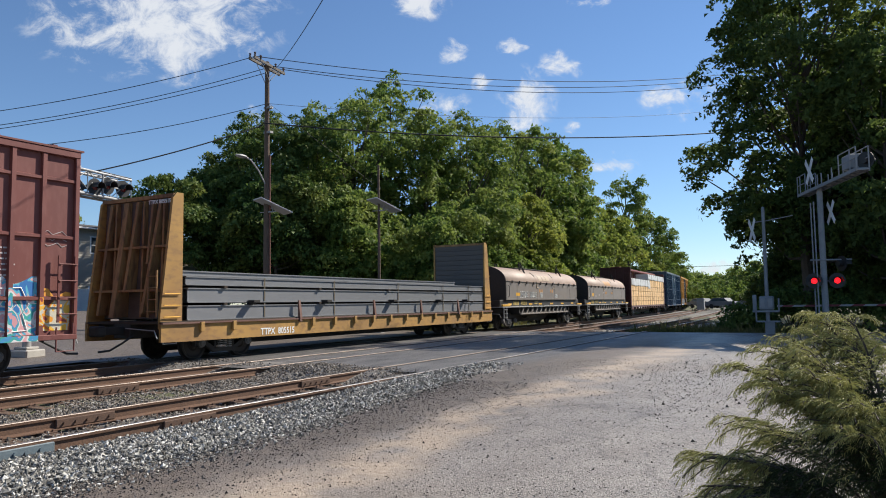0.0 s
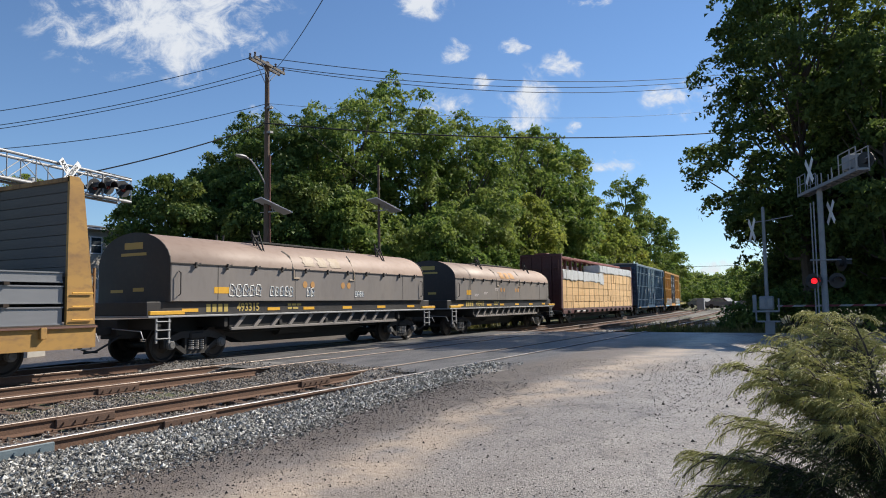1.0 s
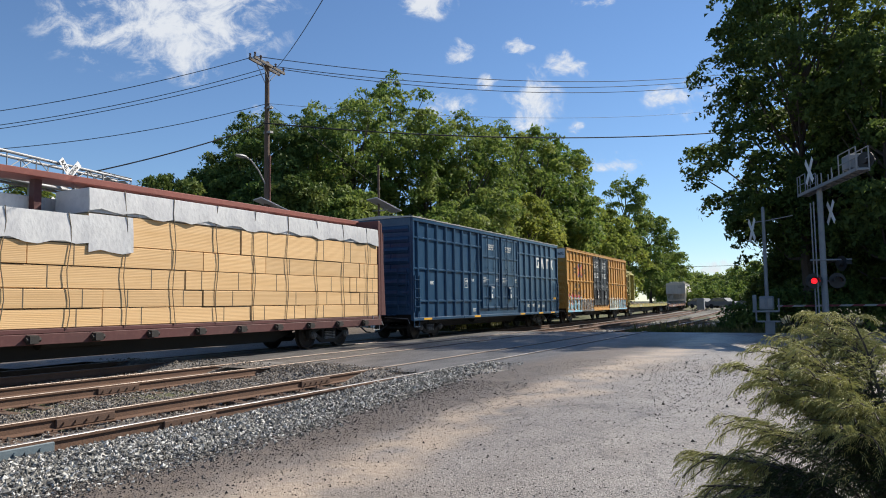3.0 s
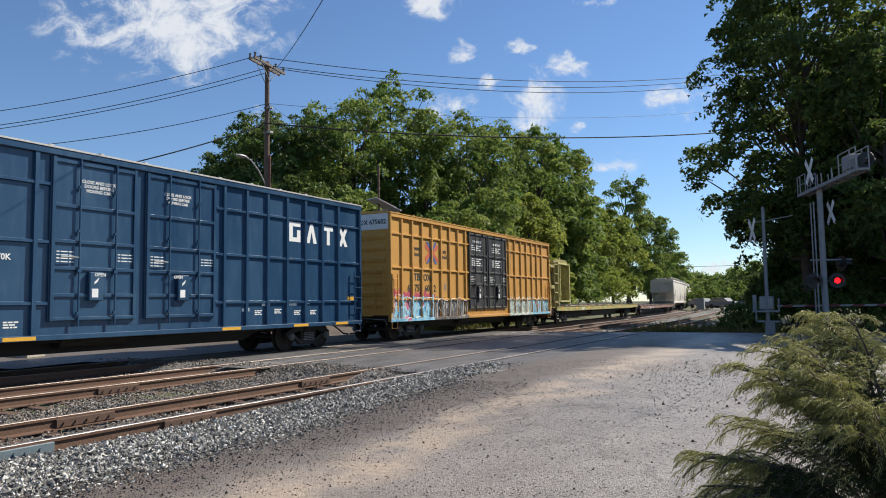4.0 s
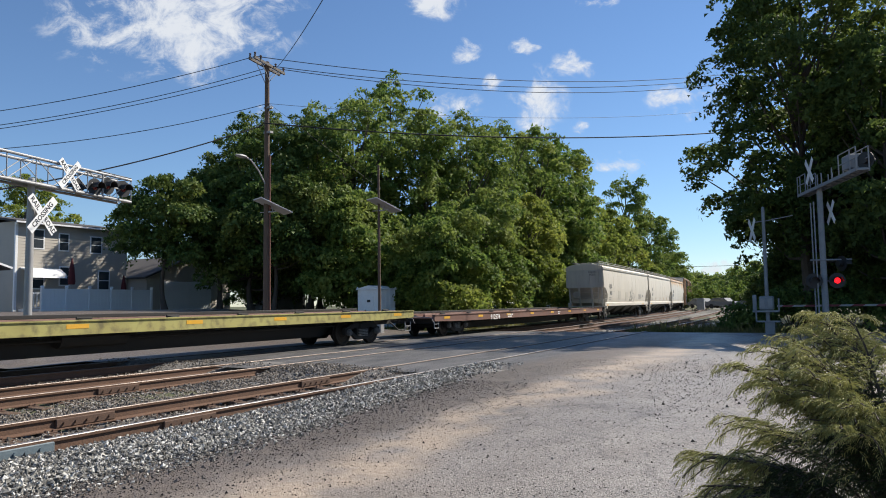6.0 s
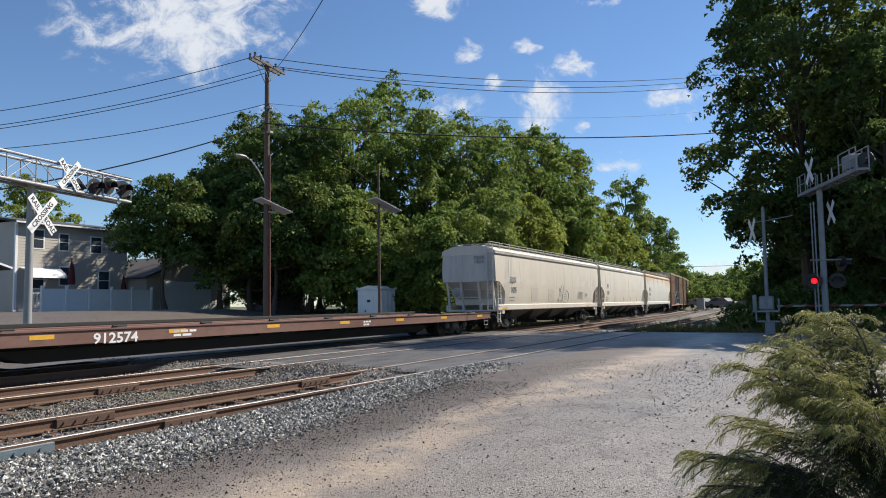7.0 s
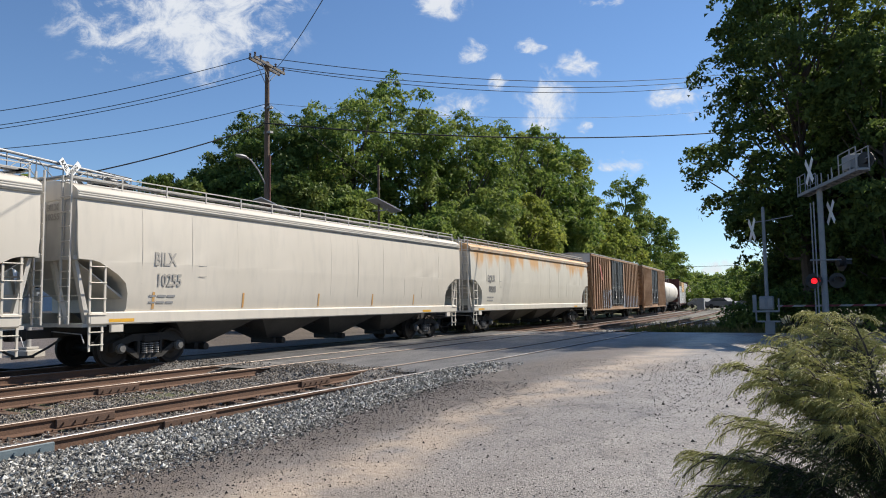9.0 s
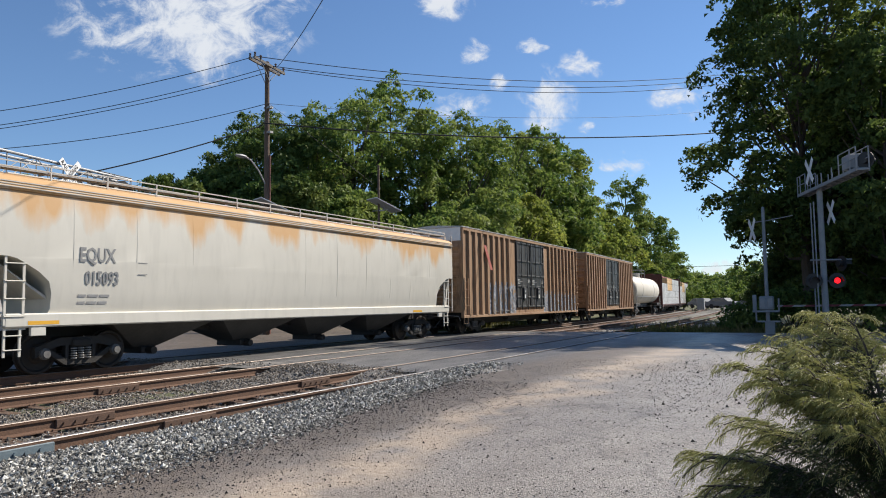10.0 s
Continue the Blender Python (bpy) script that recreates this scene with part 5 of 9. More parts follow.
# ---- coil cars ----
def coil_car(u0, u1, label, big_mark):
    """u0, u1: ends of the arched hood."""
    half, hh = (u1 - u0) / 2 + 0.75, (u1 - u0) / 2
    car = thing("coil_car", label, "coil car", group="freight cars")
    arch = [(1.40, 2.60)]
    for k in range(1, 16):
        a = math.pi * k / 16
        arch.append((1.40 * math.cos(a), 2.60 + 0.86 * math.sin(a)))
    arch.append((-1.40, 2.60))
    m = Mesh().sweep([[(x * f, y, 2.60 + (z - 2.60) * f) for x, z in arch + [(-1.38, 2.59), (1.38, 2.59)]] for y, f in ((-hh, 0.985), (-hh + 0.03, 1.0), (hh - 0.03, 1.0), (hh, 0.985))])
    hood = part("hood", m, M["coil_hood"], car, "faded brown arched steel hood", smooth=True)
    m = Mesh().box(-1.405, 1.405, -hh + 0.01, hh - 0.01, 1.60, 2.60, 0.015)
    part("hood_side", m, M["coil_side"], car, "grey steel hood side")
    # dark ends
    prof = [(x * 1.012, z * 1.004) for x, z in arch] + [(-1.41, 1.59), (1.41, 1.59)]
    for y in (-hh - 0.02, hh):
        part("hood_end", Mesh().prism(prof, "y", y, y + 0.02), M["hood_end"], car, "dark steel hood end")
    seam = Mesh()
    seam.box(1.40, 1.43, -hh, hh, 2.585, 2.615)
    part("seam", seam, M["underframe"], car)
    n = 11
    hook = Mesh().box(0, 0.06, -0.02, 0.02, -0.09, 0.07).cyl((0.06, -0.05, -0.05), (0.06, 0.14, 0.05), 0.02, 6).data("latch", M["underframe"])
    for k in range(n):
        part("latch", hook, None, car, "small steel hood latch", at=(1.425, -hh + 0.8 + (2 * hh - 1.6) * k / (n - 1), 2.58))
    for k in range(4):
        y = -hh + 2 * hh * (k + 0.5) / 4
        part("panel_joint", Mesh().box(1.404, 1.411, y - 0.008, y + 0.008, 1.62, 2.58), M["underframe"], car)
    # lifting brackets standing on the hood
    for y in (-hh * 0.42, hh * 0.62):
        m = Mesh()
        for dy in (-0.16, 0.16):
            m.cyl((0.75, y + dy * 0.3, 3.28), (0.75, y + dy, 3.80), 0.03, 6)
            m.cyl((1.15, y + dy * 0.1, 2.98), (0.75, y + dy, 3.72), 0.025, 6)
        m.box(0.72, 0.78, y - 0.18, y + 0.18, 3.60, 3.66)
        part("lifting_bracket", m, M["underframe"], car, "black steel lifting bracket")
        part("lifting_bracket", Mesh().cyl((-0.75, y - 0.1, 3.28), (-0.75, y - 0.15, 3.75), 0.03, 6).cyl((-0.75, y + 0.1, 3.28), (-0.75, y + 0.15, 3.75), 0.03, 6), M["underframe"], car)
    part("roof_walk", Mesh().box(-0.28, 0.28, -hh * 0.35, hh * 0.5, 3.47, 3.53, 0.01), M["underframe"], car, "dark steel roof walk")
    # underframe with a walkway and slanted braces
    part("walkway", Mesh().box(-1.50, 1.50, -half, half, 1.19, 1.24, 0.008), M["galv"], car, "pale steel walkway edge")
    m = Mesh().box(-1.30, 1.30, -half + 0.1, half - 0.1, 1.24, 1.60, 0.02)
    part("trough", m, M["hood_end"], car, "dark steel load trough")
    m = Mesh().box(1.36, 1.42, -half + 2.9, half - 2.9, 0.78, 0.86, 0.01).box(-1.42, -1.36, -half + 2.9, half - 2.9, 0.78, 0.86, 0.01)
    k, y = 0, -half + 3.0
    while y < half - 3.2:
        for x in (1.36, -1.42):
            m.prism([(y, 0.86), (y + 0.16, 0.86), (y + 0.52, 1.19), (y + 0.36, 1.19)], "x", x, x + 0.06)
        y += 0.78
    part("brace", m, M["coil_side"], car, "slanted grey steel braces")
    part("side_plate", Mesh().box(-1.34, 1.34, -half + 2.9, half - 2.9, 0.80, 1.19, 0.01), M["underframe"], car)
    sill_beam(car, half, M["underframe"], 0.55, 1.15)
    gear(car, half, 1.95)
    for y in (-half + 0.25, half - 0.8):
        ladder(car, 1.44, y, y + 0.45, 0.55, 1.2, 3, M["galv"])
        m = Mesh().box(1.41, 1.5, y - 0.2, y + 0.9, 1.26, 1.36, 0.01)
        part("reflector", m, M["yellow_paint"], car, "orange-yellow end block")
    for y in (0.75, 4.05, 5.75, 7.9, 10.1, 12.3):
        part("reflector", Mesh().box(1.301, 1.31, -hh + y - 0.28, -hh + y + 0.28, 1.32, 1.41), M["yellow_paint"], car, "orange-yellow strip")
    m = Mesh().tube([(1.42, -hh + 0.25, 1.75), (1.50, -hh + 0.25, 1.8), (1.50, -hh + 0.25, 2.35), (1.42, -hh + 0.25, 2.4)], 0.016, 6)
    m.tube([(1.42, hh - 0.25, 1.75), (1.50, hh - 0.25, 1.8), (1.50, hh - 0.25, 2.35), (1.42, hh - 0.25, 2.4)], 0.016, 6)
    part("grab_iron", m, M["underframe"], car)
    # marks: plain strokes bent over the hood
    def on_hood(y, z):
        return Vector((1.40 * math.sqrt(max(1 - ((z - 2.6) / 0.86) ** 2, 0)) + 0.008 if z > 2.6 else 1.415, y, z))
    ink = M["lettering_faded" if big_mark else "lettering_ochre"]
    c0 = -hh + 6.4
    m = Mesh()
    for k, (a, b) in enumerate(((-0.98, -0.42), (-0.22, 0.24), (0.44, 1.0))):
        zs = [2.73 + 0.33 * q / 5 for q in range(6)]
        wob = [0.05 * math.sin(q * 2.2 + k) for q in range(6)]
        m.add([on_hood(c0 + a + w, z) for z, w in zip(zs, wob)] + [on_hood(c0 + b + w, z) for z, w in zip(zs, wob)], [(q, q + 1, q + 7, q + 6) for q in range(5)])
    part("emblem", m, ink, car, "three worn painted blocks on the hood")
    for sgn, y in ((1, c0 - 1.55), (-1, c0 + 1.75)):
        m = Mesh().tube([on_hood(y - 0.12 * sgn, 3.2), on_hood(y, 3.02), on_hood(y, 2.62)], 0.035, 6).tube([on_hood(y, 2.58), on_hood(y, 2.32), on_hood(y + 0.28 * sgn, 2.32)], 0.03, 6)
        part("emblem", m, ink if big_mark else M["lettering_faded"], car, "worn painted bracket on the hood")
    for y in (c0 - 0.97, c0 - 0.58, c0 + 1.1, c0 + 1.45):
        part("emblem", Mesh().cyl((1.404, y, 2.13), (1.412, y, 2.13), 0.11, 16), M["lettering_ochre"], car, "orange painted dot")
    if big_mark:
        part("placard", Mesh().box(1.406, 1.41, -hh + 1.5, -hh + 2.1, 1.82, 2.0), M["yellow_paint"], car, "yellow placard")
        for y, w, h, n in ((-hh + 2.05, 1.35, 0.36, 5), (-hh + 3.75, 1.1, 0.32, 5), (-hh + 5.5, 0.4, 0.3, 2), (-hh + 8.2, 0.6, 0.2, 4)):
            outline(car, 1.409, y, y + w, 1.74, 1.74 + h, n, M["lettering_white"], int(y * 10) + 7)
    else:
        part("placard", Mesh().box(1.406, 1.41, -hh + 1.2, -hh + 1.7, 1.85, 2.08), M["yellow_paint"], car, "yellow placard")
        for y, z in ((-hh + 2.1, 1.9), (-hh + 3.2, 2.0), (-hh + 4.6, 2.2)):
            dashes(car, 1.409, y, z, 0.5, 0.14, 2, M["lettering_dim"])
    writing("493315" if big_mark else "493419", 0.33, M["lettering_yellow"], car, 1.306, -hh + 2.95, 1.42, stretch=0.95)
    for k in range(4):
        part("stencil", Mesh().box(1.302, 1.308, -hh + 1.32 + 0.22 * k, -hh + 1.47 + 0.22 * k, 1.31, 1.53), M["lettering_yellow"], car, "dull yellow painted block")
    dashes(car, 1.306, -hh + 4.7, 1.52, 0.7, 0.22, 2, M["lettering_yellow"])
    m = Mesh().box(-0.36, 0.36, -hh - 0.026, -hh - 0.021, 3.02, 3.20).box(-0.5, 0.5, -hh - 0.026, -hh - 0.021, 2.84, 2.92)
    m.box(0.0, 0.42, -hh - 0.026, -hh - 0.021, 1.88, 1.98).box(-0.9, -0.4, -hh - 0.026, -hh - 0.021, 1.86, 1.94)
    part("stencil", m, M["lettering_yellow"], car, "dull yellow stencilled marks")
    TRAIN.append((car, (u0 + u1) / 2))


M["hood_end"] = surface("hood_end_black", (0.022, 0.020, 0.020), (0.035, 0.03, 0.028), (0.05, 0.04, 0.035), rough=0.6, scale=1, fine=8)
coil_car(35.15, 48.32, "brown and grey coil car with arched hood and white scrawls", True)
coil_car(51.3, 64.3, "grey and brown steel coil car with an arched hood", False)


def stake(car, y, mat, z0=1.0, z1=1.55):
    m = Mesh().prism([(1.47, z0), (1.57, z0), (1.57, z0 + 0.15), (1.50, z1), (1.47, z1)], "y", y - 0.05, y + 0.05)
    part("stake", m, mat, car, "short steel side stake")


# ---- bulkhead flatcar with steel beams ----
M["flat_tan"] = surface("weathered_tan", (0.34, 0.195, 0.075), (0.19, 0.095, 0.045), (0.05, 0.03, 0.02), rough=0.8, scale=2.0, fine=10, amount=0.95, stain=0.65, bump=0.1, grain=(1, 1, 0.3))
def bulkhead_flat(u0, u1):
    half = (u1 - u0) / 2
    car = thing("bulkhead_flatcar", "dirty yellow flatcar with tall timber-lined end bulkheads", "flatcar", group="freight cars")
    part("deck", Mesh().box(-1.48, 1.48, -half, half, 1.02, 1.09, 0.012), M["plank"], car, "dark timber deck")
    for sx in (-1, 1):
        a, b = (1.40, 1.48) if sx > 0 else (-1.48, -1.40)
        part("side_sill", Mesh().prism([(-half, 1.015), (-half, 0.56), (-half + 0.8, 0.55), (half - 0.8, 0.55), (half, 0.56), (half, 1.015)], "x", a, b), M["flat_yellow"], car, "dirty yellow side sill")
        part("sill_flange", Mesh().box(a, b + 0.06 * sx if sx > 0 else b, -half, half, 1.016, 1.06), M["flat_brown"], car)
    pocket = Mesh().box(1.48, 1.58, -0.07, 0.07, 0.80, 1.05, 0.01).data("stake_pocket", M["flat_yellow"])
    for k in range(16):
        y = 1.3 + (2 * half - 2.6) * k / 15
        if not 3.4 < y < 5.4:
            part("stake_pocket", pocket, None, car, at=(0, -half + y, 0))
    for y in (-half + 5.4, -half + 9.7, -half + 13.2, -half + 16.6):
        stake(car, y, M["flat_brown"], 0.95, 1.62)
    for sgn in (-1, 1):
        e = sgn * half
        wall = part("bulkhead", Mesh().box(-1.40, 1.40, min(e - sgn * 0.62, e - sgn * 0.50), max(e - sgn * 0.62, e - sgn * 0.50), 1.15, 4.40), M["plank_grey"], car, "dark plank bulkhead")
        board = Mesh().box(-1.38, 1.38, -0.025, 0.025, -0.118, 0.118, 0.008).data("plank", M["plank_grey"])
        for k in range(13):
            part("plank", board, None, wall, at=(0, e - sgn * 0.635, 1.29 + k * 0.245))
        for x, w in ((-1.44, 0.08), (1.36, 0.08)):
            m = Mesh().prism([(e - sgn * 0.70, 0.9), (e - sgn * 0.0, 0.9), (e - sgn * 0.0, 1.25), (e - sgn * 0.36, 4.32), (e - sgn * 0.48, 4.46), (e - sgn * 0.70, 4.46)], "x", x, x + w)
            part("side_plate", m, M["flat_yellow"], car, "yellow steel bulkhead side plate")
        for x, w, low, deep, slant in ((-1.05, 0.05, 1.25, 0.10, 0.05), (-0.78, 0.035, 1.2, 0.3, 0.0), (-0.42, 0.09, 1.2, 0.02, 0.03), (-0.05, 0.05, 1.9, 0.14, 0.08), (0.32, 0.03, 1.2, 0.3, 0.0), (0.66, 0.035, 2.6, 0.2, 0.0), (0.80, 0.05, 1.3, 0.06, 0.10), (1.08, 0.035, 1.2, 0.3, 0.0)):
            m = Mesh().prism([(e - sgn * 0.49, low), (e - sgn * deep, low), (e - sgn * 0.38, 4.30), (e - sgn * 0.49, 4.30)], "x", -w, w)
            m.v = [(p[0] + x + slant * (p[2] - 2.8), p[1], p[2]) for p in m.v]
            part("strut", m, M["flat_tan"], car, "sloping tan steel strut")
        m = Mesh()
        for z in (1.9, 3.05):
            f = (z - 1.2) / 3.1
            m.box(-1.36, 1.36, min(e - sgn * 0.49, e - sgn * (0.06 + 0.34 * f)), max(e - sgn * 0.49, e - sgn * (0.06 + 0.34 * f)), z - 0.03, z + 0.03)
        m.box(-1.40, 1.40, min(e - sgn * 0.70, e - sgn * 0.40), max(e - sgn * 0.70, e - sgn * 0.40), 4.34, 4.44)
        part("cross_rail", m, M["flat_tan"], car)
        ladder(car, e - 0.02 if sgn < 0 else e + 0.06, 1.0, 1.36, 1.2, 2.4, 4, M["flat_tan"], axis="x")
        step(car, 1.44, e - 0.5 if sgn > 0 else e + 0.1, M["galv"])
        for z in (1.2, 1.5, 1.8):
            part("grab_iron", Mesh().cyl((1.48, e - sgn * 0.08, z), (1.48, e - sgn * 0.6, z), 0.016, 6), M["yellow_paint"], car)
    writing("TTPX  805515", 0.27, M["lettering_white"], car, 1.484, -half + 4.4, 0.69, stretch=0.95)
    writing("TTPX 805515", 0.15, M["lettering_white"], car, 0.92, -half + 0.372, 4.24, facing="end")
    sill_beam(car, half, M["underframe"], 0.55, 1.05)
    gear(car, half, 2.6)
    TRAIN.append((car, (u0 + u1) / 2))
    # the load: three courses of long beams, with timber between them and straps
    load = thing("steel_beam_stack", "stack of long grey primed steel beams on the flatcar", "steel beams")
    z = 1.095
    for c, (h, y0, y1, w) in enumerate(((0.40, -half + 0.95, half - 0.75, 1.36), (0.40, -half + 0.95, half - 0.75, 1.36), (0.24, -half + 0.9, half - 0.75, 1.34), (0.14, -half + 0.7, half - 3.6, 1.24))):
        n = 4
        for k in range(n):
            x0 = -w + 2 * w * k / n
            xa, xb, lip = x0 + 0.01, x0 + 2 * w / n - 0.01, 0.03 if k == n - 1 else 0.0
            m = Mesh().prism([(xa, z), (xa + 0.02, z), (xa + 0.02, z + h - 0.024), (xb - 0.02, z + h - 0.024), (xb - 0.02, z), (xb + lip, z), (xb + lip, z + 0.025), (xb, z + 0.027),
                              (xb, z + h - 0.032), (xb + lip, z + h - 0.03), (xb + lip, z + h), (xa, z + h)], "y", y0, y1)
            part("beam", m, M["steel_grey"], load, "grey primed steel beam")
        if c < 2:
            for y in (-half + 2.2, -half + 6.5, -half + 10.8, -half + 14.8, -half + 18.3):
                part("spacer", Mesh().box(-1.40, 1.44, y, y + 0.12, z + h, z + h + 0.07), M["plank"], load, "timber spacer")
        z += h + (0.07 if c < 2 else 0.012)
    for y in (-half + 3.9, -half + 7.4, -half + 11.6, -half + 15.4, -half + 18.0):
        part("strap", Mesh().box(1.362, 1.368, y, y + 0.05, 1.10, 2.29), M["strap"], load, "dark steel strap")
        part("bracket", Mesh().box(1.36, 1.62, y - 0.7, y - 0.45, 1.56, 1.63).box(1.36, 1.5, y - 0.68, y - 0.5, 1.50, 1.56), M["underframe"], load, "small timber block jutting out")
    TRAIN.append((load, (u0 + u1) / 2))


bulkhead_flat(12.6, 33.0)


# ---- centre-beam cars with lumber ----
def centerbeam(u0, u1, near, label):
    half = (u1 - u0) / 2
    car = thing("centerbeam_car", label, "lumber car", group="freight cars")
    part("deck", Mesh().box(-1.42, 1.42, -half, half, 0.92, 1.02, 0.012), M["maroon"], car)
    part("side_sill", Mesh().box(1.36, 1.45, -half, half, 0.68, 0.915, 0.01), M["maroon"], car)
    part("side_sill", Mesh().box(-1.45, -1.36, -half, half, 0.68, 0.915, 0.01), M["maroon"], car)
    for sgn in (-1, 1):
        e = sgn * half
        a, b = sorted((e, e - sgn * 0.16))
        wall = part("end_bulkhead", Mesh().box(-1.42, 1.42, a, b, 1.02, 4.62, 0.012), M["maroon"], car, "tall maroon steel end wall")
        m = Mesh()
        for x in (-1.38, -0.7, 0.0, 0.7, 1.38):
            m.prism([(e, 1.05), (e + sgn * 0.30, 1.05), (e + sgn * 0.08, 4.5), (e, 4.5)], "x", x - 0.05, x + 0.05)
        for z in (1.9, 2.8, 3.7, 4.5):
            m.box(-1.4, 1.4, min(e, e + sgn * 0.10), max(e, e + sgn * 0.10), z - 0.05, z + 0.05)
        part("end_rib", m, M["maroon"], wall)
        ladder(car, e - 0.3 if sgn < 0 else e + 0.34, 0.9, 1.32, 1.1, 4.2, 9, M["maroon"], axis="x")
        step(car, 1.42, e - 0.55 if sgn > 0 else e + 0.1, M["galv"])
    part("top_chord", Mesh().box(-0.42, 0.42, -half, half, 4.52, 4.68, 0.015), M["red_chord"], car, "red steel top chord")
    n = 16
    post = Mesh().box(-0.10, 0.10, -0.09, 0.09, 1.02, 4.52).data("center_post", M["maroon"])
    for k in range(1, n):
        part("center_post", post, None, car, at=(0, -half + 2 * half * k / n, 0))
    for k in range(1, n, 2):
        y = -half + 2 * half * k / n
        part("diagonal", Mesh().cyl((0, y, 2.9), (0, y + 2 * half / n, 4.5), 0.06, 6), M["maroon"], car)
    wn = Mesh().prism([(1.45, 0.70), (1.60, 0.72), (1.60, 0.88), (1.45, 0.90)], "y", -0.1, 0.1).cyl((1.53, -0.16, 0.8), (1.53, 0.16, 0.8), 0.055, 8).data("winch", M["underframe"])
    for k in range(14):
        part("winch", wn, None, car, "steel strap winch", at=(0, -half + 1.2 + (2 * half - 2.4) * k / 13, 0))
    dashes(car, 1.452, -half + 3.1, 0.86, 2.6, 0.14, 1, M["lettering_white"])
    sill_beam(car, half, M["underframe"], 0.5, 0.95)
    gear(car, half, 2.7)
    TRAIN.append((car, (u0 + u1) / 2))
    load = thing("lumber_stack", "strapped packs of pale sawn lumber with grey wrap on top", "lumber")
    rng = random.Random(int(u0))
    a0, a1 = -half + 0.22, half - 0.2
    cuts = {}
    for side in (1, -1):
        layers = near if side > 0 else ((1.03, 1.88, "lumber", a0, a1), (1.89, 2.74, "lumber", a0, a1), (2.75, 3.45, "lumber", a0, a1), (3.46, 4.15, "wrap", a0, a1))
        for li, (z0, z1, kind, y0, y1) in enumerate(layers):
            y0 = a0 if y0 is None else y0 - half
            y1 = a1 if y1 is None else y1 - half
            if side < 0:
                y0, y1 = a0, a1
            y = y0
            while y < y1 - 0.4:
                ln = min(rng.choice((2.46, 3.66, 4.9, 4.9, 3.05)), y1 - y)
                if y1 - (y + ln) < 0.8:
                    ln = y1 - y
                out = 1.40 + rng.uniform(-0.015, 0.02)
                x0, x1 = (0.14, out) if side > 0 else (-out, -0.14)
                pk = part("lumber_pack" if kind == "lumber" else "wrapped_pack", Mesh().box(x0, x1, y + 0.008, y + ln - 0.008, z0 + 0.003, z1 - 0.006 - rng.uniform(0, 0.012), 0.01), M[kind], load,
                          "" if kind == "lumber" else "grey plastic wrapped lumber pack")
                if side > 0 and kind == "lumber":
                    for f in (0.22, 0.78):
                        part("strap", Mesh().box(out, out + 0.004, y + ln * f, y + ln * f + 0.022, z0 + 0.006, z1 - 0.01), M["strap"], pk)
                y += ln
        # loose wrap hanging over the pack's face
    for (y0, y1, z0, z1) in LAPS if u0 < 80 else ():
        m, k = Mesh(), 0
        n = int((y1 - y0) / 0.3)
        rings = []
        for k in range(n + 1):
            y = y0 - half + (y1 - y0) * k / n
            zz = z0 + 0.05 * math.sin(k * 1.7) + 0.04 * math.sin(k * 0.6)
            bulge = 0.012 * (1 + math.sin(k * 2.1))
            rings.append([(1.425, y, z1), (1.432 + bulge, y, (z1 + zz) / 2), (1.43 + bulge * 1.5, y, zz), (1.424, y, zz), (1.42, y, z1)])
        part("wrap", m.sweep(rings), M["wrap"], load, "grey plastic wrap hanging over the packs", smooth=True)
    ns = 15
    for k in range(ns):
        y = -half + 0.9 + (2 * half - 1.8) * k / (ns - 1)
        ztop = 3.62 if (u0 < 80 and y + half < 10.2) else 4.3
        pts = [Vector((1.44 + 0.006 * math.sin(j * 2 + k), y + 0.05 * math.sin(j * 1.3 + k), 1.0 + (ztop - 1.0) * j / 8)) for j in range(9)]
        part("cable", Mesh().tube(pts, 0.011, 4), M["strap"], load, "thin tie-down cable")
    TRAIN.append((load, (u0 + u1) / 2))


M["red_chord"] = surface("chord_red", (0.20, 0.05, 0.035), (0.15, 0.045, 0.035), (0.3, 0.1, 0.07), rough=0.6, scale=1, fine=8)
LAPS = ((0.25, 10.2, 2.95, 3.60), (10.2, 11.4, 2.75, 3.66), (10.2, 22.2, 3.72, 4.25))
NEAR = ((1.03, 1.46, "lumber", None, None), (1.465, 1.90, "lumber", None, None), (1.905, 2.42, "lumber", None, None), (2.425, 2.94, "lumber", None, None),
        (2.945, 3.60, "wrap", None, 10.2), (2.945, 3.68, "lumber", 10.2, None), (3.69, 4.28, "wrap", 10.2, None))
centerbeam(66.95, 89.35, NEAR, "maroon center-beam railcar loaded with pale lumber packs")
FAR = ((1.03, 1.88, "wrap", None, None), (1.89, 2.74, "wrap", None, None), (2.75, 3.6, "wrap", None, 6.0), (2.75, 3.6, "lumber", 6.0, 12.0), (2.75, 3.6, "wrap", 12.0, None), (3.61, 4.3, "lumber", 6.0, 12.0), (3.61, 4.3, "wrap", 12.0, None))
centerbeam(309.6, 331.0, FAR, "center-beam railcar loaded with grey wrapped lumber packs")
centerbeam(333.0, 355.0, FAR, "center-beam railcar loaded with grey wrapped lumber packs")


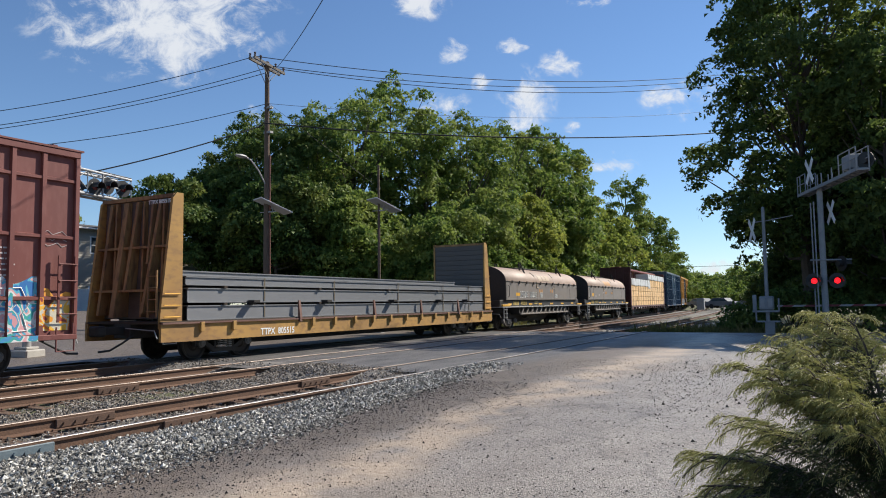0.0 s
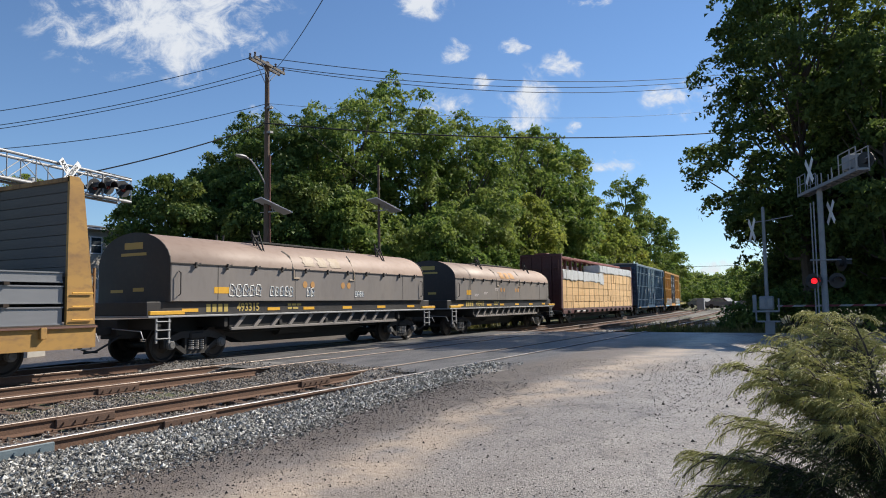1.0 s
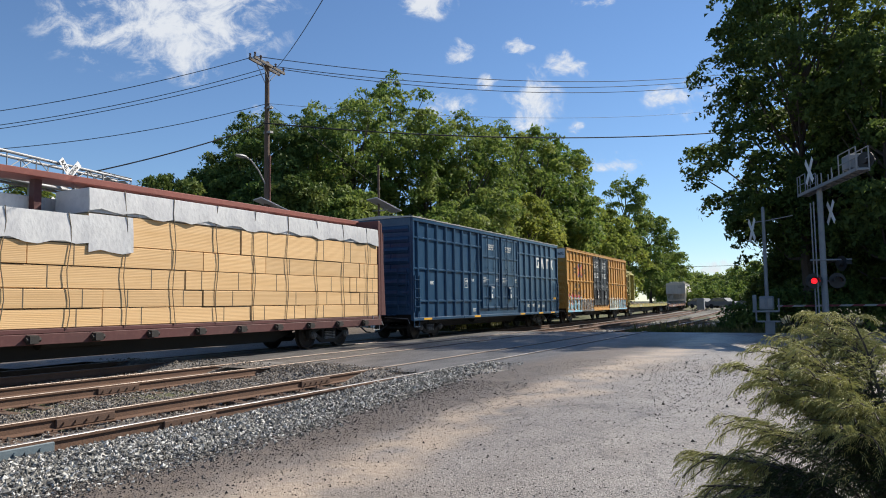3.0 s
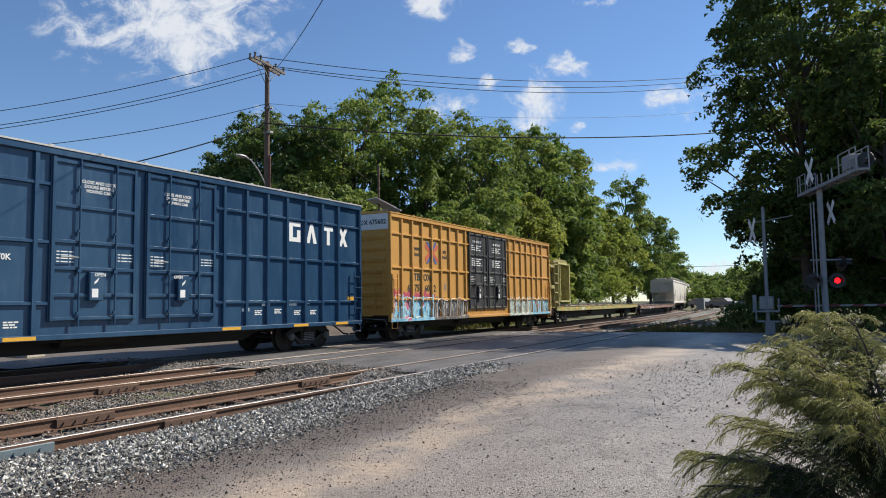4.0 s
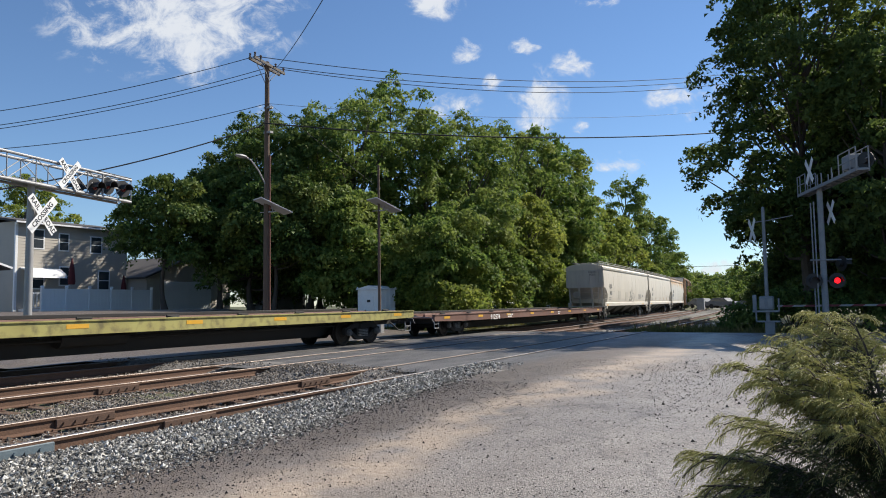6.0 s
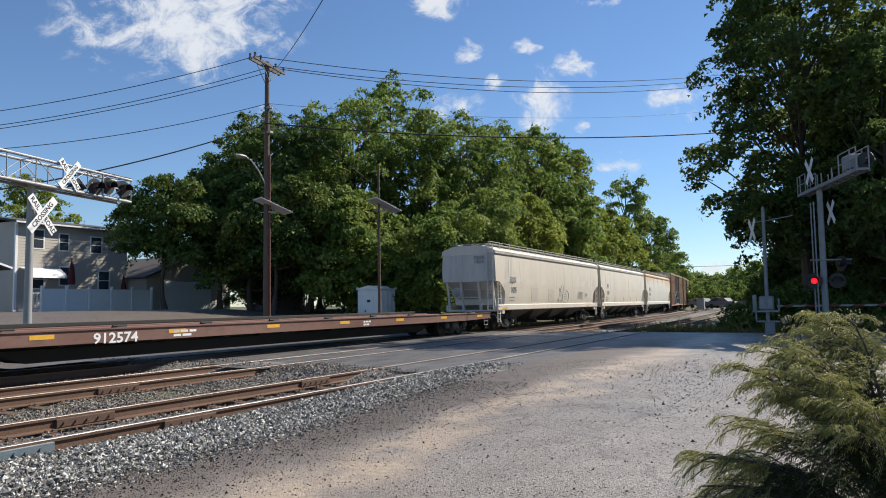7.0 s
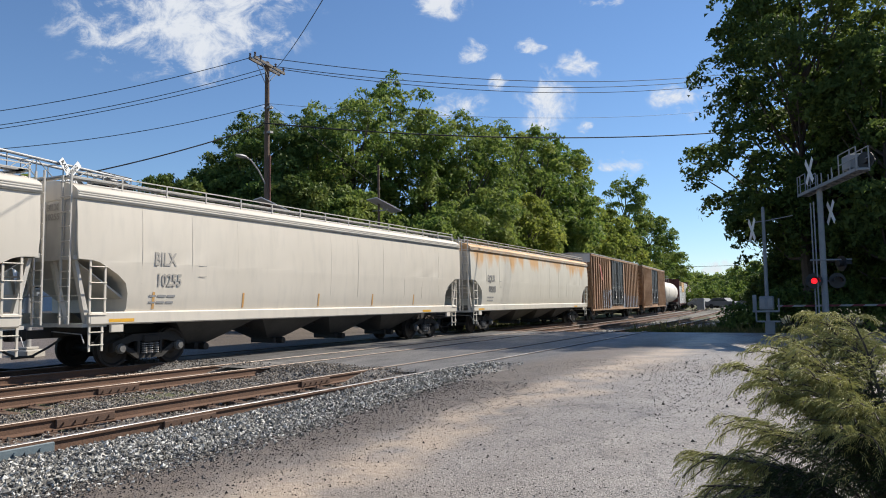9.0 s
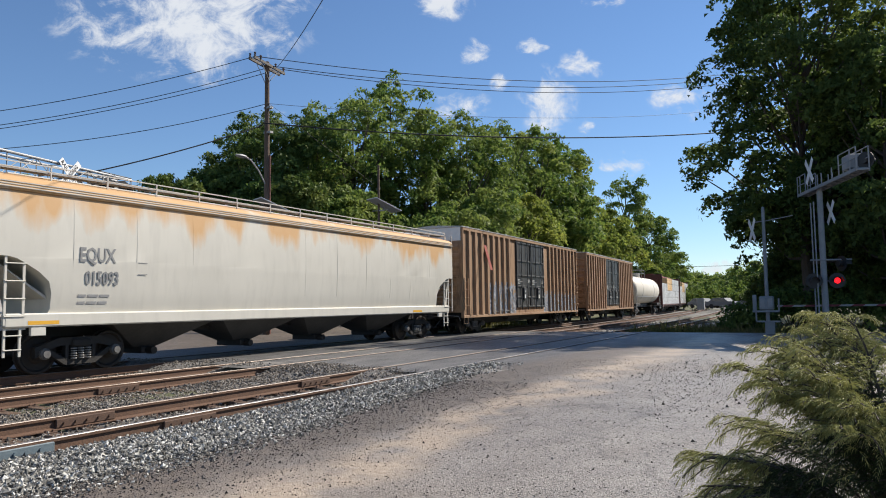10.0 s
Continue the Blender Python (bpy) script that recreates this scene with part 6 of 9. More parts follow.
# ---- long flatcars ----
def flatcar(u0, u1, label, mat, marks, z=1.0):
    half = (u1 - u0) / 2
    car = thing("flatcar", label, "flatcar", group="freight cars")
    part("deck", Mesh().box(-1.34, 1.34, -half, half, z - 0.14, z - 0.07, 0.01), M["flat_brown"], car, "worn brown deck below the side sills")
    for x0, x1 in ((1.34, 1.45), (-1.45, -1.34)):
        m = Mesh().prism([(-half, z + 0.03), (-half, z - 0.24), (-half + 2.6, z - 0.29), (half - 2.6, z - 0.29), (half, z - 0.24), (half, z + 0.03)], "x", x0, x1)
        part("side_sill", m, mat, car, "painted channel side sill")
        part("sill_flange", Mesh().box(x0 - 0.005, x1 + 0.03 if x1 > 0 else x1, -half, half, z + 0.012, z + 0.045), mat, car)
    part("far_curb", Mesh().box(-1.36, -1.27, -half + 0.1, half - 0.1, z + 0.05, z + 0.15, 0.01), M["underframe"], car, "dark raised curb along the deck")
    for x in (0.72, -0.82):
        part("guide_rail", Mesh().box(x, x + 0.10, -half + 0.3, half - 0.3, z - 0.07, z + 0.05, 0.01), M["flat_brown"], car, "low steel guide rail")
    for k in range(10):
        y = -half + 1.5 + (2 * half - 3) * k / 9
        part("hitch", Mesh().box(0.95, 1.2, y - 0.15, y + 0.15, z - 0.07, z + 0.06, 0.02).cyl((1.08, y - 0.2, z + 0.08), (1.08, y + 0.2, z + 0.08), 0.03, 6), M["underframe"], car, "small black tie-down fitting")
    for k in range(8):
        y = -half + 1.2 + (2 * half - 2.4) * k / 7
        part("reflector", Mesh().box(1.452, 1.455, y - 0.28, y + 0.28, z - 0.15, z - 0.05), M["yellow_paint"], car, "yellow reflective strip")
    for a in marks:
        if a[0] == "text":
            writing(a[1], 0.34, M["lettering_white"], car, 1.454, -half + a[2], z - 0.2, stretch=1.2)
        else:
            dashes(car, 1.452, -half + a[2], z - 0.08, a[1], 0.2, 2, M["lettering_white"])
    step(car, 1.38, -half + 0.1, M["galv"], z0=0.4, z1=0.75)
    step(car, 1.38, half - 0.55, M["galv"], z0=0.4, z1=0.75)
    m = Mesh().prism([(-half + 4.2, z - 0.42), (-half + 5.2, z - 0.72), (half - 5.2, z - 0.72), (half - 4.2, z - 0.42)], "x", -0.4, 0.4)
    part("center_sill", m, M["underframe"], car)
    sill_beam(car, half, M["underframe"], 0.55, z - 0.08, 0.36)
    gear(car, half, 3.0)
    TRAIN.append((car, (u0 + u1) / 2))
    return car, half


flatcar(159.9, 187.95, "long brown steel flatcar, empty, with yellow reflectors", M["flat_brown"], (("text", "912574", 6.7), ("bars", 0.8, 8.4), ("bars", 0.5, 17.0)), 0.94)
car, half = flatcar(132.1, 158.2, "long faded lime-yellow flatcar carrying a steel frame rack", M["green_yellow"], (("bars", 0.8, 6.0),), 1.15)

# steel rack on the lime flatcar's end: a box frame, a ladder panel, and folded arms at the very end
rack = thing("steel_frame_rack", "faded lime-yellow welded steel frame rack with folded arms and pistons", "frame rack")
b0 = -half
g = M["green_yellow"]
M["rack_edge"] = surface("chipped_pale_lime", (0.60, 0.56, 0.24), (0.52, 0.47, 0.18), (0.25, 0.19, 0.09), rough=0.65, scale=2.5, fine=14, amount=0.6, stain=0.5, bump=0.06)


def bar(name, x0, x1, y0, y1, z0, z1, label="", mat=None):
    part(name, Mesh().box(x0, x1, b0 + y0, b0 + y1, z0, z1, 0.008), mat or g, rack, label)


for sx in (1, -1):
    def bx(name, x0, x1, y0, y1, z0, z1, label="", mat=None):
        bar(name, *((x0, x1) if sx > 0 else (-x1, -x0)), y0, y1, z0, z1, label, mat)

    # far post of the box: a channel with a bright lip
    bx("upright", 0.72, 1.36, 3.16, 3.20, 1.5, 3.88, "steel channel upright")
    bx("lip", 1.33, 1.38, 3.20, 3.34, 1.3, 3.98, "", M["rack_edge"])
    for z in (2.05, 3.1, 3.6):
        bx("gusset", 0.76, 1.34, 3.201, 3.27, z, z + 0.03)
    # middle post
    bx("upright", 0.80, 1.34, 1.06, 1.10, 1.5, 3.8, "steel channel upright")
    bx("lip", 1.33, 1.37, 1.10, 1.18, 1.45, 3.9, "", M["rack_edge"])
    for z in (1.9, 2.45, 2.95, 3.4):
        bx("gusset", 0.85, 1.33, 0.76, 1.058, z, z + 0.03)
    # ladder panel
    bx("side_web", 0.95, 1.0, 0.0, 0.66, 1.25, 3.95, "steel web plate")
    bx("side_web", 1.0, 1.34, -0.12, -0.07, 1.15, 3.98, "steel web plate")
    bx("lip", 1.0, 1.40, 0.64, 0.71, 1.2, 4.02, "", M["rack_edge"])
    for z in (1.45, 2.05, 2.65, 3.25, 3.85):
        bx("rung", 1.02, 1.37, -0.10, 0.63, z - 0.04, z + 0.04)
    # level beams
    bx("beam", 1.20, 1.38, 0.72, 3.34, 3.90, 3.96, "level steel beam", M["rack_edge"])
    bx("beam", 1.05, 1.22, 0.2, 3.34, 3.965, 4.12, "level steel beam")
    bx("beam", 1.10, 1.40, 1.06, 3.34, 1.46, 1.54, "level steel beam", M["rack_edge"])
    bx("beam", 1.16, 1.38, -1.18, -0.13, 3.62, 3.80, "level steel beam")
    bx("beam", 1.16, 1.36, -0.98, -0.13, 2.30, 2.50, "level steel beam")
    bx("plate", 1.25, 1.31, -1.02, -0.72, 1.02, 1.95, "bent steel plate")
    bx("plate", 1.10, 1.16, -0.52, -0.22, 1.10, 2.28, "bent steel plate")
    bx("plate", 0.80, 0.86, -0.62, -0.10, 2.45, 3.0, "bent steel plate")
    bx("upright", 1.22, 1.36, -1.22, -1.10, 1.1, 4.0, "steel channel upright")
    for k, (y0, z0, y1, z1) in enumerate(((-1.10, 4.02, -0.78, 2.45), (-0.45, 4.05, -0.22, 2.55))):
        x = sx * (1.24 - 0.16 * k)
        m = Mesh().cyl((x, b0 + y0, z0), (x, b0 + y0 * 0.5 + y1 * 0.5, (z0 + z1) / 2), 0.045, 8)
        m.cyl((x, b0 + y0 * 0.55 + y1 * 0.45, z0 * 0.55 + z1 * 0.45), (x - sx * 0.03, b0 + y1, z1), 0.095, 12).cyl((x - 0.1, b0 + y0, z0), (x + 0.1, b0 + y0, z0), 0.07, 10).cyl((x - 0.13, b0 + y1, z1), (x + 0.13, b0 + y1, z1), 0.08, 10)
        part("piston", m, g, rack, "lime-yellow piston cylinder", smooth=True)
    m = Mesh().prism([(b0 - 1.0, 2.32), (b0 - 0.9, 2.32), (b0 - 1.12, 1.55), (b0 - 1.2, 1.6)], "x", min(sx * 1.18, sx * 1.26), max(sx * 1.18, sx * 1.26))
    m.prism([(b0 - 0.35, 2.3), (b0 - 0.27, 2.3), (b0 - 0.62, 1.2), (b0 - 0.7, 1.2)], "x", min(sx * 1.0, sx * 1.06), max(sx * 1.0, sx * 1.06))
    m.cyl((sx * 1.1, b0 - 1.1, 3.98), (sx * 1.0, b0 + 0.15, 3.72), 0.10, 10)
    part("brace", m, g, rack)
for y0, y1, z0, z1 in ((3.14, 3.34, 3.80, 3.96), (0.62, 0.72, 3.94, 4.08), (-0.12, 0.0, 3.72, 3.90), (-1.2, -1.1, 3.66, 3.82), (-0.95, -0.85, 2.32, 2.48), (3.14, 3.34, 1.46, 1.56), (0.9, 1.1, 1.3, 1.46), (-0.9, 0.6, 1.085, 1.2)):
    bar("cross_beam", -1.22, 1.22, y0, y1, z0, z1, "cross beam")
bar("plate", -1.1, 1.1, 0.72, 3.2, 1.12, 1.28, "rusty base plate", M["flat_brown"])
for x in (-0.9, 0.0, 0.9):
    bar("skid", x - 0.12, x + 0.12, 0.4, 3.3, 1.084, 1.12, "timber skid", M["plank"])
# lattice of crossed flats over the top
m = Mesh()
for k in range(6):
    y = b0 + 0.75 + 2.5 * k / 6
    m.prism([(y, 4.122), (y + 0.06, 4.122), (y + 0.45, 4.24), (y + 0.39, 4.24)], "x", 1.06, 1.20)
    m.cyl((1.2, y, 4.13), (-1.1, y + 0.42, 4.16), 0.022, 6)
    m.cyl((-1.2, y, 4.13), (1.1, y + 0.42, 4.19), 0.022, 6)
part("lattice", m, g, rack, "light steel lattice")
part("fin", Mesh().prism([(b0 + 2.75, 4.12), (b0 + 3.2, 4.5), (b0 + 3.22, 4.12)], "x", 0.7, 0.75), g, rack, "upright triangular fin")
part("chute", Mesh().prism([(b0 + 1.22, 3.35), (b0 + 1.34, 3.45), (b0 + 2.45, 1.95), (b0 + 2.15, 1.82)], "x", 0.25, 1.0), g, rack, "slanted steel chute")
part("chute_edge", Mesh().prism([(b0 + 1.20, 3.37), (b0 + 1.33, 3.49), (b0 + 2.47, 1.96), (b0 + 2.42, 1.90), (b0 + 1.32, 3.38), (b0 + 1.25, 3.32)], "x", 1.0, 1.03), M["rack_edge"], rack)
m = Mesh().cyl((-0.2, b0 + 2.0, 3.3), (0.6, b0 + 2.9, 2.75), 0.05, 8).cyl((0.2, b0 + 2.2, 3.85), (0.2, b0 + 2.5, 1.6), 0.05, 8).cyl((-0.6, b0 + 2.0, 2.9), (0.9, b0 + 3.1, 2.9), 0.07, 8).box(-0.2, -0.12, b0 + 2.0, b0 + 2.3, 1.5, 3.7).box(-0.6, 0.1, b0 + 1.9, b0 + 2.1, 3.1, 3.3, 0.02)
part("brace", m, g, rack)
m = Mesh()
for x, y, z in ((0.9, -0.6, 1.2), (0.3, -0.4, 1.3), (-0.6, -0.7, 1.2), (0.5, -0.1, 2.5), (-0.2, -0.8, 2.5)):
    m.box(x - 0.2, x + 0.16, b0 + y - 0.12, b0 + y + 0.2, z, z + 0.42, 0.02)
part("bracket", m, M["flat_brown"], rack, "rusty bracket")
m = Mesh()
for k in range(9):
    y = -1.05 + 0.2 * k if k < 6 else 0.1 + 0.25 * (k - 6)
    x = 1.30 - 0.12 * (k % 4)
    pts = [Vector((x + 0.03 * math.sin(j * 2 + k), b0 + y + 0.09 * math.sin(j * 1.1 + k * 2), 3.7 - j * 0.3 - 0.12 * (k % 3))) for j in range(7)]
    m.tube(pts, 0.013, 5)
m.tube([(1.42, b0 - 0.1, 1.0), (1.46, b0 + 0.1, 1.3), (1.44, b0 + 0.5, 1.42), (1.40, b0 + 0.75, 1.5)], 0.016, 6)
part("cable", m, M["hose"], rack, "dangling black cables")
m = Mesh().box(-1.2, 1.2, b0 - 0.75, b0 + 0.1, 0.62, 1.0, 0.02).tube([(0.9, b0 - 0.8, 0.9), (0.95, b0 - 1.0, 0.55), (0.6, b0 - 1.1, 0.45)], 0.03, 6)
part("end_sill", m, M["flat_brown"], car, "dirty brown end sill")
TRAIN.append((rack, (132.1 + 158.2) / 2))


# ---- covered hoppers ----
def hopper(u0, u1, label, mat, end_mat, text, letter, patches=()):
    half = (u1 - u0) / 2
    car = thing("covered_hopper", label, "hopper car", group="freight cars")
    levels = ((1.345, 1.40, -0.98), (1.45, 1.43, -1.02), (1.8, 1.47, -1.02), (2.05, 1.49, -0.95), (2.25, 1.50, -0.72), (2.42, 1.51, -0.42), (2.52, 1.515, -0.22),
              (2.56, 1.515, -0.05), (2.58, 1.515, 0.32), (3.0, 1.52, 0.36), (3.6, 1.50, 0.36), (3.95, 1.47, 0.36), (3.97, 1.44, 0.36))

    def skin(z):
        return float(np.interp(z, [a[0] for a in levels], [a[1] for a in levels])) + 0.005

    rings = []
    for z, w, e in levels:
        ring = []
        ny = 24
        for k in range(ny + 1):
            y = -(half + e) + 2 * (half + e) * k / ny
            bulge = 0.006 * math.sin(k * 2.6) * math.sin((z - 1.3) * 1.2)
            ring.append((w + bulge, y, z))
        for k in range(ny + 1):
            y = (half + e) - 2 * (half + e) * k / ny
            ring.append((-w, y, z))
        rings.append(ring)
    part("body", Mesh().sweep(rings), mat, car, smooth=True)
    prof = [(1.50, 3.96), (1.525, 4.0), (1.50, 4.16), (1.36, 4.26), (0.9, 4.40), (0.45, 4.44), (-0.45, 4.44), (-0.9, 4.40), (-1.36, 4.26), (-1.50, 4.16), (-1.525, 4.0), (-1.50, 3.96)]
    part("roof", Mesh().prism(prof, "y", -half - 0.38, half + 0.38), mat, car, "curved steel roof with a ledge")
    for z in (4.02, 4.075, 4.13):
        part("bead", Mesh().box(1.44, 1.538 - (z - 4.0) * 0.12, -half - 0.37, half + 0.37, z - 0.009, z + 0.009), M["hopper_grey"], car, "thin rolled bead along the eave")
    zs = [1.4, 1.8, 2.05, 2.25, 2.42, 2.56, 3.0, 3.6, 3.93]
    for k in range(1, 12):
        y = -half + 2 * half * k / 12 + 0.12 * math.sin(k * 5.0)
        part("weld_seam", Mesh().prism([(skin(z) - 0.003, z) for z in zs] + [(skin(z) - 0.02, z) for z in reversed(zs)], "y", y - 0.02, y + 0.02), mat, car)
    part("hatch", Mesh().box(-0.42, 0.42, -half + 0.6, half - 0.6, 4.44, 4.52, 0.02), M["hopper_grey"], car, "long roof hatch")
    # roof walk with a low guard
    m = Mesh().box(0.72, 1.0, -half - 0.36, half + 0.36, 4.50, 4.53)
    m.box(-1.0, -0.72, -half - 0.36, half + 0.36, 4.50, 4.53).box(-1.0, 1.0, -half - 0.40, -half - 0.15, 4.50, 4.53).box(-1.0, 1.0, half + 0.15, half + 0.40, 4.50, 4.53)
    part("roof_walk", m, M["galv"], car, "galvanised grating roof walk")
    m = Mesh()
    n = 14
    for k in range(n + 1):
        y = -half - 0.3 + (2 * half + 0.6) * k / n
        m.box(1.145, 1.175, y - 0.015, y + 0.015, 4.28, 4.64)
        m.box(0.7, 1.16, y - 0.015, y + 0.015, 4.46, 4.50)
    m.box(1.145, 1.175, -half - 0.34, half + 0.34, 4.615, 4.64).box(1.145, 1.175, -half - 0.34, half + 0.34, 4.50, 4.52)
    part("guard_rail", m, M["hopper_grey"], car, "low roof guard rail")
    for x0, x1 in ((1.36, 1.50), (-1.50, -1.36)):
        part("side_sill", Mesh().box(x0, x1, -half, half, 1.065, 1.365, 0.03), mat, car, "pale steel side sill")
    # slanting end sheets and framing
    for sgn in (-1, 1):
        e = sgn * (half + 0.36)
        m = Mesh()
        for x in (-1.02, -0.35, 0.35, 1.02):
            m.box(x - 0.04, x + 0.04, min(e, e + sgn * 0.03), max(e, e + sgn * 0.03), 2.6, 3.95)
        m.box(-1.45, 1.45, min(e - sgn * 0.1, e + sgn * 0.04), max(e - sgn * 0.1, e + sgn * 0.04), 2.56, 2.66)
        part("end_rib", m, end_mat, car)
        part("end_sheet", Mesh().box(-1.46, 1.46, min(e + sgn * 0.004, e + sgn * 0.012), max(e + sgn * 0.004, e + sgn * 0.012), 2.6, 3.95), end_mat, car, "plain grey end sheet")
        p0, p1 = sgn * (half + 0.25), sgn * (half - 1.9)
        part("slope_sheet", Mesh().prism([(p0, 2.57), (p1, 1.15), (p1, 1.05), (p0 - sgn * 0.08, 2.50)], "x", -1.28, 1.28), end_mat, car, "sloping steel end sheet")
        m = Mesh()
        for x in (-1.28, -0.5, 0.5, 1.28):
            m.prism([(sgn * (half + 0.22), 2.55), (sgn * (half + 0.30), 2.55), (sgn * (half - 0.02), 1.1), (sgn * (half - 0.14), 1.1)], "x", x - 0.06, x + 0.06)
        m.box(-1.42, 1.42, min(sgn * (half - 0.5), sgn * (half + 0.12)), max(sgn * (half - 0.5), sgn * (half + 0.12)), 1.02, 1.10)
        part("end_frame", m, end_mat, car, "steel end posts and platform")
        for zz in (1.75, 2.15):
            part("grab_iron", Mesh().cyl((-1.25, sgn * (half + 0.12), zz), (1.25, sgn * (half + 0.12), zz), 0.016, 6), end_mat, car)
        m = Mesh().lathe([(-0.02, 0.28), (0.02, 0.28), (0.02, 0.23), (-0.02, 0.23)], "y", 18, (-0.75, sgn * (half + 0.2), 2.0)).box(-1.0, -0.5, sgn * (half + 0.2) - 0.01, sgn * (half + 0.2) + 0.01, 1.98, 2.02)
        if sgn < 0:
            part("brake_wheel", m, end_mat, car, "hand brake wheel")
        y = -half - 0.02 if sgn < 0 else half - 0.42
        ladder(car, 1.46, y, y + 0.44, 1.12, 2.6, 4, mat)
        ladder(car, 1.42, y + 0.03, y + 0.41, 0.46, 1.05, 2, mat)
        ladder(car, sgn * (half + 0.46) if sgn < 0 else half + 0.5, 1.08, 1.44, 1.1, 4.5, 10, end_mat, axis="x")
        part("jacking_pad", Mesh().box(1.40, 1.48, sgn * (half - 0.75) - 0.17, sgn * (half - 0.75) + 0.17, 0.88, 1.064, 0.01), mat, car)
    # discharge bays
    n = 4
    span = (2 * half - 5.2) / n
    for k in range(n):
        y = -half + 2.6 + span * (k + 0.5)
        r0 = [(-1.2, y - span * 0.46, 1.08), (1.2, y - span * 0.46, 1.08), (1.2, y + span * 0.46, 1.08), (-1.2, y + span * 0.46, 1.08)]
        r1 = [(-0.35, y - 0.35, 0.42), (0.35, y - 0.35, 0.42), (0.35, y + 0.35, 0.42), (-0.35, y + 0.35, 0.42)]
        bay = part("discharge_bay", Mesh().sweep([r0, r1]), M["bay"], car, "dark sloping discharge bay")
        part("outlet", Mesh().box(-0.5, 0.5, y - 0.22, y + 0.22, 0.26, 0.44, 0.02).cyl((0.45, y, 0.34), (0.72, y, 0.34), 0.1, 10), M["underframe"], bay)
    part("center_sill", Mesh().box(-0.2, 0.2, -half, half, 0.80, 1.06), M["underframe"], car)
    if text:
        a, b = text
        at_y = -half + 2.1
        writing(a, 0.46, letter, car, skin(2.66) + 0.006, at_y, 2.66, stretch=0.74)
        writing(b, 0.44, letter, car, skin(2.13) + 0.007, at_y + 0.14, 2.13, stretch=0.68 if len(b) > 5 else 0.74, tilt=3.4)
        writing(a + "\n" + b, 0.22, letter, car, 0.62, -half - 0.394, 3.68, facing="end")
        for z, w in ((1.74, 0.86), (1.58, 0.8)):
            dashes(car, skin(z) + 0.003, at_y - 0.45, z + 0.03, w, 0.06, 1, M["lettering_grey"], gap=0.1)
        for k in (0.0, 0.28):
            part("placard_line", Mesh().box(skin(2.4), skin(2.4) + 0.006, at_y + 1.12, at_y + 1.38, 2.26 + k, 2.275 + k), letter, car)
    for (y, z, w, h, key) in patches:
        zs = [z + h * k / 4 for k in range(5)]
        prof = [(skin(a) + 0.004, a) for a in zs] + [(skin(a) - 0.03, a) for a in reversed(zs)]
        part("patch", Mesh().prism(prof, "y", -half + y, -half + y + w), M[key], car, "repainted patch on the side")
    for y in (-half + 0.5, half - 3.1):
        part("reflector", Mesh().box(1.502, 1.504, y, y + 0.7, 1.12, 1.2), M["yellow_paint"], car, "yellow reflective strip")
    gear(car, half, 2.05, 1.0)
    TRAIN.append((car, (u0 + u1) / 2))
    return car


M["bay"] = surface("bay_grey", (0.055, 0.052, 0.048), (0.035, 0.033, 0.03), (0.09, 0.08, 0.07), rough=0.7, scale=1.5, fine=10)
M["patch_grey"] = surface("patch_grey", (0.53, 0.49, 0.42), (0.57, 0.53, 0.455), rough=0.6, scale=2, fine=9)
sketched = hopper(189.03, 208.65, "off-white covered hopper car with four discharge bays", M["hopper_white"], M["hopper_grey"], ("EQUX", "14215"), M["lettering_grey"],
       ((5.1, 1.55, 1.0, 0.75, "patch_grey"), (8.2, 1.5, 1.1, 0.75, "patch_grey")))
# a grey spray-can sketch: an oval and loose strokes, and worn stencils
M["spray_sketch"] = plain("spray_sketch_grey", (0.27, 0.265, 0.26), 0.7)


def on_side(y, z):
    return Vector((float(np.interp(z, (1.0, 1.34, 1.36, 1.45, 1.8, 2.05, 2.42, 3.0), (1.51, 1.51, 1.425, 1.44, 1.476, 1.497, 1.517, 1.525))) + 0.004, y, z))


y0 = 200.72 - 198.84
m = Mesh().tube([on_side(y0 + 0.68 * math.cos(a * 0.2618), 1.80 + 0.42 * math.sin(a * 0.2618)) for a in range(25)], 0.010, 5)
for y, z, w in ((-0.12, 2.04, 0.2), (-0.22, 1.93, 0.42), (-0.32, 1.80, 0.7), (-0.35, 1.66, 0.75)):
    m.tube([on_side(y0 + y + w * k / 6, z + 0.035 * (k % 2)) for k in range(7)], 0.006, 4)
part("graffiti", m, M["spray_sketch"], sketched, "grey sprayed oval outline with strokes inside")
m = Mesh()
for pts in (((-1.45, 1.42), (-1.38, 2.35), (-1.1, 2.2), (-0.95, 1.85)), ((-1.05, 2.3), (-0.8, 2.62)), ((-0.85, 2.05), (-0.55, 2.2), (-0.45, 2.55)), ((-1.75, 1.40), (-1.68, 1.62), (-1.42, 1.48)),
            ((-1.3, 2.0), (-1.2, 1.8), (-1.0, 1.95)), ((-0.95, 1.7), (-0.72, 1.85), (-0.62, 2.0)), ((-1.3, 1.6), (-1.1, 1.45), (-0.95, 1.62)), ((-0.75, 1.42), (-0.8, 1.6), (-0.68, 1.7)),
            ((-1.35, 2.2), (-1.2, 2.1), (-1.1, 2.2), (-1.2, 2.28))):
    m.tube([on_side(y0 + a, b) for a, b in pts], 0.008, 5)
part("graffiti", m, M["spray_sketch"], sketched, "loose grey sprayed strokes")
m = Mesh()
for k in range(7):
    for j in range(5):
        a, b = on_side(203.55 - 198.84 + 0.28 * j, 2.12 - 0.075 * k), 0.17 + 0.03 * ((k + 2 * j) % 3)
        m.box(a.x, a.x + 0.004, a.y, a.y + b, a.z - 0.014, a.z + 0.014)
a = on_side(205.55 - 198.84, 1.95)
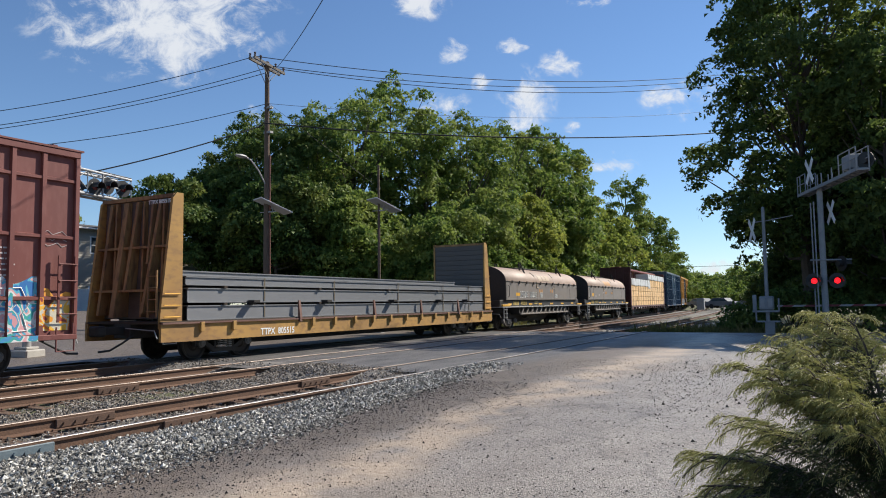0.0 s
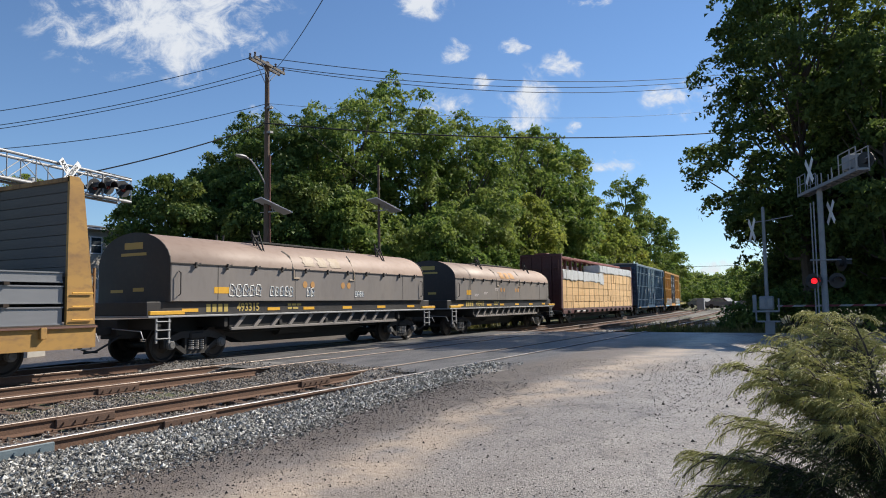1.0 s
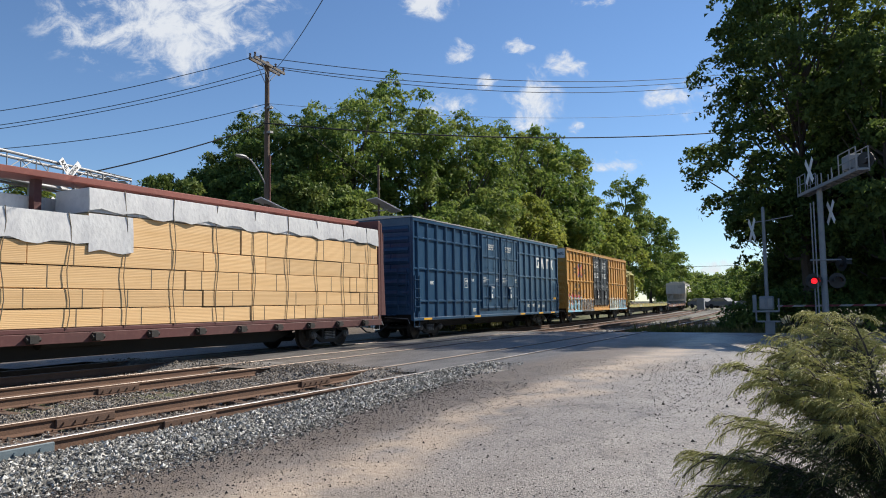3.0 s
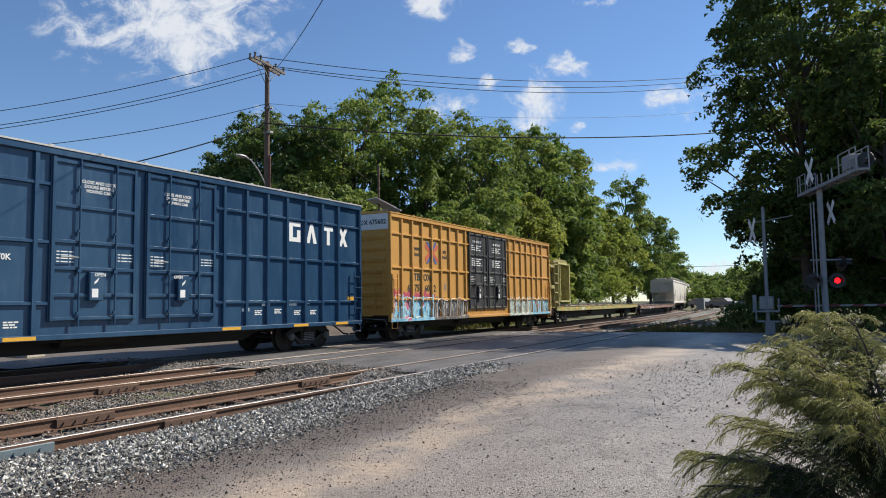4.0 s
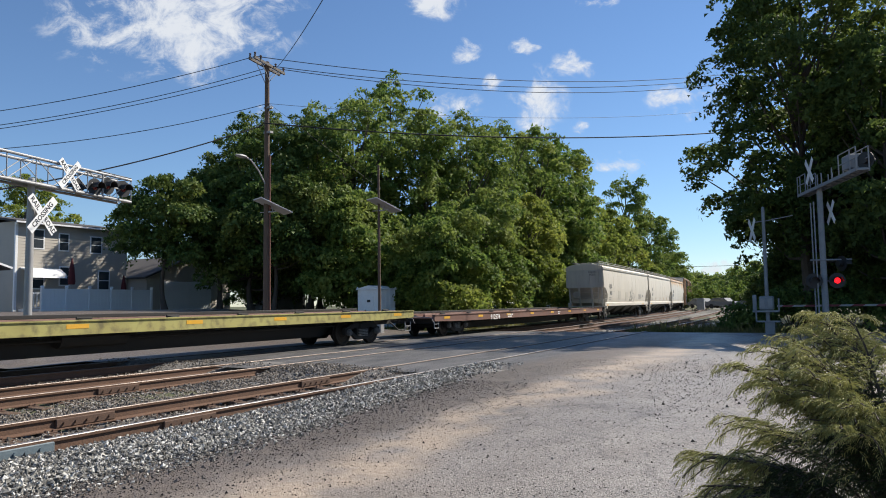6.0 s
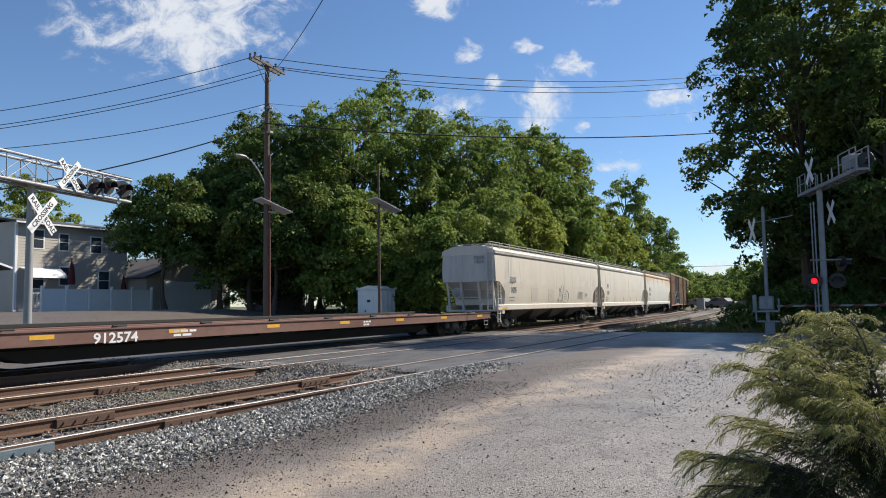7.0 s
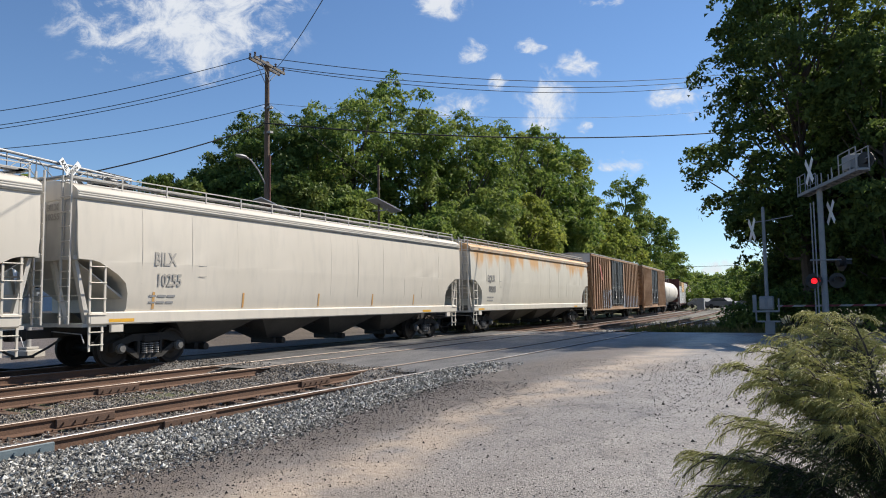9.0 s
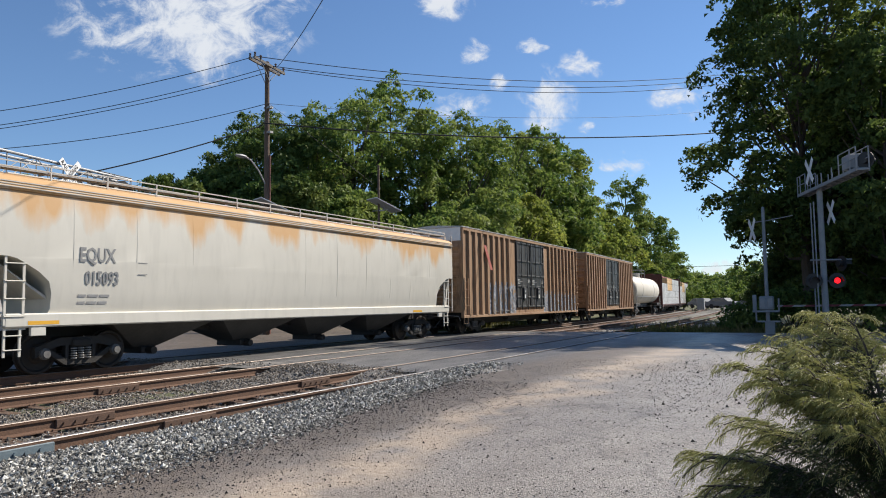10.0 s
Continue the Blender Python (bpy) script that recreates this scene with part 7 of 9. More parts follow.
m.box(a.x, a.x + 0.006, a.y, a.y + 0.4, a.z - 0.09, a.z + 0.09)
part("stencil", m, M["spray_sketch"], sketched, "small grey stencilled lines")
hopper(210.2, 228.6, "pale grey covered hopper car with orange upright marks", M["hopper_white"], M["hopper_grey"], ("BILX", "10255"), M["lettering_worn"],
       tuple((y, 1.42, 0.07, 0.42, "rust_stain") for y in (1.75, 4.9, 8.4, 11.6, 14.6)))
hopper(230.45, 250.0, "off-white covered hopper car streaked with orange rust", M["hopper_rusty"], M["hopper_grey"], ("EQUX", "015093"), M["lettering_grey"])


# ---- tank car ----
def tank_car(u0, u1):
    half = (u1 - u0) / 2
    car = thing("tank_car", "dull white cylindrical railway tank car", "tank car", group="freight cars")
    r, prof = 1.42, []
    for k in range(7):
        a = math.pi / 2 * k / 6
        prof.append((-half + 0.9 - 0.75 * math.cos(a), max(r * math.sin(a), 0.02)))
    prof += [(half - 0.9 + 0.75 * math.cos(math.pi / 2 * (6 - k) / 6), max(r * math.sin(math.pi / 2 * (6 - k) / 6), 0.02)) for k in range(7)]
    part("tank", Mesh().lathe(prof, "y", 32, (0, 0, 2.6)), M["hopper_white"], car, "dull white steel tank", smooth=True)
    m = Mesh().cyl((0, 0, 3.9), (0, 0, 4.45), 0.45, 18)
    part("dome", m, M["hopper_white"], car)
    m = Mesh()
    for y in (-1.0, 1.0):
        for x in (-0.8, 0.8):
            m.cyl((x, y, 3.7), (x, y, 4.75), 0.025, 6)
    for z in (4.4, 4.75):
        m.tube([(-0.8, -1, z), (0.8, -1, z), (0.8, 1, z), (-0.8, 1, z), (-0.8, -1, z)], 0.022, 6)
    part("guard_rail", m, M["galv"], car, "grey steel platform railing")
    for y in (-half * 0.45, half * 0.45):
        part("band", Mesh().lathe([(y - 0.05, r + 0.012), (y + 0.05, r + 0.012), (y + 0.05, r - 0.02), (y - 0.05, r - 0.02)], "y", 32, (0, 0, 2.6)), M["hopper_grey"], car)
    part("sill", Mesh().box(-1.35, 1.35, -half, -half + 2.6, 0.98, 1.22, 0.02).box(-1.35, 1.35, half - 2.6, half, 0.98, 1.22, 0.02).box(-0.3, 0.3, -half, half, 0.8, 1.2), M["underframe"], car)
    m = Mesh()
    m.tube([(1.4, -half + 0.1, 1.9), (1.4, half - 0.1, 1.9)], 0.02, 6)
    part("handrail", m, M["galv"], car)
    for y in (-half + 0.1, half - 0.55):
        ladder(car, 1.36, y, y + 0.42, 0.5, 1.9, 4, M["galv"])
    gear(car, half, 2.0)
    TRAIN.append((car, (u0 + u1) / 2))


tank_car(291.3, 307.9)
# ---- trees, shrubs ----
def leaf_cloud(rng, lobes, count, size, per=60, pad=0.62, fill=0.12):
    """Leaves in domed pads set over lobes (centre, radii), with a thin filling inside; gaps stay between the pads."""
    lob = np.array([(*c, *r) for c, r in lobes])
    w = lob[:, 3] * lob[:, 4] + lob[:, 4] * lob[:, 5]
    pick = rng.choice(len(lob), max(int(count * (1 - fill)) // per, 4), p=w / w.sum())
    m = len(pick)
    d = rng.normal(0, 1, (m, 3)) + (0, 0, 0.35)
    d /= np.linalg.norm(d, axis=1)[:, None]
    rad = rng.uniform(0.62, 1.12, m)
    clump = lob[pick, :3] + d * lob[pick, 3:] * rad[:, None]
    up = d * 0.55 + np.array((0, 0, 1.0)) + rng.normal(0, 0.22, (m, 3))
    up /= np.linalg.norm(up, axis=1)[:, None]
    e1 = np.cross(up, rng.normal(0, 1, (m, 3)))
    e1 /= np.linalg.norm(e1, axis=1)[:, None] + 1e-9
    e2 = np.cross(up, e1)
    rc = pad * rng.uniform(0.45, 1.25, m)
    n = m * per
    up, e1, e2, rc = (np.repeat(q, per, 0) for q in (up, e1, e2, rc))
    a, r = rng.uniform(0, 2 * math.pi, n), np.sqrt(rng.uniform(0, 1, n)) * rng.uniform(0.75, 1.15, n)
    ragged = 1 + 0.35 * np.sin(3 * a + np.repeat(rng.uniform(0, 6, m), per))
    radial = e1 * np.cos(a)[:, None] + e2 * np.sin(a)[:, None]
    p = np.repeat(clump, per, 0) + radial * (rc * r * ragged)[:, None] + up * (rc * (0.22 - 0.5 * r * r + rng.normal(0, 0.13, n)))[:, None]
    nrm = up * 0.5 + radial * (0.7 * r)[:, None] + rng.normal(0, 0.65, (n, 3))
    k = int(count * fill)
    pk = rng.choice(len(lob), k, p=w / w.sum())
    di = rng.normal(0, 1, (k, 3))
    di /= np.linalg.norm(di, axis=1)[:, None]
    p = np.concatenate([p, lob[pk, :3] + di * lob[pk, 3:] * rng.uniform(0.2, 0.95, (k, 1))])
    nrm = np.concatenate([nrm, rng.normal(0, 1, (k, 3)) + (0, 0, 0.5)])
    n = len(p)
    nrm /= np.linalg.norm(nrm, axis=1)[:, None]
    t = np.cross(nrm, rng.normal(0, 1, (n, 3)))
    t /= np.linalg.norm(t, axis=1)[:, None] + 1e-9
    b = np.cross(nrm, t)
    s = size * rng.uniform(0.6, 1.3, n)[:, None]
    v = np.stack([p - t * s, p + t * s * 0.7 + b * s * 0.62, p + t * s * 0.8 - b * s * 0.55], 1).reshape(-1, 3)
    return v, np.arange(n * 3).reshape(-1, 3)


def tree(x, y, z, height, spread, seed, leaves=9000, size=0.15, mat="leaf", bare=0.22, lean=0.0, label="", trunk_r=None, name="tree", lobes_n=26, pad=0.62, lobe=(0.17, 0.32), flat=0.62, point=0.8, bow=0.0):
    """A tapered trunk (bowed by bow metres) that forks into limbs; each limb ends in a lobe of the crown."""
    rng = np.random.default_rng(seed)
    height *= 1.05
    ob = thing(name, label or "broad leafy green tree beside the railway", "tree", pose(x, y, z))
    tr = trunk_r or height * 0.018
    m = Mesh()
    fork = height * (bare + 0.12)
    rings = []
    for k in range(9):
        t = k / 8
        r = tr * (1.5 - 0.5 * min(t * 4, 1)) * (1 - 0.45 * t)
        cx, cy = lean * t * fork * 0.4 + 0.1 * math.sin(seed + t * 3) + bow * math.sin(t * 3.6), 0.1 * math.cos(seed * 2 + t * 4)
        rings.append([(cx + r * math.cos(a * math.pi / 4.5), cy + r * math.sin(a * math.pi / 4.5), t * fork) for a in range(9)])
    m.sweep(rings)
    top = Vector((lean * fork * 0.4 + bow * math.sin(3.6), 0, fork))
    crown_top = Vector((lean * height * 0.3, 0, height * 0.9))
    m.cyl(top, top.lerp(crown_top, 0.55), tr * 0.5, 6, tr * 0.3)
    m.cyl(top.lerp(crown_top, 0.55), crown_top, tr * 0.3, 5, tr * 0.06)
    lobes = []
    for k in range(lobes_n):
        a = k * 2.4 + rng.uniform(-0.4, 0.4)
        h = height * (bare + (1 - bare) * (0.08 + 0.84 * (k + 0.5) / lobes_n))
        prof = math.sin(math.pi * min(0.93, 0.25 + 0.64 * (h / height - bare) / (1 - bare))) ** point
        rr = spread * prof * rng.uniform(0.30, 0.92)
        c = (rr * math.cos(a) + lean * h * 0.3, rr * math.sin(a), h)
        s = spread * rng.uniform(*lobe) * (0.55 + 0.45 * prof)
        lobes.append((c, (s, s, s * rng.uniform(flat * 0.8, flat * 1.25))))
        # a limb leaves the trunk lower down and rises to its lobe
        f = min(max((h - fork) / (height - fork) - 0.25, 0.0), 0.8)
        foot = top.lerp(crown_top, f) if h > fork else Vector((top.x * h / fork, 0, h * 0.8))
        mid = foot.lerp(Vector(c), 0.5) + Vector((0, 0, -0.02 * height))
        m.cyl(foot, mid, tr * 0.30, 6, tr * 0.17)
        m.cyl(mid, c, tr * 0.17, 5, tr * 0.05)
    lobes.append(((lean * height * 0.3, 0, height * 0.94), (spread * 0.2, spread * 0.2, height * 0.06)))
    part("trunk", m, M["bark"], ob, smooth=True)
    v, f = leaf_cloud(rng, lobes, leaves, size, pad=pad)
    v[:, 2] = np.maximum(v[:, 2], 0.15)
    part("crown", quick_mesh("crown", v, f, M[mat]), None, ob)
    return ob


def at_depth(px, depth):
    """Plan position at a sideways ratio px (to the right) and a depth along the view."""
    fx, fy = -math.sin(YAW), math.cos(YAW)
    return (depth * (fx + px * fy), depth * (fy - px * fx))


# the wood behind the far track: (sideways ratio, depth, height, spread, material)
WOOD = ((-0.312, 50, 9.6, 3.8, "leaf_dark"), (-0.268, 50, 12.4, 4.6, "leaf_dark"), (-0.243, 57.8, 15.8, 5.4, "leaf_dark"), (-0.185, 52, 14.2, 5.2, "leaf_dark"),
        (-0.125, 54, 16.2, 5.6, "leaf"), (-0.072, 60, 19.2, 5.8, "leaf"), (-0.025, 58, 15.6, 5.0, "leaf"), (0.035, 62, 17.0, 5.2, "leaf"),
        (0.085, 68, 18.0, 5.4, "leaf"), (0.135, 74, 18.8, 5.2, "leaf"), (0.168, 84, 19.0, 5.0, "leaf"), (0.20, 95, 15.0, 5.0, "leaf_light"),
        (0.235, 105, 13.6, 5.4, "leaf_light"), (0.257, 125, 22.4, 5.2, "leaf"), (0.288, 130, 16.0, 6.0, "leaf"), (0.312, 150, 10.5, 5.4, "leaf"),
        (-0.135, 48, 8.4, 3.4, "leaf"), (0.0, 48, 7.6, 3.6, "leaf"), (0.06, 54, 9.8, 4.0, "leaf"), (0.12, 62, 10.5, 4.2, "leaf_light"), (0.16, 72, 10.5, 4.4, "leaf"),
        (-0.17, 62, 14.0, 5.6, "leaf_dark"), (-0.235, 47, 8.6, 3.6, "leaf_dark"), (0.11, 82, 15.0, 5.6, "leaf"), (0.05, 72, 15.0, 5.6, "leaf"))
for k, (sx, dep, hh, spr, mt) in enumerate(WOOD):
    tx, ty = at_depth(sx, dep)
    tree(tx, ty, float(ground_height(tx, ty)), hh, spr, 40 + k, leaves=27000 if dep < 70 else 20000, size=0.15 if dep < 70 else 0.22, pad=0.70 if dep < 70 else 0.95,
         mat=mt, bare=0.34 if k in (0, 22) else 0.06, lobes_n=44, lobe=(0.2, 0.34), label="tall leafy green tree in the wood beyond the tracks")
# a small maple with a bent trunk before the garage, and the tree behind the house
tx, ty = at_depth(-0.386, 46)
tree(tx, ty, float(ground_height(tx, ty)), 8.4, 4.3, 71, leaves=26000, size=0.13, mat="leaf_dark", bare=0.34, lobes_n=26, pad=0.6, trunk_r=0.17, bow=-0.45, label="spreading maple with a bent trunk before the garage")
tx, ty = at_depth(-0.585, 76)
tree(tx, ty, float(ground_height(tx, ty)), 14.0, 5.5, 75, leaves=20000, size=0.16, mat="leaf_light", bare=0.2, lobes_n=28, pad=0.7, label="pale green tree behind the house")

# the trees beyond the crossing, leaves darkened as if shaded, on the camera's side of the tracks: (x, y, height,
# spread, bare trunk, lean)
# those at x 9.5 and over stand unseen, added to shade the road
NEAR = ((-1.2, 41.0, 19.5, 6.2, 0.14, 0.0), (4.0, 44.0, 15.4, 6.0, 0.06, 0.0), (2.2, 37.5, 13.0, 4.4, 0.12, 0.0), (11.0, 38.0, 14.5, 6.0, 0.08, 0.0), (2.0, 54.0, 17.0, 5.0, 0.05, 0.0), (9.0, 52.0, 16.5, 6.0, 0.05, 0.0),
        (17.0, 42.0, 15.0, 6.0, 0.08, 0.0), (-5.4, 70.0, 3.6, 2.0, 0.05, 0.0), (-2.6, 54.0, 5.4, 2.2, 0.05, 0.0), (4.5, 39.5, 9.5, 4.2, 0.04, 0.0), (1.5, 48.0, 11.0, 4.2, 0.04, 0.0), (9.5, 34.5, 12.0, 4.6, 0.06, 0.0))
for k, (tx, ty, hh, spr, bare, lean) in enumerate(NEAR):
    big = hh > 15
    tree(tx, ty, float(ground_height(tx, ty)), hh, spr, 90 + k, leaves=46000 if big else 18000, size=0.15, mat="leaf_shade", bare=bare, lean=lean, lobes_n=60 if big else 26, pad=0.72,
         lobe=(0.2, 0.34), label="tall tree by the crossing, dense foliage darkened as shade")

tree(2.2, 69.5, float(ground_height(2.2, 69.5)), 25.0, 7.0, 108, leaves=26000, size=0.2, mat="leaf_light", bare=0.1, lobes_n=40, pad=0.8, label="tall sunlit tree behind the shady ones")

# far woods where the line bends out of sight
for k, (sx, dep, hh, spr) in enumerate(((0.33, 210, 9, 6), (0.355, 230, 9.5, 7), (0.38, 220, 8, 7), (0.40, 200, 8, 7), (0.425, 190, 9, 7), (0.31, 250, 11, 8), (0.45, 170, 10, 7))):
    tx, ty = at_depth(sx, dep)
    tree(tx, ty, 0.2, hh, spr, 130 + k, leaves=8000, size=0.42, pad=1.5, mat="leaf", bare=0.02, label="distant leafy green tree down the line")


def shrub(x, y, z, height, spread, seed, leaves, size, mat, label):
    rng = np.random.default_rng(seed)
    ob = thing("shrub", label, "shrub", pose(x, y, z))
    m, lobes = Mesh(), []
    for k in range(9):
        a = k * 2.4
        c = (spread * 0.55 * math.cos(a), spread * 0.55 * math.sin(a), height * (0.35 + 0.45 * ((k * 5) % 9) / 9))
        lobes.append((c, (spread * 0.45, spread * 0.45, height * 0.3)))
        m.cyl((0, 0, -0.05), c, 0.03, 5, 0.01)
    part("stem", m, M["bark"], ob)
    v, f = leaf_cloud(rng, lobes, leaves, size)
    v[:, 2] = np.maximum(v[:, 2], 0.03)
    part("foliage", quick_mesh("foliage", v, f, M[mat]), None, ob)
    return ob


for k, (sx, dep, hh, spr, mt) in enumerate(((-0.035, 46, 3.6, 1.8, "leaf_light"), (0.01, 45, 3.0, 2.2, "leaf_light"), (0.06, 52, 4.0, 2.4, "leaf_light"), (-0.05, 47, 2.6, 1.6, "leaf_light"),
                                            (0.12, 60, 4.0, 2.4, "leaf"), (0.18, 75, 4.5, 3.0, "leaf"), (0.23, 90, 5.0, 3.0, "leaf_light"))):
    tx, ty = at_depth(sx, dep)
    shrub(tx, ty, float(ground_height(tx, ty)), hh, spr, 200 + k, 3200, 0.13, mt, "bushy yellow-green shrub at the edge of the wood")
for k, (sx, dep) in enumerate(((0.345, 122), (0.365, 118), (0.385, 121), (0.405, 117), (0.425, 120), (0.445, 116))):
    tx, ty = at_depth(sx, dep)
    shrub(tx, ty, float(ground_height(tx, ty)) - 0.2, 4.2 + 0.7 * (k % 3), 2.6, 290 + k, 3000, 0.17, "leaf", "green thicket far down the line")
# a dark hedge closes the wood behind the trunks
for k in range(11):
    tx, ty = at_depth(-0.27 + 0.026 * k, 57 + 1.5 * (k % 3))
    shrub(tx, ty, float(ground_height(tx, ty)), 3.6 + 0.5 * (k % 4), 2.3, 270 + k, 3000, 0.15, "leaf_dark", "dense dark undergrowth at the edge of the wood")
for k, (tx, ty, hh, spr) in enumerate(((-4.2, 39.0, 1.4, 1.5), (-2.0, 40.5, 2.2, 1.9), (0.8, 38.5, 2.4, 2.2), (3.6, 38.0, 2.6, 2.2), (6.5, 37.0, 2.8, 2.4), (2.5, 46.0, 4.5, 3.0), (6.0, 47.0, 5.0, 3.2), (0.5, 51.0, 4.5, 3.0), (9.5, 44.0, 5.0, 3.2), (4.0, 52.0, 5.5, 3.5), (-1.5, 46.0, 3.0, 2.2))):
    shrub(tx, ty, float(ground_height(tx, ty)), hh, spr, 230 + k, 2600, 0.11, "leaf_dark", "low dark green bush beside the road")
# ---- poles, wires, signals, buildings ----
M["trim_pale"] = surface("pale_backing_sheet", (0.62, 0.63, 0.65), (0.52, 0.53, 0.55), rough=0.5, scale=2, fine=20, bump=0.02)


def utility_pole():
    x, y, g = -23.62, 25.84, 0.05
    ob = thing("utility_pole", "tall weathered wooden utility pole with crossarm and street light", "utility pole", pose(x, y, g))
    part("shaft", Mesh().lathe([(-0.2, 0.155), (3, 0.145), (7, 0.13), (10, 0.12), (13.17, 0.105), (13.21, 0.03)], "z", 14), M["pole"], ob, smooth=True)
    # a pair of arms, one on each side of the shaft, sagging towards one end
    for x0 in (0.11, -0.20):
        arm = Mesh().prism([(-1.06, 13.03), (1.06, 12.80), (1.06, 12.92), (-1.06, 13.15)], "x", x0, x0 + 0.09)
        part("crossarm", arm, M["pole_grey"], ob, "weathered grey timber crossarm")
        for yy in (-1.0, -0.62, 0.42, 0.98):
            z = 13.09 - 0.108 * (yy + 1.06) + 0.05
            part("insulator", Mesh().lathe([(z, 0.02), (z + 0.07, 0.058), (z + 0.11, 0.03), (z + 0.17, 0.065), (z + 0.22, 0.02)], "z", 10, (x0 + 0.045, yy, 0)), M["insulator"], ob)
        part("brace", Mesh().cyl((x0 + 0.045, 0.0, 12.2), (x0 + 0.045, 0.62, 12.83), 0.018, 6).cyl((x0 + 0.045, 0.0, 12.2), (x0 + 0.045, -0.55, 12.96), 0.018, 6), M["galv_shade_tone"], ob)
    for yy in (-0.98, 0.98):
        part("spacer", Mesh().cyl((-0.2, yy, 13.09 - 0.108 * (yy + 1.06)), (0.2, yy, 13.09 - 0.108 * (yy + 1.06)), 0.02, 6), M["galv_shade_tone"], ob, "through bolt joining the arms")
    part("conduit", Mesh().cyl((0.17, 0.06, 0.1), (0.14, 0.06, 8.6), 0.045, 8), M["conduit"], ob, "reddish brown riser pipe")
    pts = [Vector((0.0, -0.1, 7.2)), Vector((0.05, -0.6, 7.75)), Vector((0.1, -1.15, 8.15)), Vector((0.1, -1.5, 8.25))]
    arm = part("lamp_arm", Mesh().tube(pts, 0.035, 8), M["galv"], ob, "curved galvanised lamp arm")
    rings = []
    for t, r in ((0, 0.06), (0.12, 0.13), (0.4, 0.16), (0.6, 0.11), (0.68, 0.03)):
        rings.append([(0.1 + r * math.cos(a), -1.45 - t, 8.24 + 0.55 * r * math.sin(a)) for a in [math.pi * 2 * k / 12 for k in range(12)]])
    part("lamp_head", Mesh().sweep(rings), M["galv"], arm, "grey street lamp head", smooth=True)
    for z in (9.7, 10.9):
        part("bracket", Mesh().box(-0.12, 0.3, -0.1, 0.1, z - 0.05, z + 0.05), M["galv"], ob)
    solar(ob, 6.15)


M["backsheet"] = plain("panel_back", (0.34, 0.36, 0.39), 0.45)


def solar(parent, z, dx=0.25):
    """A solar panel on a bracket, facing the sun."""
    turn = Matrix.Translation((dx, 0.15, z)) @ Matrix.Rotation(radians(-25), 4, "Z") @ Matrix.Rotation(radians(-21), 4, "X")
    p = part("solar_panel", Mesh().box(-0.5, 0.5, -0.85, 0.85, -0.02, 0.02, 0.006), M["trim_pale"], parent, "tilted solar panel with an aluminium frame", at=turn)
    part("backsheet", Mesh().box(-0.46, 0.46, -0.81, 0.81, -0.024, -0.0205), M["backsheet"], p, "dark grey back of the panel")
    for i in range(2):
        for j in range(4):
            m = Mesh().box(-0.47 + i * 0.475, -0.47 + i * 0.475 + 0.455, -0.82 + j * 0.415, -0.82 + j * 0.415 + 0.395, 0.021, 0.024)
            part("cell", m, M["cell"], p)
    part("bracket", Mesh().box(-0.06, dx + 0.05, -0.04, 0.04, z - 0.32, z - 0.26).cyl((dx, 0.15, z - 0.3), (dx, 0.15, z), 0.03, 6).box(-0.4, 0.6, -0.03, 0.03, z - 0.30, z - 0.27), M["galv"], parent)


M["insulator"] = plain("brown_insulator", (0.10, 0.07, 0.06), 0.3)
M["conduit"] = surface("red_brown_pipe", (0.19, 0.075, 0.05), (0.14, 0.06, 0.045), rough=0.6, scale=2, fine=20)
M["cell"] = plain("solar_cell", (0.16, 0.20, 0.27), 0.18, 0.3)
utility_pole()

ob = thing("sign_pole", "slim grey metal pole with a solar panel", "pole", pose(-21.2, 31.8, -0.02))
part("shaft", Mesh().lathe([(-0.1, 0.10), (0.3, 0.085), (8.9, 0.055), (8.95, 0.0)], "z", 12), M["pole"], ob, "slim weathered shaft", smooth=True)
part("base", Mesh().box(-0.18, 0.18, -0.18, 0.18, -0.1, 0.5, 0.02), M["galv"], ob, "square metal base")
solar(ob, 6.75)


def wire(name, a, b, sag, r, label):
    a, b = Vector(a), Vector(b)
    cu = bpy.data.curves.new(name, "CURVE")
    cu.dimensions, cu.bevel_depth, cu.bevel_resolution = "3D", r, 1
    sp = cu.splines.new("POLY")
    n = 28
    sp.points.add(n)
    for k in range(n + 1):
        t = k / n
        p = a.lerp(b, t) - Vector((0, 0, sag * 4 * t * (1 - t)))
        sp.points[k].co = (*p, 1)
    tmp = bpy.data.objects.new("tmp", cu)
    me = bpy.data.meshes.new_from_object(tmp)
    bpy.data.objects.remove(tmp)
    me.materials.clear()
    me.materials.append(M["wire"])
    return solid(name, me, None, label, "cable", group="overhead wires")


wire("overhead_wire", (-23.56, 24.97, 13.24), (-1.36, 57.18, 18.43), 1.3, 0.018, "thin black overhead wire")
wire("overhead_wire", (-23.52, 25.92, 13.04), (-1.37, 57.19, 18.19), 1.3, 0.018, "thin black overhead wire")
wire("overhead_wire", (-23.72, 26.72, 13.16), (-1.39, 57.21, 17.86), 1.4, 0.018, "thin black overhead wire")
wire("overhead_wire", (-23.56, 24.97, 13.24), (-31.5, 16.39, 9.55), 0.25, 0.016, "thin black overhead wire")
wire("overhead_wire", (-23.52, 25.93, 12.99), (-32.58, 16.97, 9.22), 0.3, 0.016, "thin black overhead wire")
wire("overhead_wire", (-23.77, 26.69, 13.11), (-33.11, 17.26, 9.19), 0.3, 0.016, "thin black overhead wire")
wire("overhead_wire", (-23.66, 25.72, 11.12), (-31.57, 16.48, 8.07), 0.35, 0.016, "thin black overhead wire")
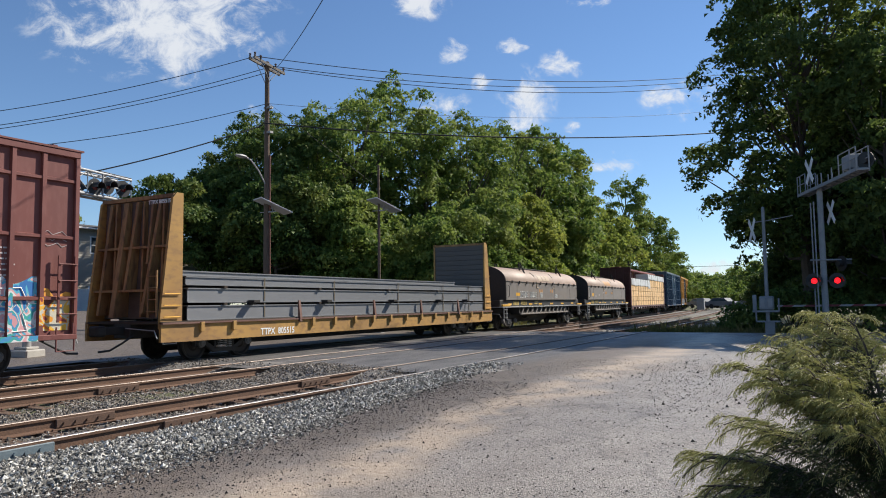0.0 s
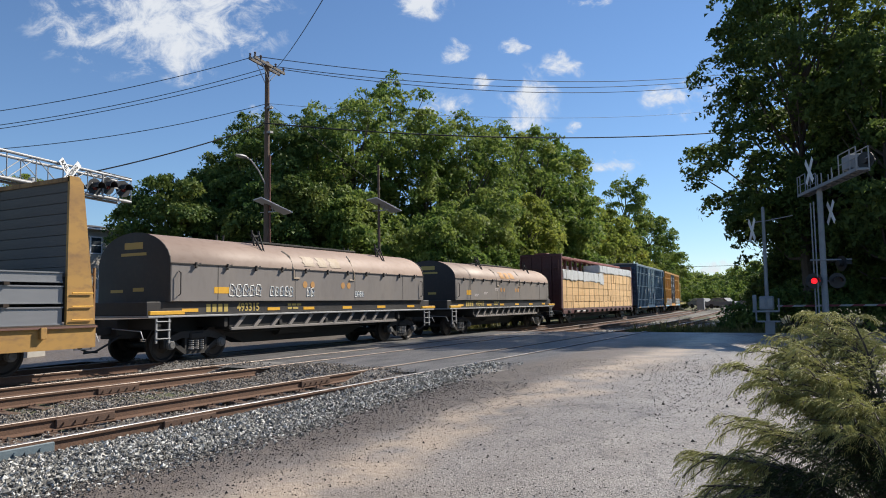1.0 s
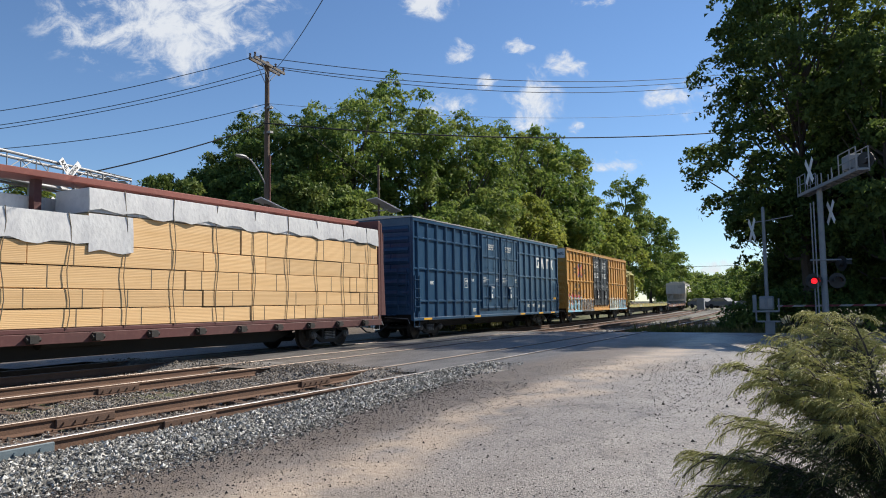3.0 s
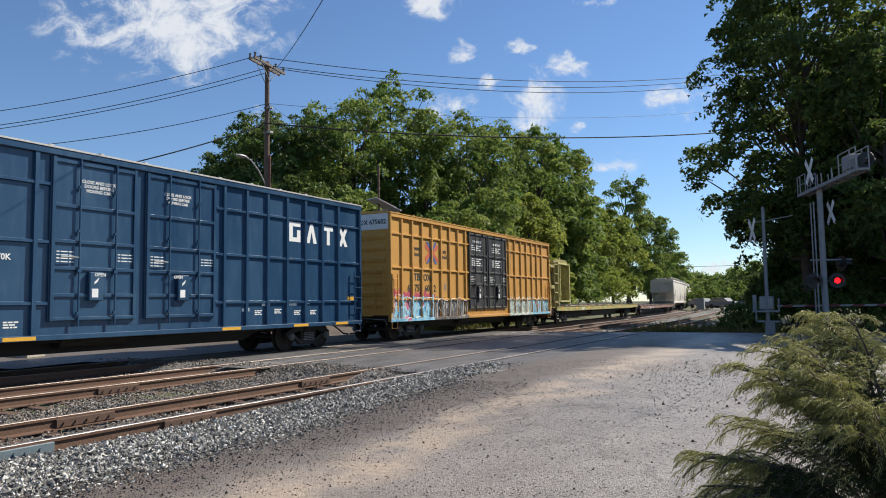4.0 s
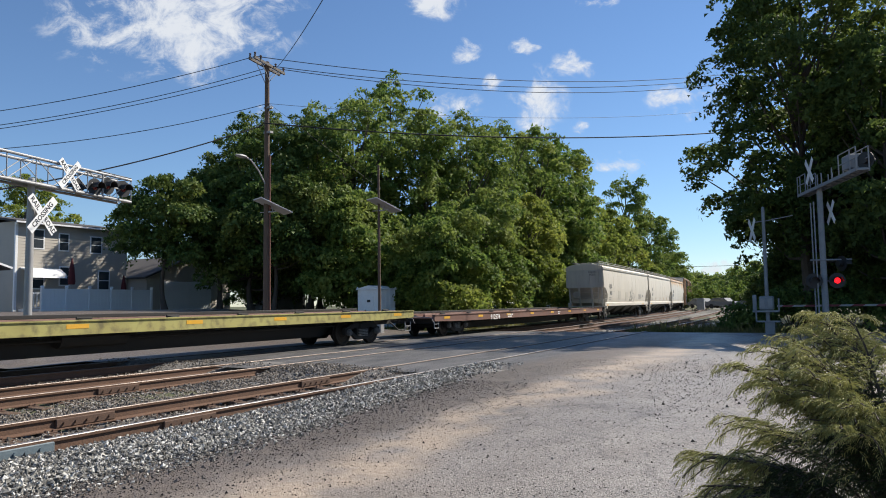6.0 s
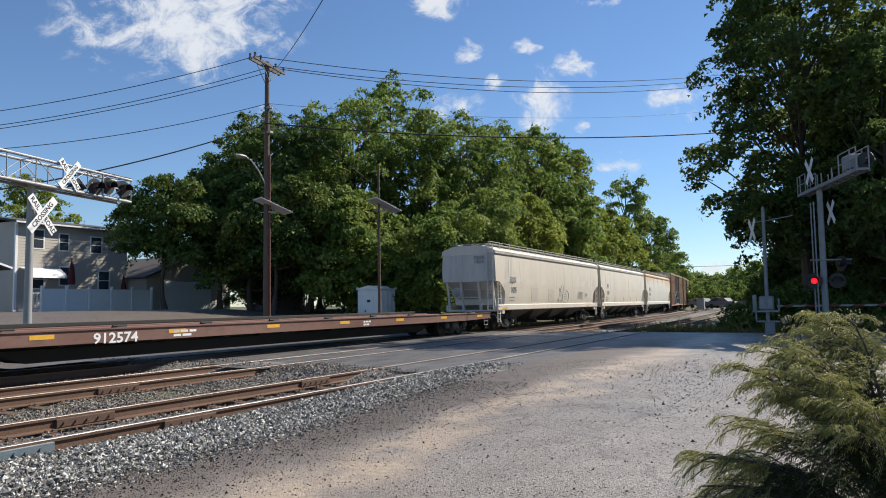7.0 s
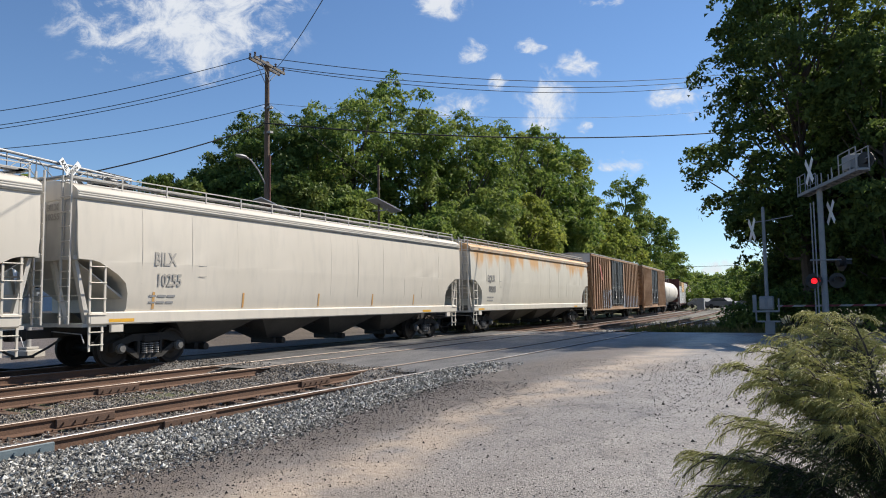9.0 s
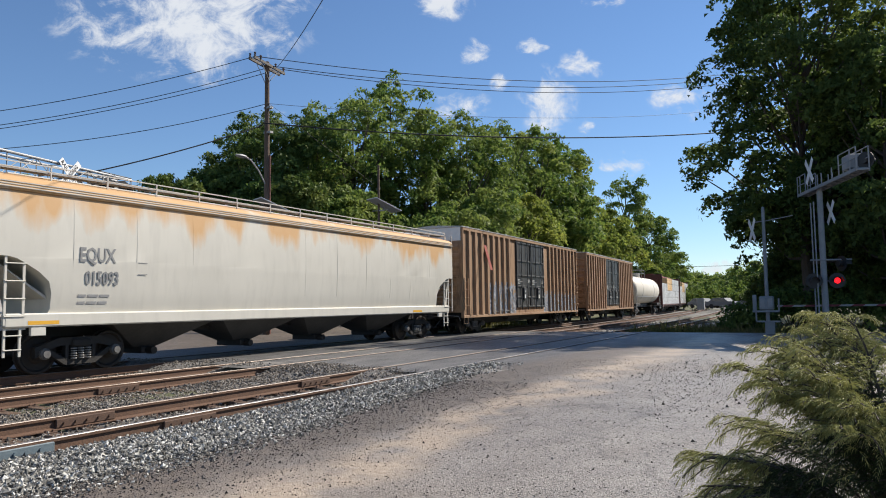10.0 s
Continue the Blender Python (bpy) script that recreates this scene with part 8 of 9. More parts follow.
wire("overhead_wire", (-23.42, 25.33, 9.98), (-27.44, 14.38, 5.62), 0.3, 0.03, "thick black overhead cable")
wire("overhead_wire", (-23.41, 25.32, 10.09), (-1.34, 48.61, 12.03), 0.75, 0.032, "thick black overhead cable")
wire("overhead_wire", (-23.55, 25.74, 11.15), (-4.63, 64.6, 17.61), 0.9, 0.01, "thin black overhead wire")
wire("overhead_wire", (-23.77, 26.69, 13.22), (-7.77, 11.13, 8.68), 0.2, 0.014, "thin black overhead wire")
wire("overhead_wire", (-23.55, 25.74, 11.23), (-20.93, 30.87, 7.75), 0.0, 0.008, "thin black overhead wire")
wire("overhead_wire", (-40.7, 182.67, 10.03), (-5.94, 167.42, 9.2), 0.4, 0.05, "thin black overhead wire")
wire("overhead_wire", (-40.82, 182.82, 7.49), (-6.05, 167.55, 6.97), 0.4, 0.04, "thin black overhead wire")
M["sign_white"] = surface("sign_white", (0.78, 0.78, 0.77), (0.68, 0.68, 0.66), (0.55, 0.53, 0.5), rough=0.4, scale=3, fine=25, amount=0.4, stain=0.2, bump=0.02)
M["concrete"] = surface("concrete", (0.42, 0.40, 0.36), (0.34, 0.32, 0.29), (0.26, 0.24, 0.22), rough=0.9, scale=3, fine=25, bump=0.3)
M["lens_red"] = plain("glowing_red_lens", (1.0, 0.012, 0.02), 0.3, emit=1.3)
M["lens_dark"] = plain("dark_red_lens", (0.12, 0.008, 0.008), 0.2)


def crossbuck(parent, x, y, z, face=1, size=1.0, yaw=0):
    """Two crossed white blades with the words on them; they face +x or -x."""
    for tilt, word in ((-48, "RAILROAD"), (48, "CROSSING")):
        turn = Matrix.Translation((x + (0.012 if tilt > 0 else 0) * face, y, z)) @ Matrix.Rotation(radians(yaw), 4, "Z") @ Matrix.Rotation(radians(tilt), 4, "X")
        bl = part("crossbuck_blade", Mesh().box(-0.005, 0.005, -0.61 * size, 0.61 * size, -0.115 * size, 0.115 * size), M["sign_white"], parent, "white crossbuck blade", at=turn)
        if tilt < 0:
            words = (("RAIL", -0.36), ("ROAD", 0.36)) if face > 0 else ()
        else:
            words = ((word, 0.0),) if face > 0 else ()
        for w, off in words:
            writing(w, 0.19 * size, M["lettering_black"], bl, 0.006, off * size, 0, stretch=1.0)


BLINK_FLAPS = []      # the two that wink by turns


def flasher(parent, x, y, z, turn, lens="lens_dark"):
    m = Matrix.Translation((x, y, z)) @ Matrix.Rotation(radians(turn), 4, "Z")
    plate = part("lamp_backplate", Mesh().cyl((0.0, 0, 0), (0.015, 0, 0), 0.30, 24).cyl((-0.16, 0, 0), (0, 0, 0), 0.13, 14), M["black"], parent, "black round signal backplate", at=m)
    part("lens", Mesh().lathe([(0.016, 0.115), (0.03, 0.105), (0.045, 0.06), (0.05, 0.01)], "x", 18), M[lens], plate, "red signal lens", smooth=True)
    v, f = [], []
    n = 12
    for i, xx in enumerate((0.015, 0.34)):
        for k in range(n + 1):
            a = math.pi * (-0.05 + 1.1 * k / n)
            for r in (0.165, 0.175):
                v.append((xx, r * math.cos(a), r * math.sin(a) - (0.0 if i == 0 else 0.02)))
    w = 2 * (n + 1)
    for k in range(n):
        a = 2 * k
        f += [(a, a + 2, w + a + 2, w + a), (a + 1, w + a + 1, w + a + 3, a + 3), (w + a, w + a + 2, w + a + 3, w + a + 1)]
    part("visor", Mesh().add(v, f), M["black"], plate, "black lamp visor")
    if lens == "lens_red":
        # the lens always glows; this flap is added to imitate its blinking
        flap = part("shutter", Mesh().cyl((0.0, 0, -0.145), (0.006, 0, -0.145), 0.15, 20), M["black"], plate, "added black flap that hides the glowing lens between blinks", at=pose(0.06, 0, 0.145))
        BLINK_FLAPS.append(flap)


def cantilever(x, y, g, height, arm_from, arm_to, z0, z1, label, buck_face):
    """A signal mast with a truss arm over the road (arm along y)."""
    ob = thing("crossing_signal", label, "crossing signal", pose(x, y, g, 0, 0, 18.8 if buck_face < 0 else 13.4))
    wide = 0.3 if buck_face > 0 else 0.2
    # the mast among the trees gets the tone with painted shade
    metal = M["galv" if buck_face > 0 else "galv_shade_tone"]
    part("mast", Mesh().lathe([(0, 0.125), (height - 0.05, 0.105), (height, 0.05)], "z", 16), metal, ob, "galvanised steel mast", smooth=True)
    part("foundation", Mesh().box(-0.38, 0.38, -0.38, 0.38, -0.3, 0.10, 0.04).box(-0.25, 0.25, -0.25, 0.25, 0.10, 0.18, 0.02), M["concrete"], ob, "concrete mast foundation")
    a, b = min(arm_from, arm_to), max(arm_from, arm_to)
    m = Mesh()
    if buck_face < 0:
        # a railed walkway rather than a truss
        for xx in (-wide, wide):
            m.box(xx - 0.03, xx + 0.03, a, b, z0 - 0.09, z0 + 0.03)
            for z in ((z0 + z1) / 2, z1):
                m.cyl((xx, a, z), (xx, a + 1.6, z), 0.02, 6).cyl((xx, b - 1.0, z), (xx, b, z), 0.02, 6)
            for yy in (a, a + 0.55, a + 1.6, a + 2.3, -0.9, -0.45, b - 1.0, b - 0.35, b):
                m.cyl((xx, yy, z0), (xx, yy, z1 if yy < a + 1.7 or yy > b - 1.1 else z0 + 0.45), 0.022, 6)
        for k in range(12):
            yy = a + (b - a) * k / 11
            m.box(-wide, wide, yy - 0.03, yy + 0.03, z0 - 0.06, z0)
        part("walkway_arm", m, metal, ob, "grey steel walkway arm with railings")
        part("catwalk", Mesh().box(0.02 - wide, wide - 0.02, a, b, z0 + 0.005, z0 + 0.02), metal, ob)
        part("junction_box", Mesh().box(-0.2, 0.25, a + 0.6, a + 1.3, z0 + 0.12, z0 + 0.62, 0.03), metal, ob, "pale signal housing")
        crossbuck(ob, -0.3, 0.1, z1 - 0.05, -1)
        crossbuck(ob, 0.3, -0.2, height - 1.05, 1, 0.9)
        return ob
    for xx in (-wide, wide):
        for z in (z0, z1):
            m.cyl((xx, a, z), (xx, b, z), 0.046, 10)
    n = max(int((b - a) / 0.95), 2)
    for k in range(n + 1):
        yy = a + (b - a) * k / n
        for xx in (-wide, wide):
            m.cyl((xx, yy, z0), (xx, yy, z1), 0.018, 6)
            if k < n:
                yn = a + (b - a) * (k + 1) / n
                m.cyl((xx, yy, z0 if k % 2 else z1), (xx, yn, z1 if k % 2 else z0), 0.015, 6)
        for z in (z0, z1):
            m.cyl((-wide, yy, z), (wide, yy, z), 0.016, 6)
    part("truss_arm", m, metal, ob, "galvanised steel truss arm")
    part("catwalk", Mesh().box(0.02 - wide, wide - 0.02, a, b, z0 + 0.05, z0 + 0.075), metal, ob)
    crossbuck(ob, 0.38, 1.15, 5.72, 1, 0.98)
    crossbuck(ob, 0.24, 0.22, 4.30, 1, 1.2)
    return ob


cl = cantilever(-22.0, 13.44, 0.12, 5.46, -2.3, 4.2, 5.22, 6.03, "galvanised crossing signal mast with truss arm and crossbuck signs", 1)
for xx, yy, zz, tn in ((-0.28, 2.25, 5.52, 190), (0.32, 2.35, 5.5, -8), (0.32, 2.95, 5.62, -8), (-0.28, 3.1, 5.6, 190), (0.32, 3.75, 5.64, -14)):
    flasher(cl, xx, yy, zz, tn)
part("lamp_bracket", Mesh().cyl((0.3, 2.2, 5.62), (0.3, 3.9, 5.62), 0.03, 6).cyl((0.3, 2.75, 5.3), (0.3, 2.75, 6.0), 0.04, 8), M["galv"], cl)
part("guard_rail", Mesh().tube([(0.3, 2.6, 6.1), (0.3, 4.2, 6.1), (-0.3, 4.2, 6.1), (-0.3, 2.6, 6.1)], 0.02, 6), M["black"], cl, "dark guard rail at the arm's end")

cr = cantilever(-0.40, 32.0, -0.05, 5.9, -4.3, 2.0, 5.87, 6.62, "grey crossing signal mast with truss arm in the trees' shade", -1)
part("ladder", Mesh().box(-0.32, -0.28, -0.2, -0.16, 0.3, 5.3).box(-0.32, -0.28, 0.16, 0.2, 0.3, 5.3), M["galv_shade_tone"], cr)
part("crossarm", Mesh().cyl((-0.62, -0.05, 2.18), (0.62, -0.05, 2.18), 0.035, 8).cyl((-0.5, -0.1, 3.0), (1.0, -0.1, 3.0), 0.03, 8), M["galv_shade_tone"], cr)
flasher(cr, -0.42, -0.16, 2.18, 262, "lens_red")
flasher(cr, 0.42, -0.16, 2.18, 262, "lens_red")
flasher(cr, 0.62, -0.1, 2.85, 20)
flasher(cr, 0.25, -3.9, 6.2, 40)


def gate(x, y, g):
    metal = M["galv_shade_tone"]
    ob = thing("crossing_gate", "grey crossing gate mast with crossbuck and lowered striped arm", "crossing gate", pose(x, y, g))
    part("mast", Mesh().lathe([(0, 0.085), (5.42, 0.066), (5.46, 0.02)], "z", 14), metal, ob, "galvanised steel mast", smooth=True)
    part("base", Mesh().box(-0.12, 0.26, -0.13, 0.13, -0.1, 0.5, 0.03), metal, ob)
    part("mechanism", Mesh().box(-0.30, 0.26, -0.24, 0.22, 1.02, 1.60, 0.04), metal, ob, "grey gate mechanism box")
    for dx in (-0.17, 0.13):
        part("hatch", Mesh().box(dx - 0.10, dx + 0.10, -0.262, -0.241, 1.12, 1.50, 0.01), M["galv"], ob, "bolted hatch")
    part("counterweight", Mesh().box(-0.56, -0.40, -0.22, -0.16, 1.0, 1.66, 0.02).box(-0.56, 0.5, -0.40, -0.34, 0.92, 1.0, 0.01).box(0.44, 0.5, -0.40, -0.34, 0.92, 1.5, 0.01).box(-0.45, -0.39, -0.40, -0.34, 0.52, 1.0, 0.01).box(-0.45, 0.5, -0.40, -0.34, 0.5, 0.57, 0.01), metal, ob, "counterweight arms")
    arm = part("gate_arm", Mesh().box(0.4, 7.4, -0.40, -0.36, 1.14, 1.22, 0.01), M["arm_grey"], ob, "lowered striped gate arm")
    for k in range(8):
        part("stripe", Mesh().prism([(0.55 + k * 0.85, 1.138), (0.95 + k * 0.85, 1.138), (1.07 + k * 0.85, 1.222), (0.67 + k * 0.85, 1.222)], "y", -0.404, -0.356), M["stripe_red"], arm)
    crossbuck(ob, -0.45, -0.14, 4.45, -1, 1.0, 22)
    m = Mesh().cyl((-0.45, -0.1, 4.78), (0.05, 0, 4.84), 0.022, 6).cyl((0, 0, 4.82), (1.15, 0.0, 5.0), 0.02, 6)
    part("bracket", m, M["galv"], ob)
    return ob


# arm and stripe colours dimmed to stand in for the trees' shade
M["stripe_red"] = plain("stripe_red", (0.16, 0.03, 0.03), 0.7)
M["arm_grey"] = surface("shade_dimmed_white_arm", (0.30, 0.30, 0.29), (0.22, 0.22, 0.21), rough=0.7, scale=4, fine=30)
gate(-2.62, 33.7, -0.03)


# ---- equipment cabinet, house, fence, garage ----
M["cabinet"] = surface("cabinet_grey", (0.78, 0.79, 0.78), (0.70, 0.71, 0.70), (0.55, 0.55, 0.53), rough=0.45, metal=0.0, scale=2, fine=15, bump=0.03)
ob = thing("equipment_cabinet", "pale grey metal equipment cabinet with a door", "cabinet", pose(-25.1, 37.4, 0.05))
part("body", Mesh().box(-0.85, 0.8, -0.9, 0.85, 0.0, 2.32, 0.02), M["cabinet"], ob)
part("roof", Mesh().prism([(-0.92, 2.32), (0.87, 2.32), (0.87, 2.38), (0.0, 2.58), (-0.92, 2.38)], "y", -0.97, 0.92), M["cabinet"], ob)
door = part("door", Mesh().box(-0.35, 0.35, -0.93, -0.901, 0.15, 1.95, 0.01), M["cabinet"], ob, "grey metal door")
part("handle", Mesh().box(-0.27, -0.22, -0.98, -0.93, 0.95, 1.1), M["black"], door)
part("vent", Mesh().box(-0.12, 0.12, -0.945, -0.931, 1.55, 1.7), M["black"], door)
for k in range(4):
    part("rib", Mesh().box(0.8, 0.83, -0.7 + k * 0.45, -0.62 + k * 0.45, 0.05, 2.3), M["cabinet"], ob)
for x, y in ((-0.85, -0.9), (0.8, -0.9), (0.8, 0.85)):
    part("lifting_eye", Mesh().lathe([(2.36, 0.06), (2.42, 0.07), (2.5, 0.03)], "z", 8, (x, y, 0)), M["cabinet"], ob)

M["siding"] = surface("beige_siding", (0.47, 0.43, 0.37), (0.42, 0.385, 0.33), (0.36, 0.33, 0.28), rough=0.7, scale=1, fine=10, amount=0.5, stain=0.2, bump=0.05)
M["siding_grey"] = surface("grey_siding", (0.36, 0.36, 0.36), (0.3, 0.3, 0.3), rough=0.7, scale=1, fine=10, bump=0.05)
M["trim_white"] = surface("white_trim", (0.84, 0.85, 0.86), (0.77, 0.78, 0.79), rough=0.5, scale=1.5, fine=14, amount=0.4, stain=0.2, bump=0.03)
M["shingle"] = surface("dark_shingles", (0.07, 0.065, 0.062), (0.10, 0.09, 0.085), (0.045, 0.04, 0.04), rough=0.9, scale=2, fine=16, bump=0.4)
M["glass"] = plain("window_glass", (0.05, 0.06, 0.07), 0.06)
M["glass"].node_tree.nodes["Principled BSDF"].inputs["Specular IOR Level"].default_value = 0.8


def window(parent, x, y, z, w, h):
    fr = part("window", Mesh().box(x - 0.02, x + 0.05, y - w / 2 - 0.09, y + w / 2 + 0.09, z - 0.09, z + h + 0.09, 0.01), M["trim_white"], parent, "white framed window")
    part("pane", Mesh().box(x + 0.051, x + 0.058, y - w / 2, y + w / 2, z, z + h / 2 - 0.025), M["glass"], fr, "dark glass pane")
    part("pane", Mesh().box(x + 0.051, x + 0.058, y - w / 2, y + w / 2, z + h / 2 + 0.025, z + h), M["glass"], fr, "dark glass pane")


def clapboards(parent, x, y0, y1, z0, z1, mat, pitch=0.2):
    """Lapped boards on a wall that faces +x."""
    me = Mesh().prism([(0.0, 0.0), (0.035, 0.0), (0.010, pitch), (0.0, pitch)], "y", 0, y1 - y0)
    me.v = [(p[0], p[1], p[2]) for p in me.v]
    me = me.data("clapboard", mat)
    n = int((z1 - z0) / pitch)
    for k in range(n):
        part("clapboard", me, None, parent, at=(x, y0, z0 + k * pitch))


g = 1.1
ob = thing("house", "two-storey house with beige clapboard siding and white windows", "house", pose(-47.0, 31.8, g - 0.12))
wall = part("wall", Mesh().box(-8, 0.0, -4.0, 4.4, -0.4, 6.3), M["siding"], ob, "beige clapboard wall")
clapboards(wall, 0.0, -4.0, 4.4, 0.0, 6.2, M["siding"])
part("roof", Mesh().prism([(0.45, 6.18), (0.45, 6.32), (-4.0, 7.0), (-8.4, 6.32), (-8.4, 6.18), (-4.0, 6.82)], "y", -4.3, 4.7), M["shingle"], ob, "dark shingled roof")
part("gutter", Mesh().box(0.40, 0.52, -4.3, 4.7, 6.16, 6.26), M["trim_white"], ob, "white gutter")
part("corner_board", Mesh().box(-0.1, 0.05, -4.06, -3.9, 0, 6.2), M["trim_white"], ob)
part("chimney", Mesh().box(-4.2, -3.6, -0.9, -0.3, 6.8, 7.75, 0.02), M["shingle"], ob)
for y, z, w, h in ((-2.62, 4.6, 0.9, 1.2), (-0.68, 4.55, 0.62, 1.1), (-0.6, 2.15, 0.62, 1.2), (2.47, 1.85, 0.8, 1.3), (1.8, 4.5, 0.8, 1.1), (-2.6, 1.9, 1.0, 1.2)):
    window(ob, 0.0, y, z, w, h)
part("awning", Mesh().sweep([[(0.03, y, 3.25), (0.6, y, 3.15), (1.15, y, 2.85), (1.25, y, 2.55), (1.2, y, 2.55), (0.6, y, 3.08), (0.03, y, 3.18)] for y in (-3.7, -1.2)]), M["trim_white"], ob, "white curved porch awning")
m = Mesh()
for k in range(13):
    m.box(1.2, 1.25, -3.7 + k * 0.22, -3.66 + k * 0.22, 0.6, 1.5)
m.box(1.18, 1.27, -3.75, -0.9, 1.5, 1.58).box(1.18, 1.27, -3.75, -0.9, 0.55, 0.62).box(0.03, 1.3, -3.75, -0.9, 0.2, 0.5)
part("porch_railing", m, M["trim_white"], ob, "white porch railing")
ob = thing("house", "grey sided house wing with a dark sloping roof", "house", pose(-41.5, 20.4, g))
wall = part("wall", Mesh().box(-6, 0.0, -3.4, 3.2, -0.4, 2.9), M["siding_grey"], ob, "grey clapboard wall")
clapboards(wall, 0.0, -3.4, 3.2, 0.0, 2.8, M["siding_grey"])
part("roof", Mesh().prism([(-3.4 - 0.3, 4.9), (-3.7, 5.1), (3.7, 2.75), (3.6, 2.6)], "x", -6.3, 0.45), M["shingle"], ob, "dark shingled roof")
part("fascia", Mesh().prism([(-3.7, 5.02), (-3.7, 5.12), (3.72, 2.77), (3.70, 2.66)], "x", 0.45, 0.5), M["trim_white"], ob, "white fascia board")

fence = thing("fence", "white vinyl privacy fence with square posts", "fence", pose(-42.0, 26.5, g))
post = Mesh().box(-0.07, 0.07, -0.07, 0.07, -0.2, 1.7, 0.01).prism([(-0.09, 1.7), (0.09, 1.7), (0.0, 1.78)], "y", -0.09, 0.09).data("post", M["trim_white"])
board = Mesh().box(-0.012, 0.012, -0.119, 0.119, 0.12, 1.5, 0.004).data("board", M["trim_white"])
rail_m = Mesh().box(-0.03, 0.03, 0.07, 1.51, 1.5, 1.6, 0.006).box(-0.03, 0.03, 0.07, 1.51, 0.04, 0.16, 0.006).data("fence_rail", M["trim_white"])
for k in range(6):
    part("post", post, None, fence, at=(0, k * 1.58, 0))
    if k < 5:
        part("fence_rail", rail_m, None, fence, at=(0, k * 1.58, 0))
        for j in range(6):
            part("board", board, None, fence, at=(0, k * 1.58 + 0.19 + j * 0.24, 0))

M["umbrella"] = surface("dark_red_cloth", (0.10, 0.012, 0.016), (0.07, 0.01, 0.012), rough=0.8, scale=4, fine=30)
for x, y, h in ((-44.0, 29.75, 3.65), (-44.8, 34.3, 2.7)):
    ob = thing("parasol", "closed dark red garden parasol", "parasol", pose(x, y, g))
    part("pole", Mesh().cyl((0, 0, 0), (0, 0, h), 0.03, 8), M["galv"], ob)
    part("canopy", Mesh().lathe([(h - 1.7, 0.2), (h - 1.5, 0.24), (h - 0.6, 0.16), (h - 0.05, 0.05), (h + 0.05, 0.01)], "z", 10), M["umbrella"], ob)

ob = thing("garage", "white and beige garage with a wide white door", "garage", pose(-45.0, 40.6, g - 0.05))
wall = part("wall", Mesh().box(-7, 0, -4.2, 4.2, -0.4, 2.65), M["siding"], ob, "beige clapboard wall")
clapboards(wall, 0.0, -4.2, -3.0, 0.0, 2.6, M["siding"])
clapboards(wall, 0.0, 2.2, 4.2, 0.0, 2.6, M["siding"])
part("roof", Mesh().prism([(-4.6, 2.55), (-4.6, 2.68), (0.0, 4.5), (4.6, 2.68), (4.6, 2.55), (0, 4.34)], "x", -7.2, 0.3), M["shingle"], ob, "dark shingled roof")
part("gable", Mesh().prism([(-4.2, 2.62), (4.2, 2.62), (0, 4.3)], "x", -0.1, 0.0), M["siding"], ob, "beige gable")
dr = part("garage_door", Mesh().box(0.0, 0.05, -2.95, 2.1, 0.02, 2.4, 0.01), M["trim_white"], ob, "wide white garage door")
for k in range(4):
    for j in range(4):
        part("panel", Mesh().box(0.05, 0.065, -2.85 + j * 1.24, -1.72 + j * 1.24, 0.1 + k * 0.58, 0.58 + k * 0.58, 0.012), M["trim_white"], dr)
ob = thing("shed", "dark garden shed under the trees", "shed", pose(-39.5, 46.0, 0.9))
part("wall", Mesh().box(-2, 0, -2.0, 2.0, -0.3, 2.3), M["siding_grey"], ob)
part("roof", Mesh().prism([(-2.3, 2.25), (0, 3.1), (2.3, 2.25), (2.3, 2.35), (0, 3.22), (-2.3, 2.35)], "x", -2.2, 0.2), M["trim_white"], ob)


# ---- far vehicles where the line bends away ----
def parked_car(x, y, z, turn, mat, label):
    ob = thing("car", label, "car", pose(x, y, z, 0, 0, turn))
    side = [(-2.2, 0.35), (-2.25, 0.75), (-1.9, 0.92), (-1.0, 1.0), (-0.5, 1.45), (1.1, 1.48), (1.75, 1.0), (2.2, 0.9), (2.25, 0.4)]
    part("body", Mesh().prism(side, "x", -0.88, 0.88), mat, ob)
    part("window", Mesh().prism([(-0.85, 1.02), (-0.45, 1.40), (1.05, 1.42), (1.5, 1.02)], "x", -0.885, 0.885), M["glass"], ob)
    for wy in (-1.4, 1.4):
        for wx in (-0.8, 0.8):
            part("wheel", Mesh().cyl((wx - 0.1, wy, 0.32), (wx + 0.1, wy, 0.32), 0.32, 14), M["hose"], ob)


M["car_dull"] = surface("dull_silver_paint", (0.20, 0.21, 0.22), (0.16, 0.17, 0.18), (0.12, 0.12, 0.12), rough=0.8, scale=1, fine=8, bump=0.03)
parked_car(-14.0, 108.0, 0.26, 70, M["car_dull"], "silver car parked far down the line")
parked_car(-9.5, 104.0, 0.26, 80, M["car_dull"], "silver car parked beside the far road")
parked_car(-18.0, 116.0, 0.26, 60, M["car_dull"], "dull grey car parked far down the line")
ob = thing("utility_box", "pale grey utility box beside the line", "cabinet", pose(-15.5, 98.0, 0.2))
part("body", Mesh().box(-0.45, 0.45, -0.4, 0.4, 0, 1.5, 0.03), M["galv"], ob)
part("door", Mesh().box(-0.36, 0.36, -0.43, -0.401, 0.15, 1.35, 0.01), M["galv_shade_tone"], ob)
